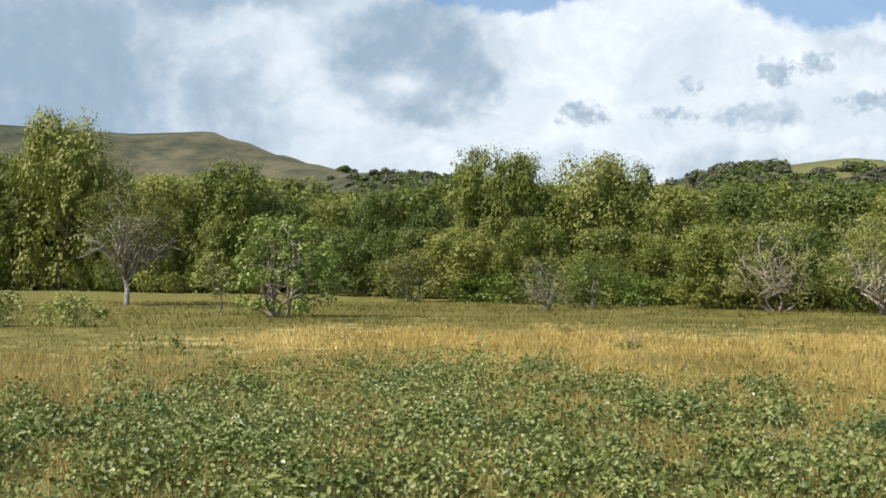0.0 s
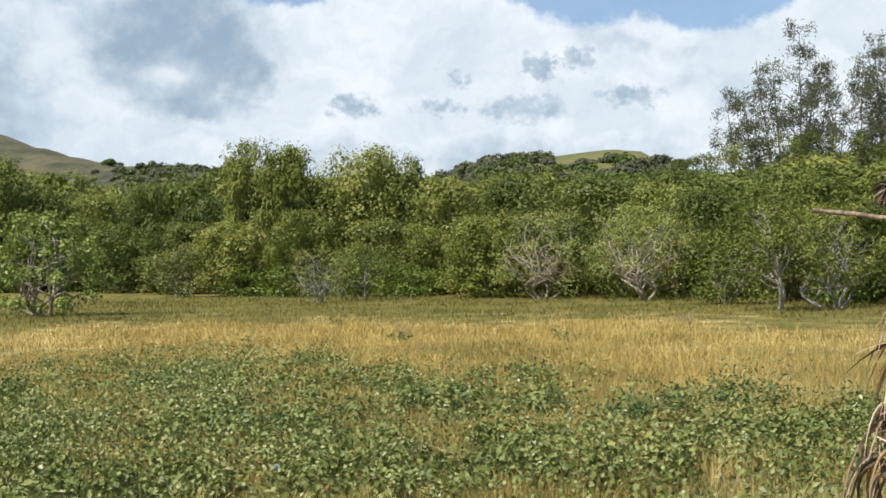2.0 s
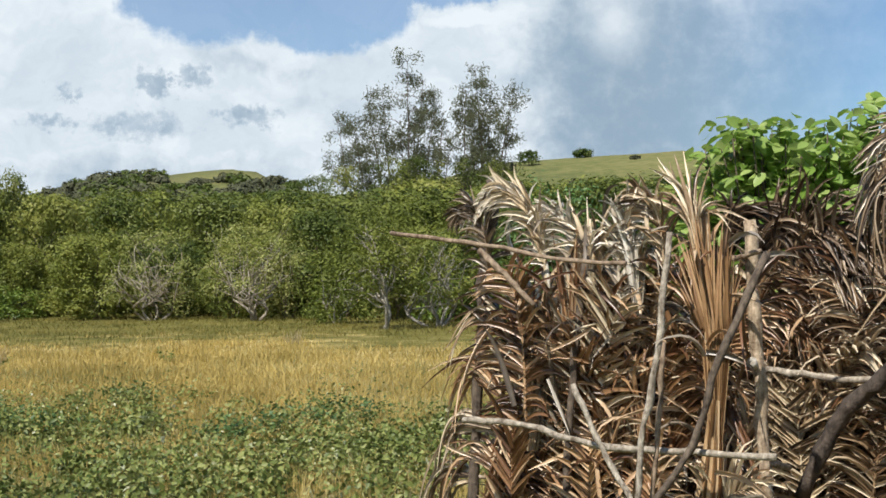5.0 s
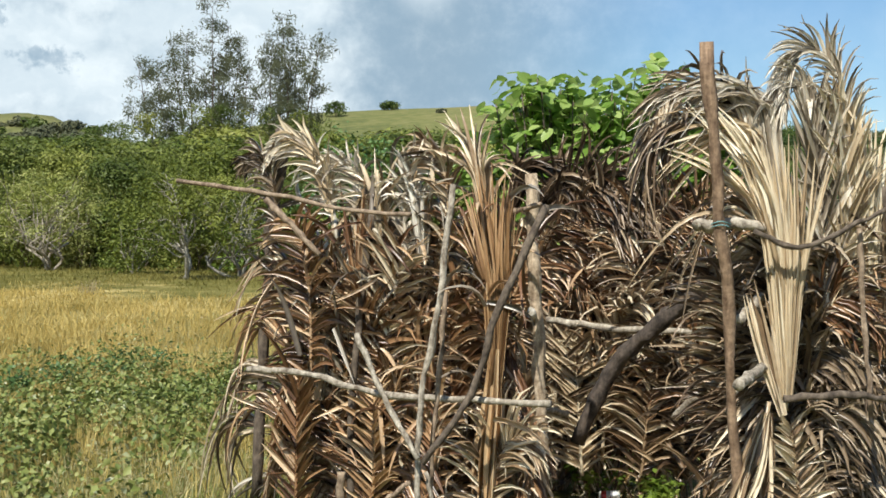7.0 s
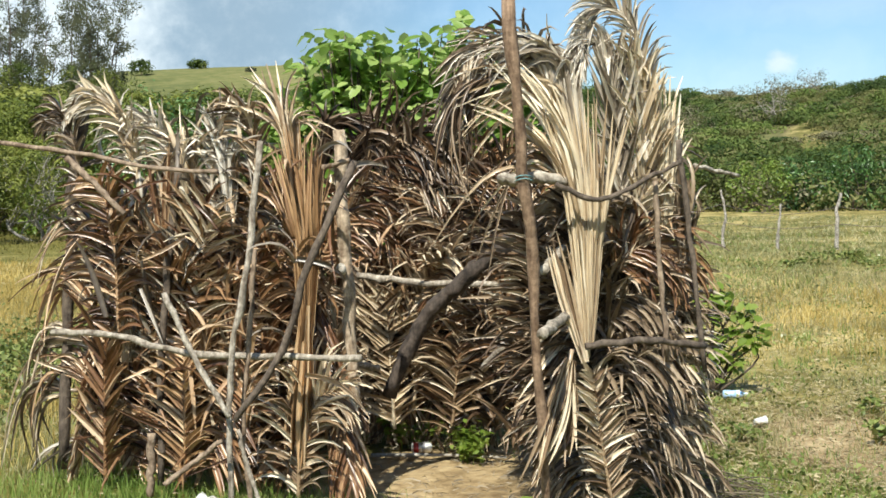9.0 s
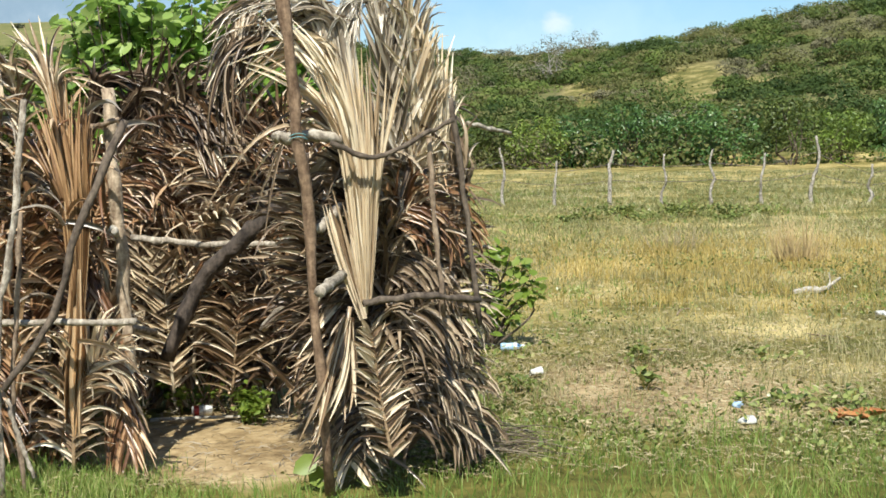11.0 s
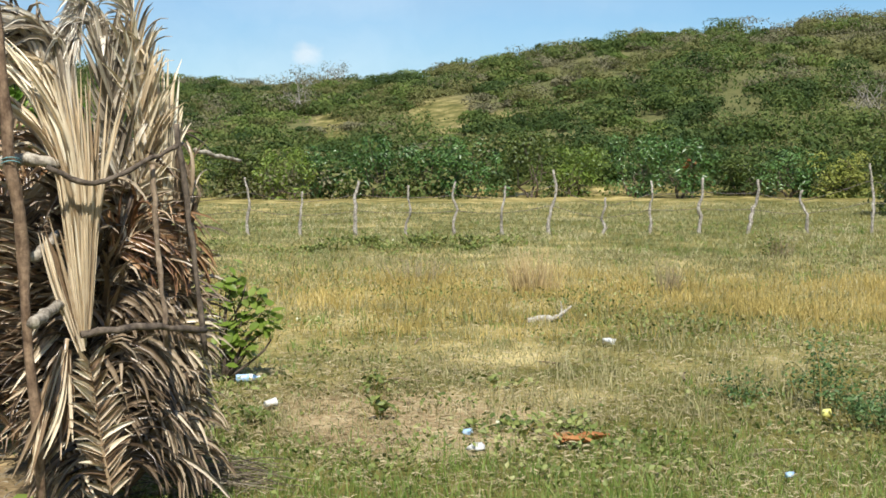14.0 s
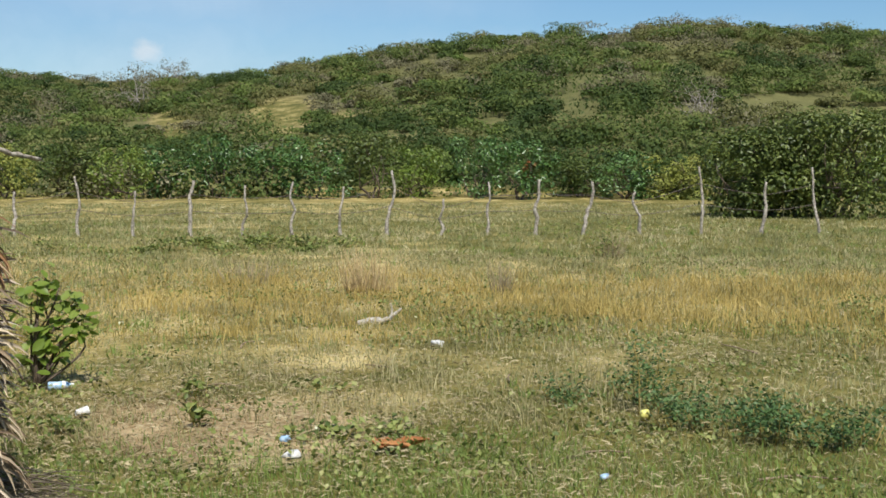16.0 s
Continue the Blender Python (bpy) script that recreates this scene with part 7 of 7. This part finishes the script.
drift = Pile()
drift.add(*tube(spline([(-0.3, 0.0, 0.03), (-0.1, 0.03, 0.07), (0.12, 0.0, 0.09), (0.25, 0.02, 0.17), (0.36, 0.05, 0.26)], 14), np.r_[np.linspace(0.05, 0.055, 5), np.linspace(0.05, 0.014, 9)], 8, 0.008))
drift.add(*tube(spline([(0.2, 0.0, 0.12), (0.22, 0.04, 0.22), (0.2, 0.06, 0.33)], 5), np.linspace(0.02, 0.006, 5), 6, 0.003))
ob = new("driftwood", drift.mesh("driftwood", bleached_wood))
ob.matrix_world = pose(12.8, 4.68, 0.0, 0, 0, -68) @ Matrix.Scale(0.68, 4)
tagged(ob, "bleached crooked branch lying on the grass", "driftwood")


def crumpled(seed, size, flat_by=0.5):
    """A crushed scrap: a small closed lump with sharp dents."""
    r = np.random.default_rng(seed)
    bm = bmesh.new()
    bmesh.ops.create_icosphere(bm, subdivisions=2, radius=size)
    v = np.array([tuple(q.co) for q in bm.verts])
    f = np.array([[q.index for q in p.verts] for p in bm.faces])
    bm.free()
    v = v * (1 + r.normal(0, 0.3, (len(v), 1))) * [1.0, 0.75, flat_by]
    v[:, 2] -= v[:, 2].min()
    return v, [f]


for name, label, at, seed, size, mat in (
        ("paper_scrap", "crumpled white paper scrap on the grass", (6.78, 2.68, 0.02), 801, 0.045, white_litter),
        ("wrapper", "crumpled pale blue wrapper on the grass", (7.2, 2.93, 0.03), 802, 0.04, blue_litter),
        ("wrapper", "crumpled blue wrapper in the grass", (6.95, 1.03, 0.03), 803, 0.035, blue_litter),
        ("paper_scrap", "small white paper scrap on the grass", (11.34, 3.5, 0.02), 804, 0.055, white_litter),
        ("wrapper", "blue and white wrapper among the creeping plants", (0.5, 9.47, 0.16), 805, 0.05, blue_litter),
        ("paper_scrap", "white scrap among the creeping plants", (-1.9, 12.2, 0.2), 806, 0.05, white_litter),
        ("plastic_bag", "crumpled white plastic bag in the grass", (3.8, 5.26, 0.02), 808, 0.065, white_litter),
        ("fruit", "fallen yellow fruit in the grass", (8.58, 1.14, 0.02), 807, 0.04, yellow_fruit)):
    v, f = crumpled(seed, size, 0.85 if name == "fruit" else 0.5)
    lump(name, label, at, v, f, mat, "litter" if name != "fruit" else "fruit", seed * 37)


def lathe(profile, sides=16):
    """A turned body lying along x, from pairs of place and radius."""
    pts = np.array([(x, 0.0, 0.0) for x, _ in profile])
    return tube(pts, [q for _, q in profile], sides)


cup = thing("paper_cup", (7.6, 4.57, 0.035), "white paper cup lying on its side", "cup")
cup.rotation_euler = (0, radians(-8), radians(-35))
cup.scale = (0.8, 0.8, 0.8)
v, q, c = lathe([(-0.05, 0.026), (-0.048, 0.028), (0.045, 0.037), (0.047, 0.04), (0.05, 0.04), (0.05, 0.036), (-0.03, 0.026)])
part("wall", mesh_of("cup_wall", v, [q], white_litter), cup)
v, q, c = lathe([(-0.05, 0.001), (-0.047, 0.026), (-0.045, 0.026), (-0.044, 0.001)])
part("base", mesh_of("cup_base", v, [q], white_litter), cup)
bottle = thing("plastic_bottle", (8.4, 5.32, 0.035), "small blue plastic bottle with a white cap", "bottle")
bottle.rotation_euler = (0, 0, radians(-52))
v, q, c = lathe([(-0.08, 0.005), (-0.08, 0.028), (-0.07, 0.032), (-0.02, 0.03), (0.03, 0.032), (0.055, 0.024), (0.07, 0.013), (0.085, 0.013)])
part("body", mesh_of("bottle_body", v, [q, c], blue_litter), bottle)
v, q, c = lathe([(0.018, 0.0325), (0.02, 0.0335), (0.038, 0.0325), (0.042, 0.031)])
part("label", mesh_of("bottle_label", v, [q], white_litter), bottle, "white paper label")
v, q, c = lathe([(0.08, 0.016), (0.083, 0.0165), (0.1, 0.0165), (0.102, 0.014)])
part("cap", mesh_of("bottle_cap", v, [q, c], white_litter), bottle, "white screw cap")
can = thing("drink_can", (5.5, 5.55, 0.036), "red and white drink can lying on the soil", "can")
can.rotation_euler = (0, 0, radians(-38))
v, q, c = lathe([(-0.06, 0.022), (-0.058, 0.026), (-0.052, 0.031), (0.05, 0.031), (0.058, 0.026), (0.06, 0.022)], 18)
part("body", mesh_of("can_body", v, [q, c], white_litter), can)
v, q, c = lathe([(-0.05, 0.0315), (-0.02, 0.0315)], 18)
part("band", mesh_of("can_band", v, [q], red_paint), can, "red printed band")
v, q, c = lathe([(0.0, 0.0315), (0.018, 0.0315)], 18)
part("band", mesh_of("can_band_grey", v, [q], grey_paint), can, "grey printed band")

# a curled dead leaf as long as a forearm
u, w = np.meshgrid(np.linspace(-1, 1, 13), np.linspace(-1, 1, 9), indexing="ij")


def dead_leaf(at, turn, size, seed):
    r = np.random.default_rng(seed)
    half = (1 - np.abs(u) ** 2.2) * 0.42
    x, y = u * size, w * half * size
    z = 0.03 + 0.32 * size * (np.abs(w) ** 1.6) * half * 2 + 0.12 * size * u ** 2 + r.normal(0, 0.012, u.shape) * size * 2
    verts = np.stack([x, y, z], -1).reshape(-1, 3)
    a, b = np.meshgrid(np.arange(12), np.arange(8), indexing="ij")
    faces = np.stack([a * 9 + b, (a + 1) * 9 + b, (a + 1) * 9 + b + 1, a * 9 + b + 1], -1).reshape(-1, 4)
    ob = lump("dead_leaf", "large curled orange-brown dead leaf on the grass", at, verts, [faces], rust_leaf, "leaf", turn)
    thick = ob.modifiers.new("thick", "SOLIDIFY")
    thick.thickness = 0.004
    return ob


dead_leaf((7.26, 2.36, 0.01), 20, 0.13, 1)
dead_leaf((7.36, 2.22, 0.01), -35, 0.12, 2)
dead_leaf((7.2, 2.26, 0.02), 95, 0.09, 3)
# fallen sticks in the pasture
for i, (x, y, turn, long) in enumerate(((9.9, 2.4, 20, 0.5), (8.9, 4.3, -60, 0.35), (11.0, 5.2, 10, 0.4), (7.6, 1.2, -50, 0.4), (10.2, 3.6, 75, 0.3), (7.3, 0.1, -70, 0.5), (12.2, 1.0, 40, 0.6))):
    v, q, c = tube(spline([(-long / 2, 0, 0.012), (0, 0.03, 0.03), (long / 2, -0.01, 0.015)], 7), np.linspace(0.009, 0.004, 7), 6, 0.003)
    lump("fallen_stick", "thin grey stick lying in the grass", (x, y, 0), v, [q, c], weathered_wood, "stick", turn)
v, q, c = tube(spline([(5.2, 5.66, 0.02), (5.45, 5.34, 0.03), (5.68, 5.02, 0.025)], 8), np.linspace(0.011, 0.008, 8), 7, 0.001)
tagged(new("cane", mesh_of("cane", v, [q, c], bleached_wood)), "thin pale cane lying on the shelter's floor", "stick")
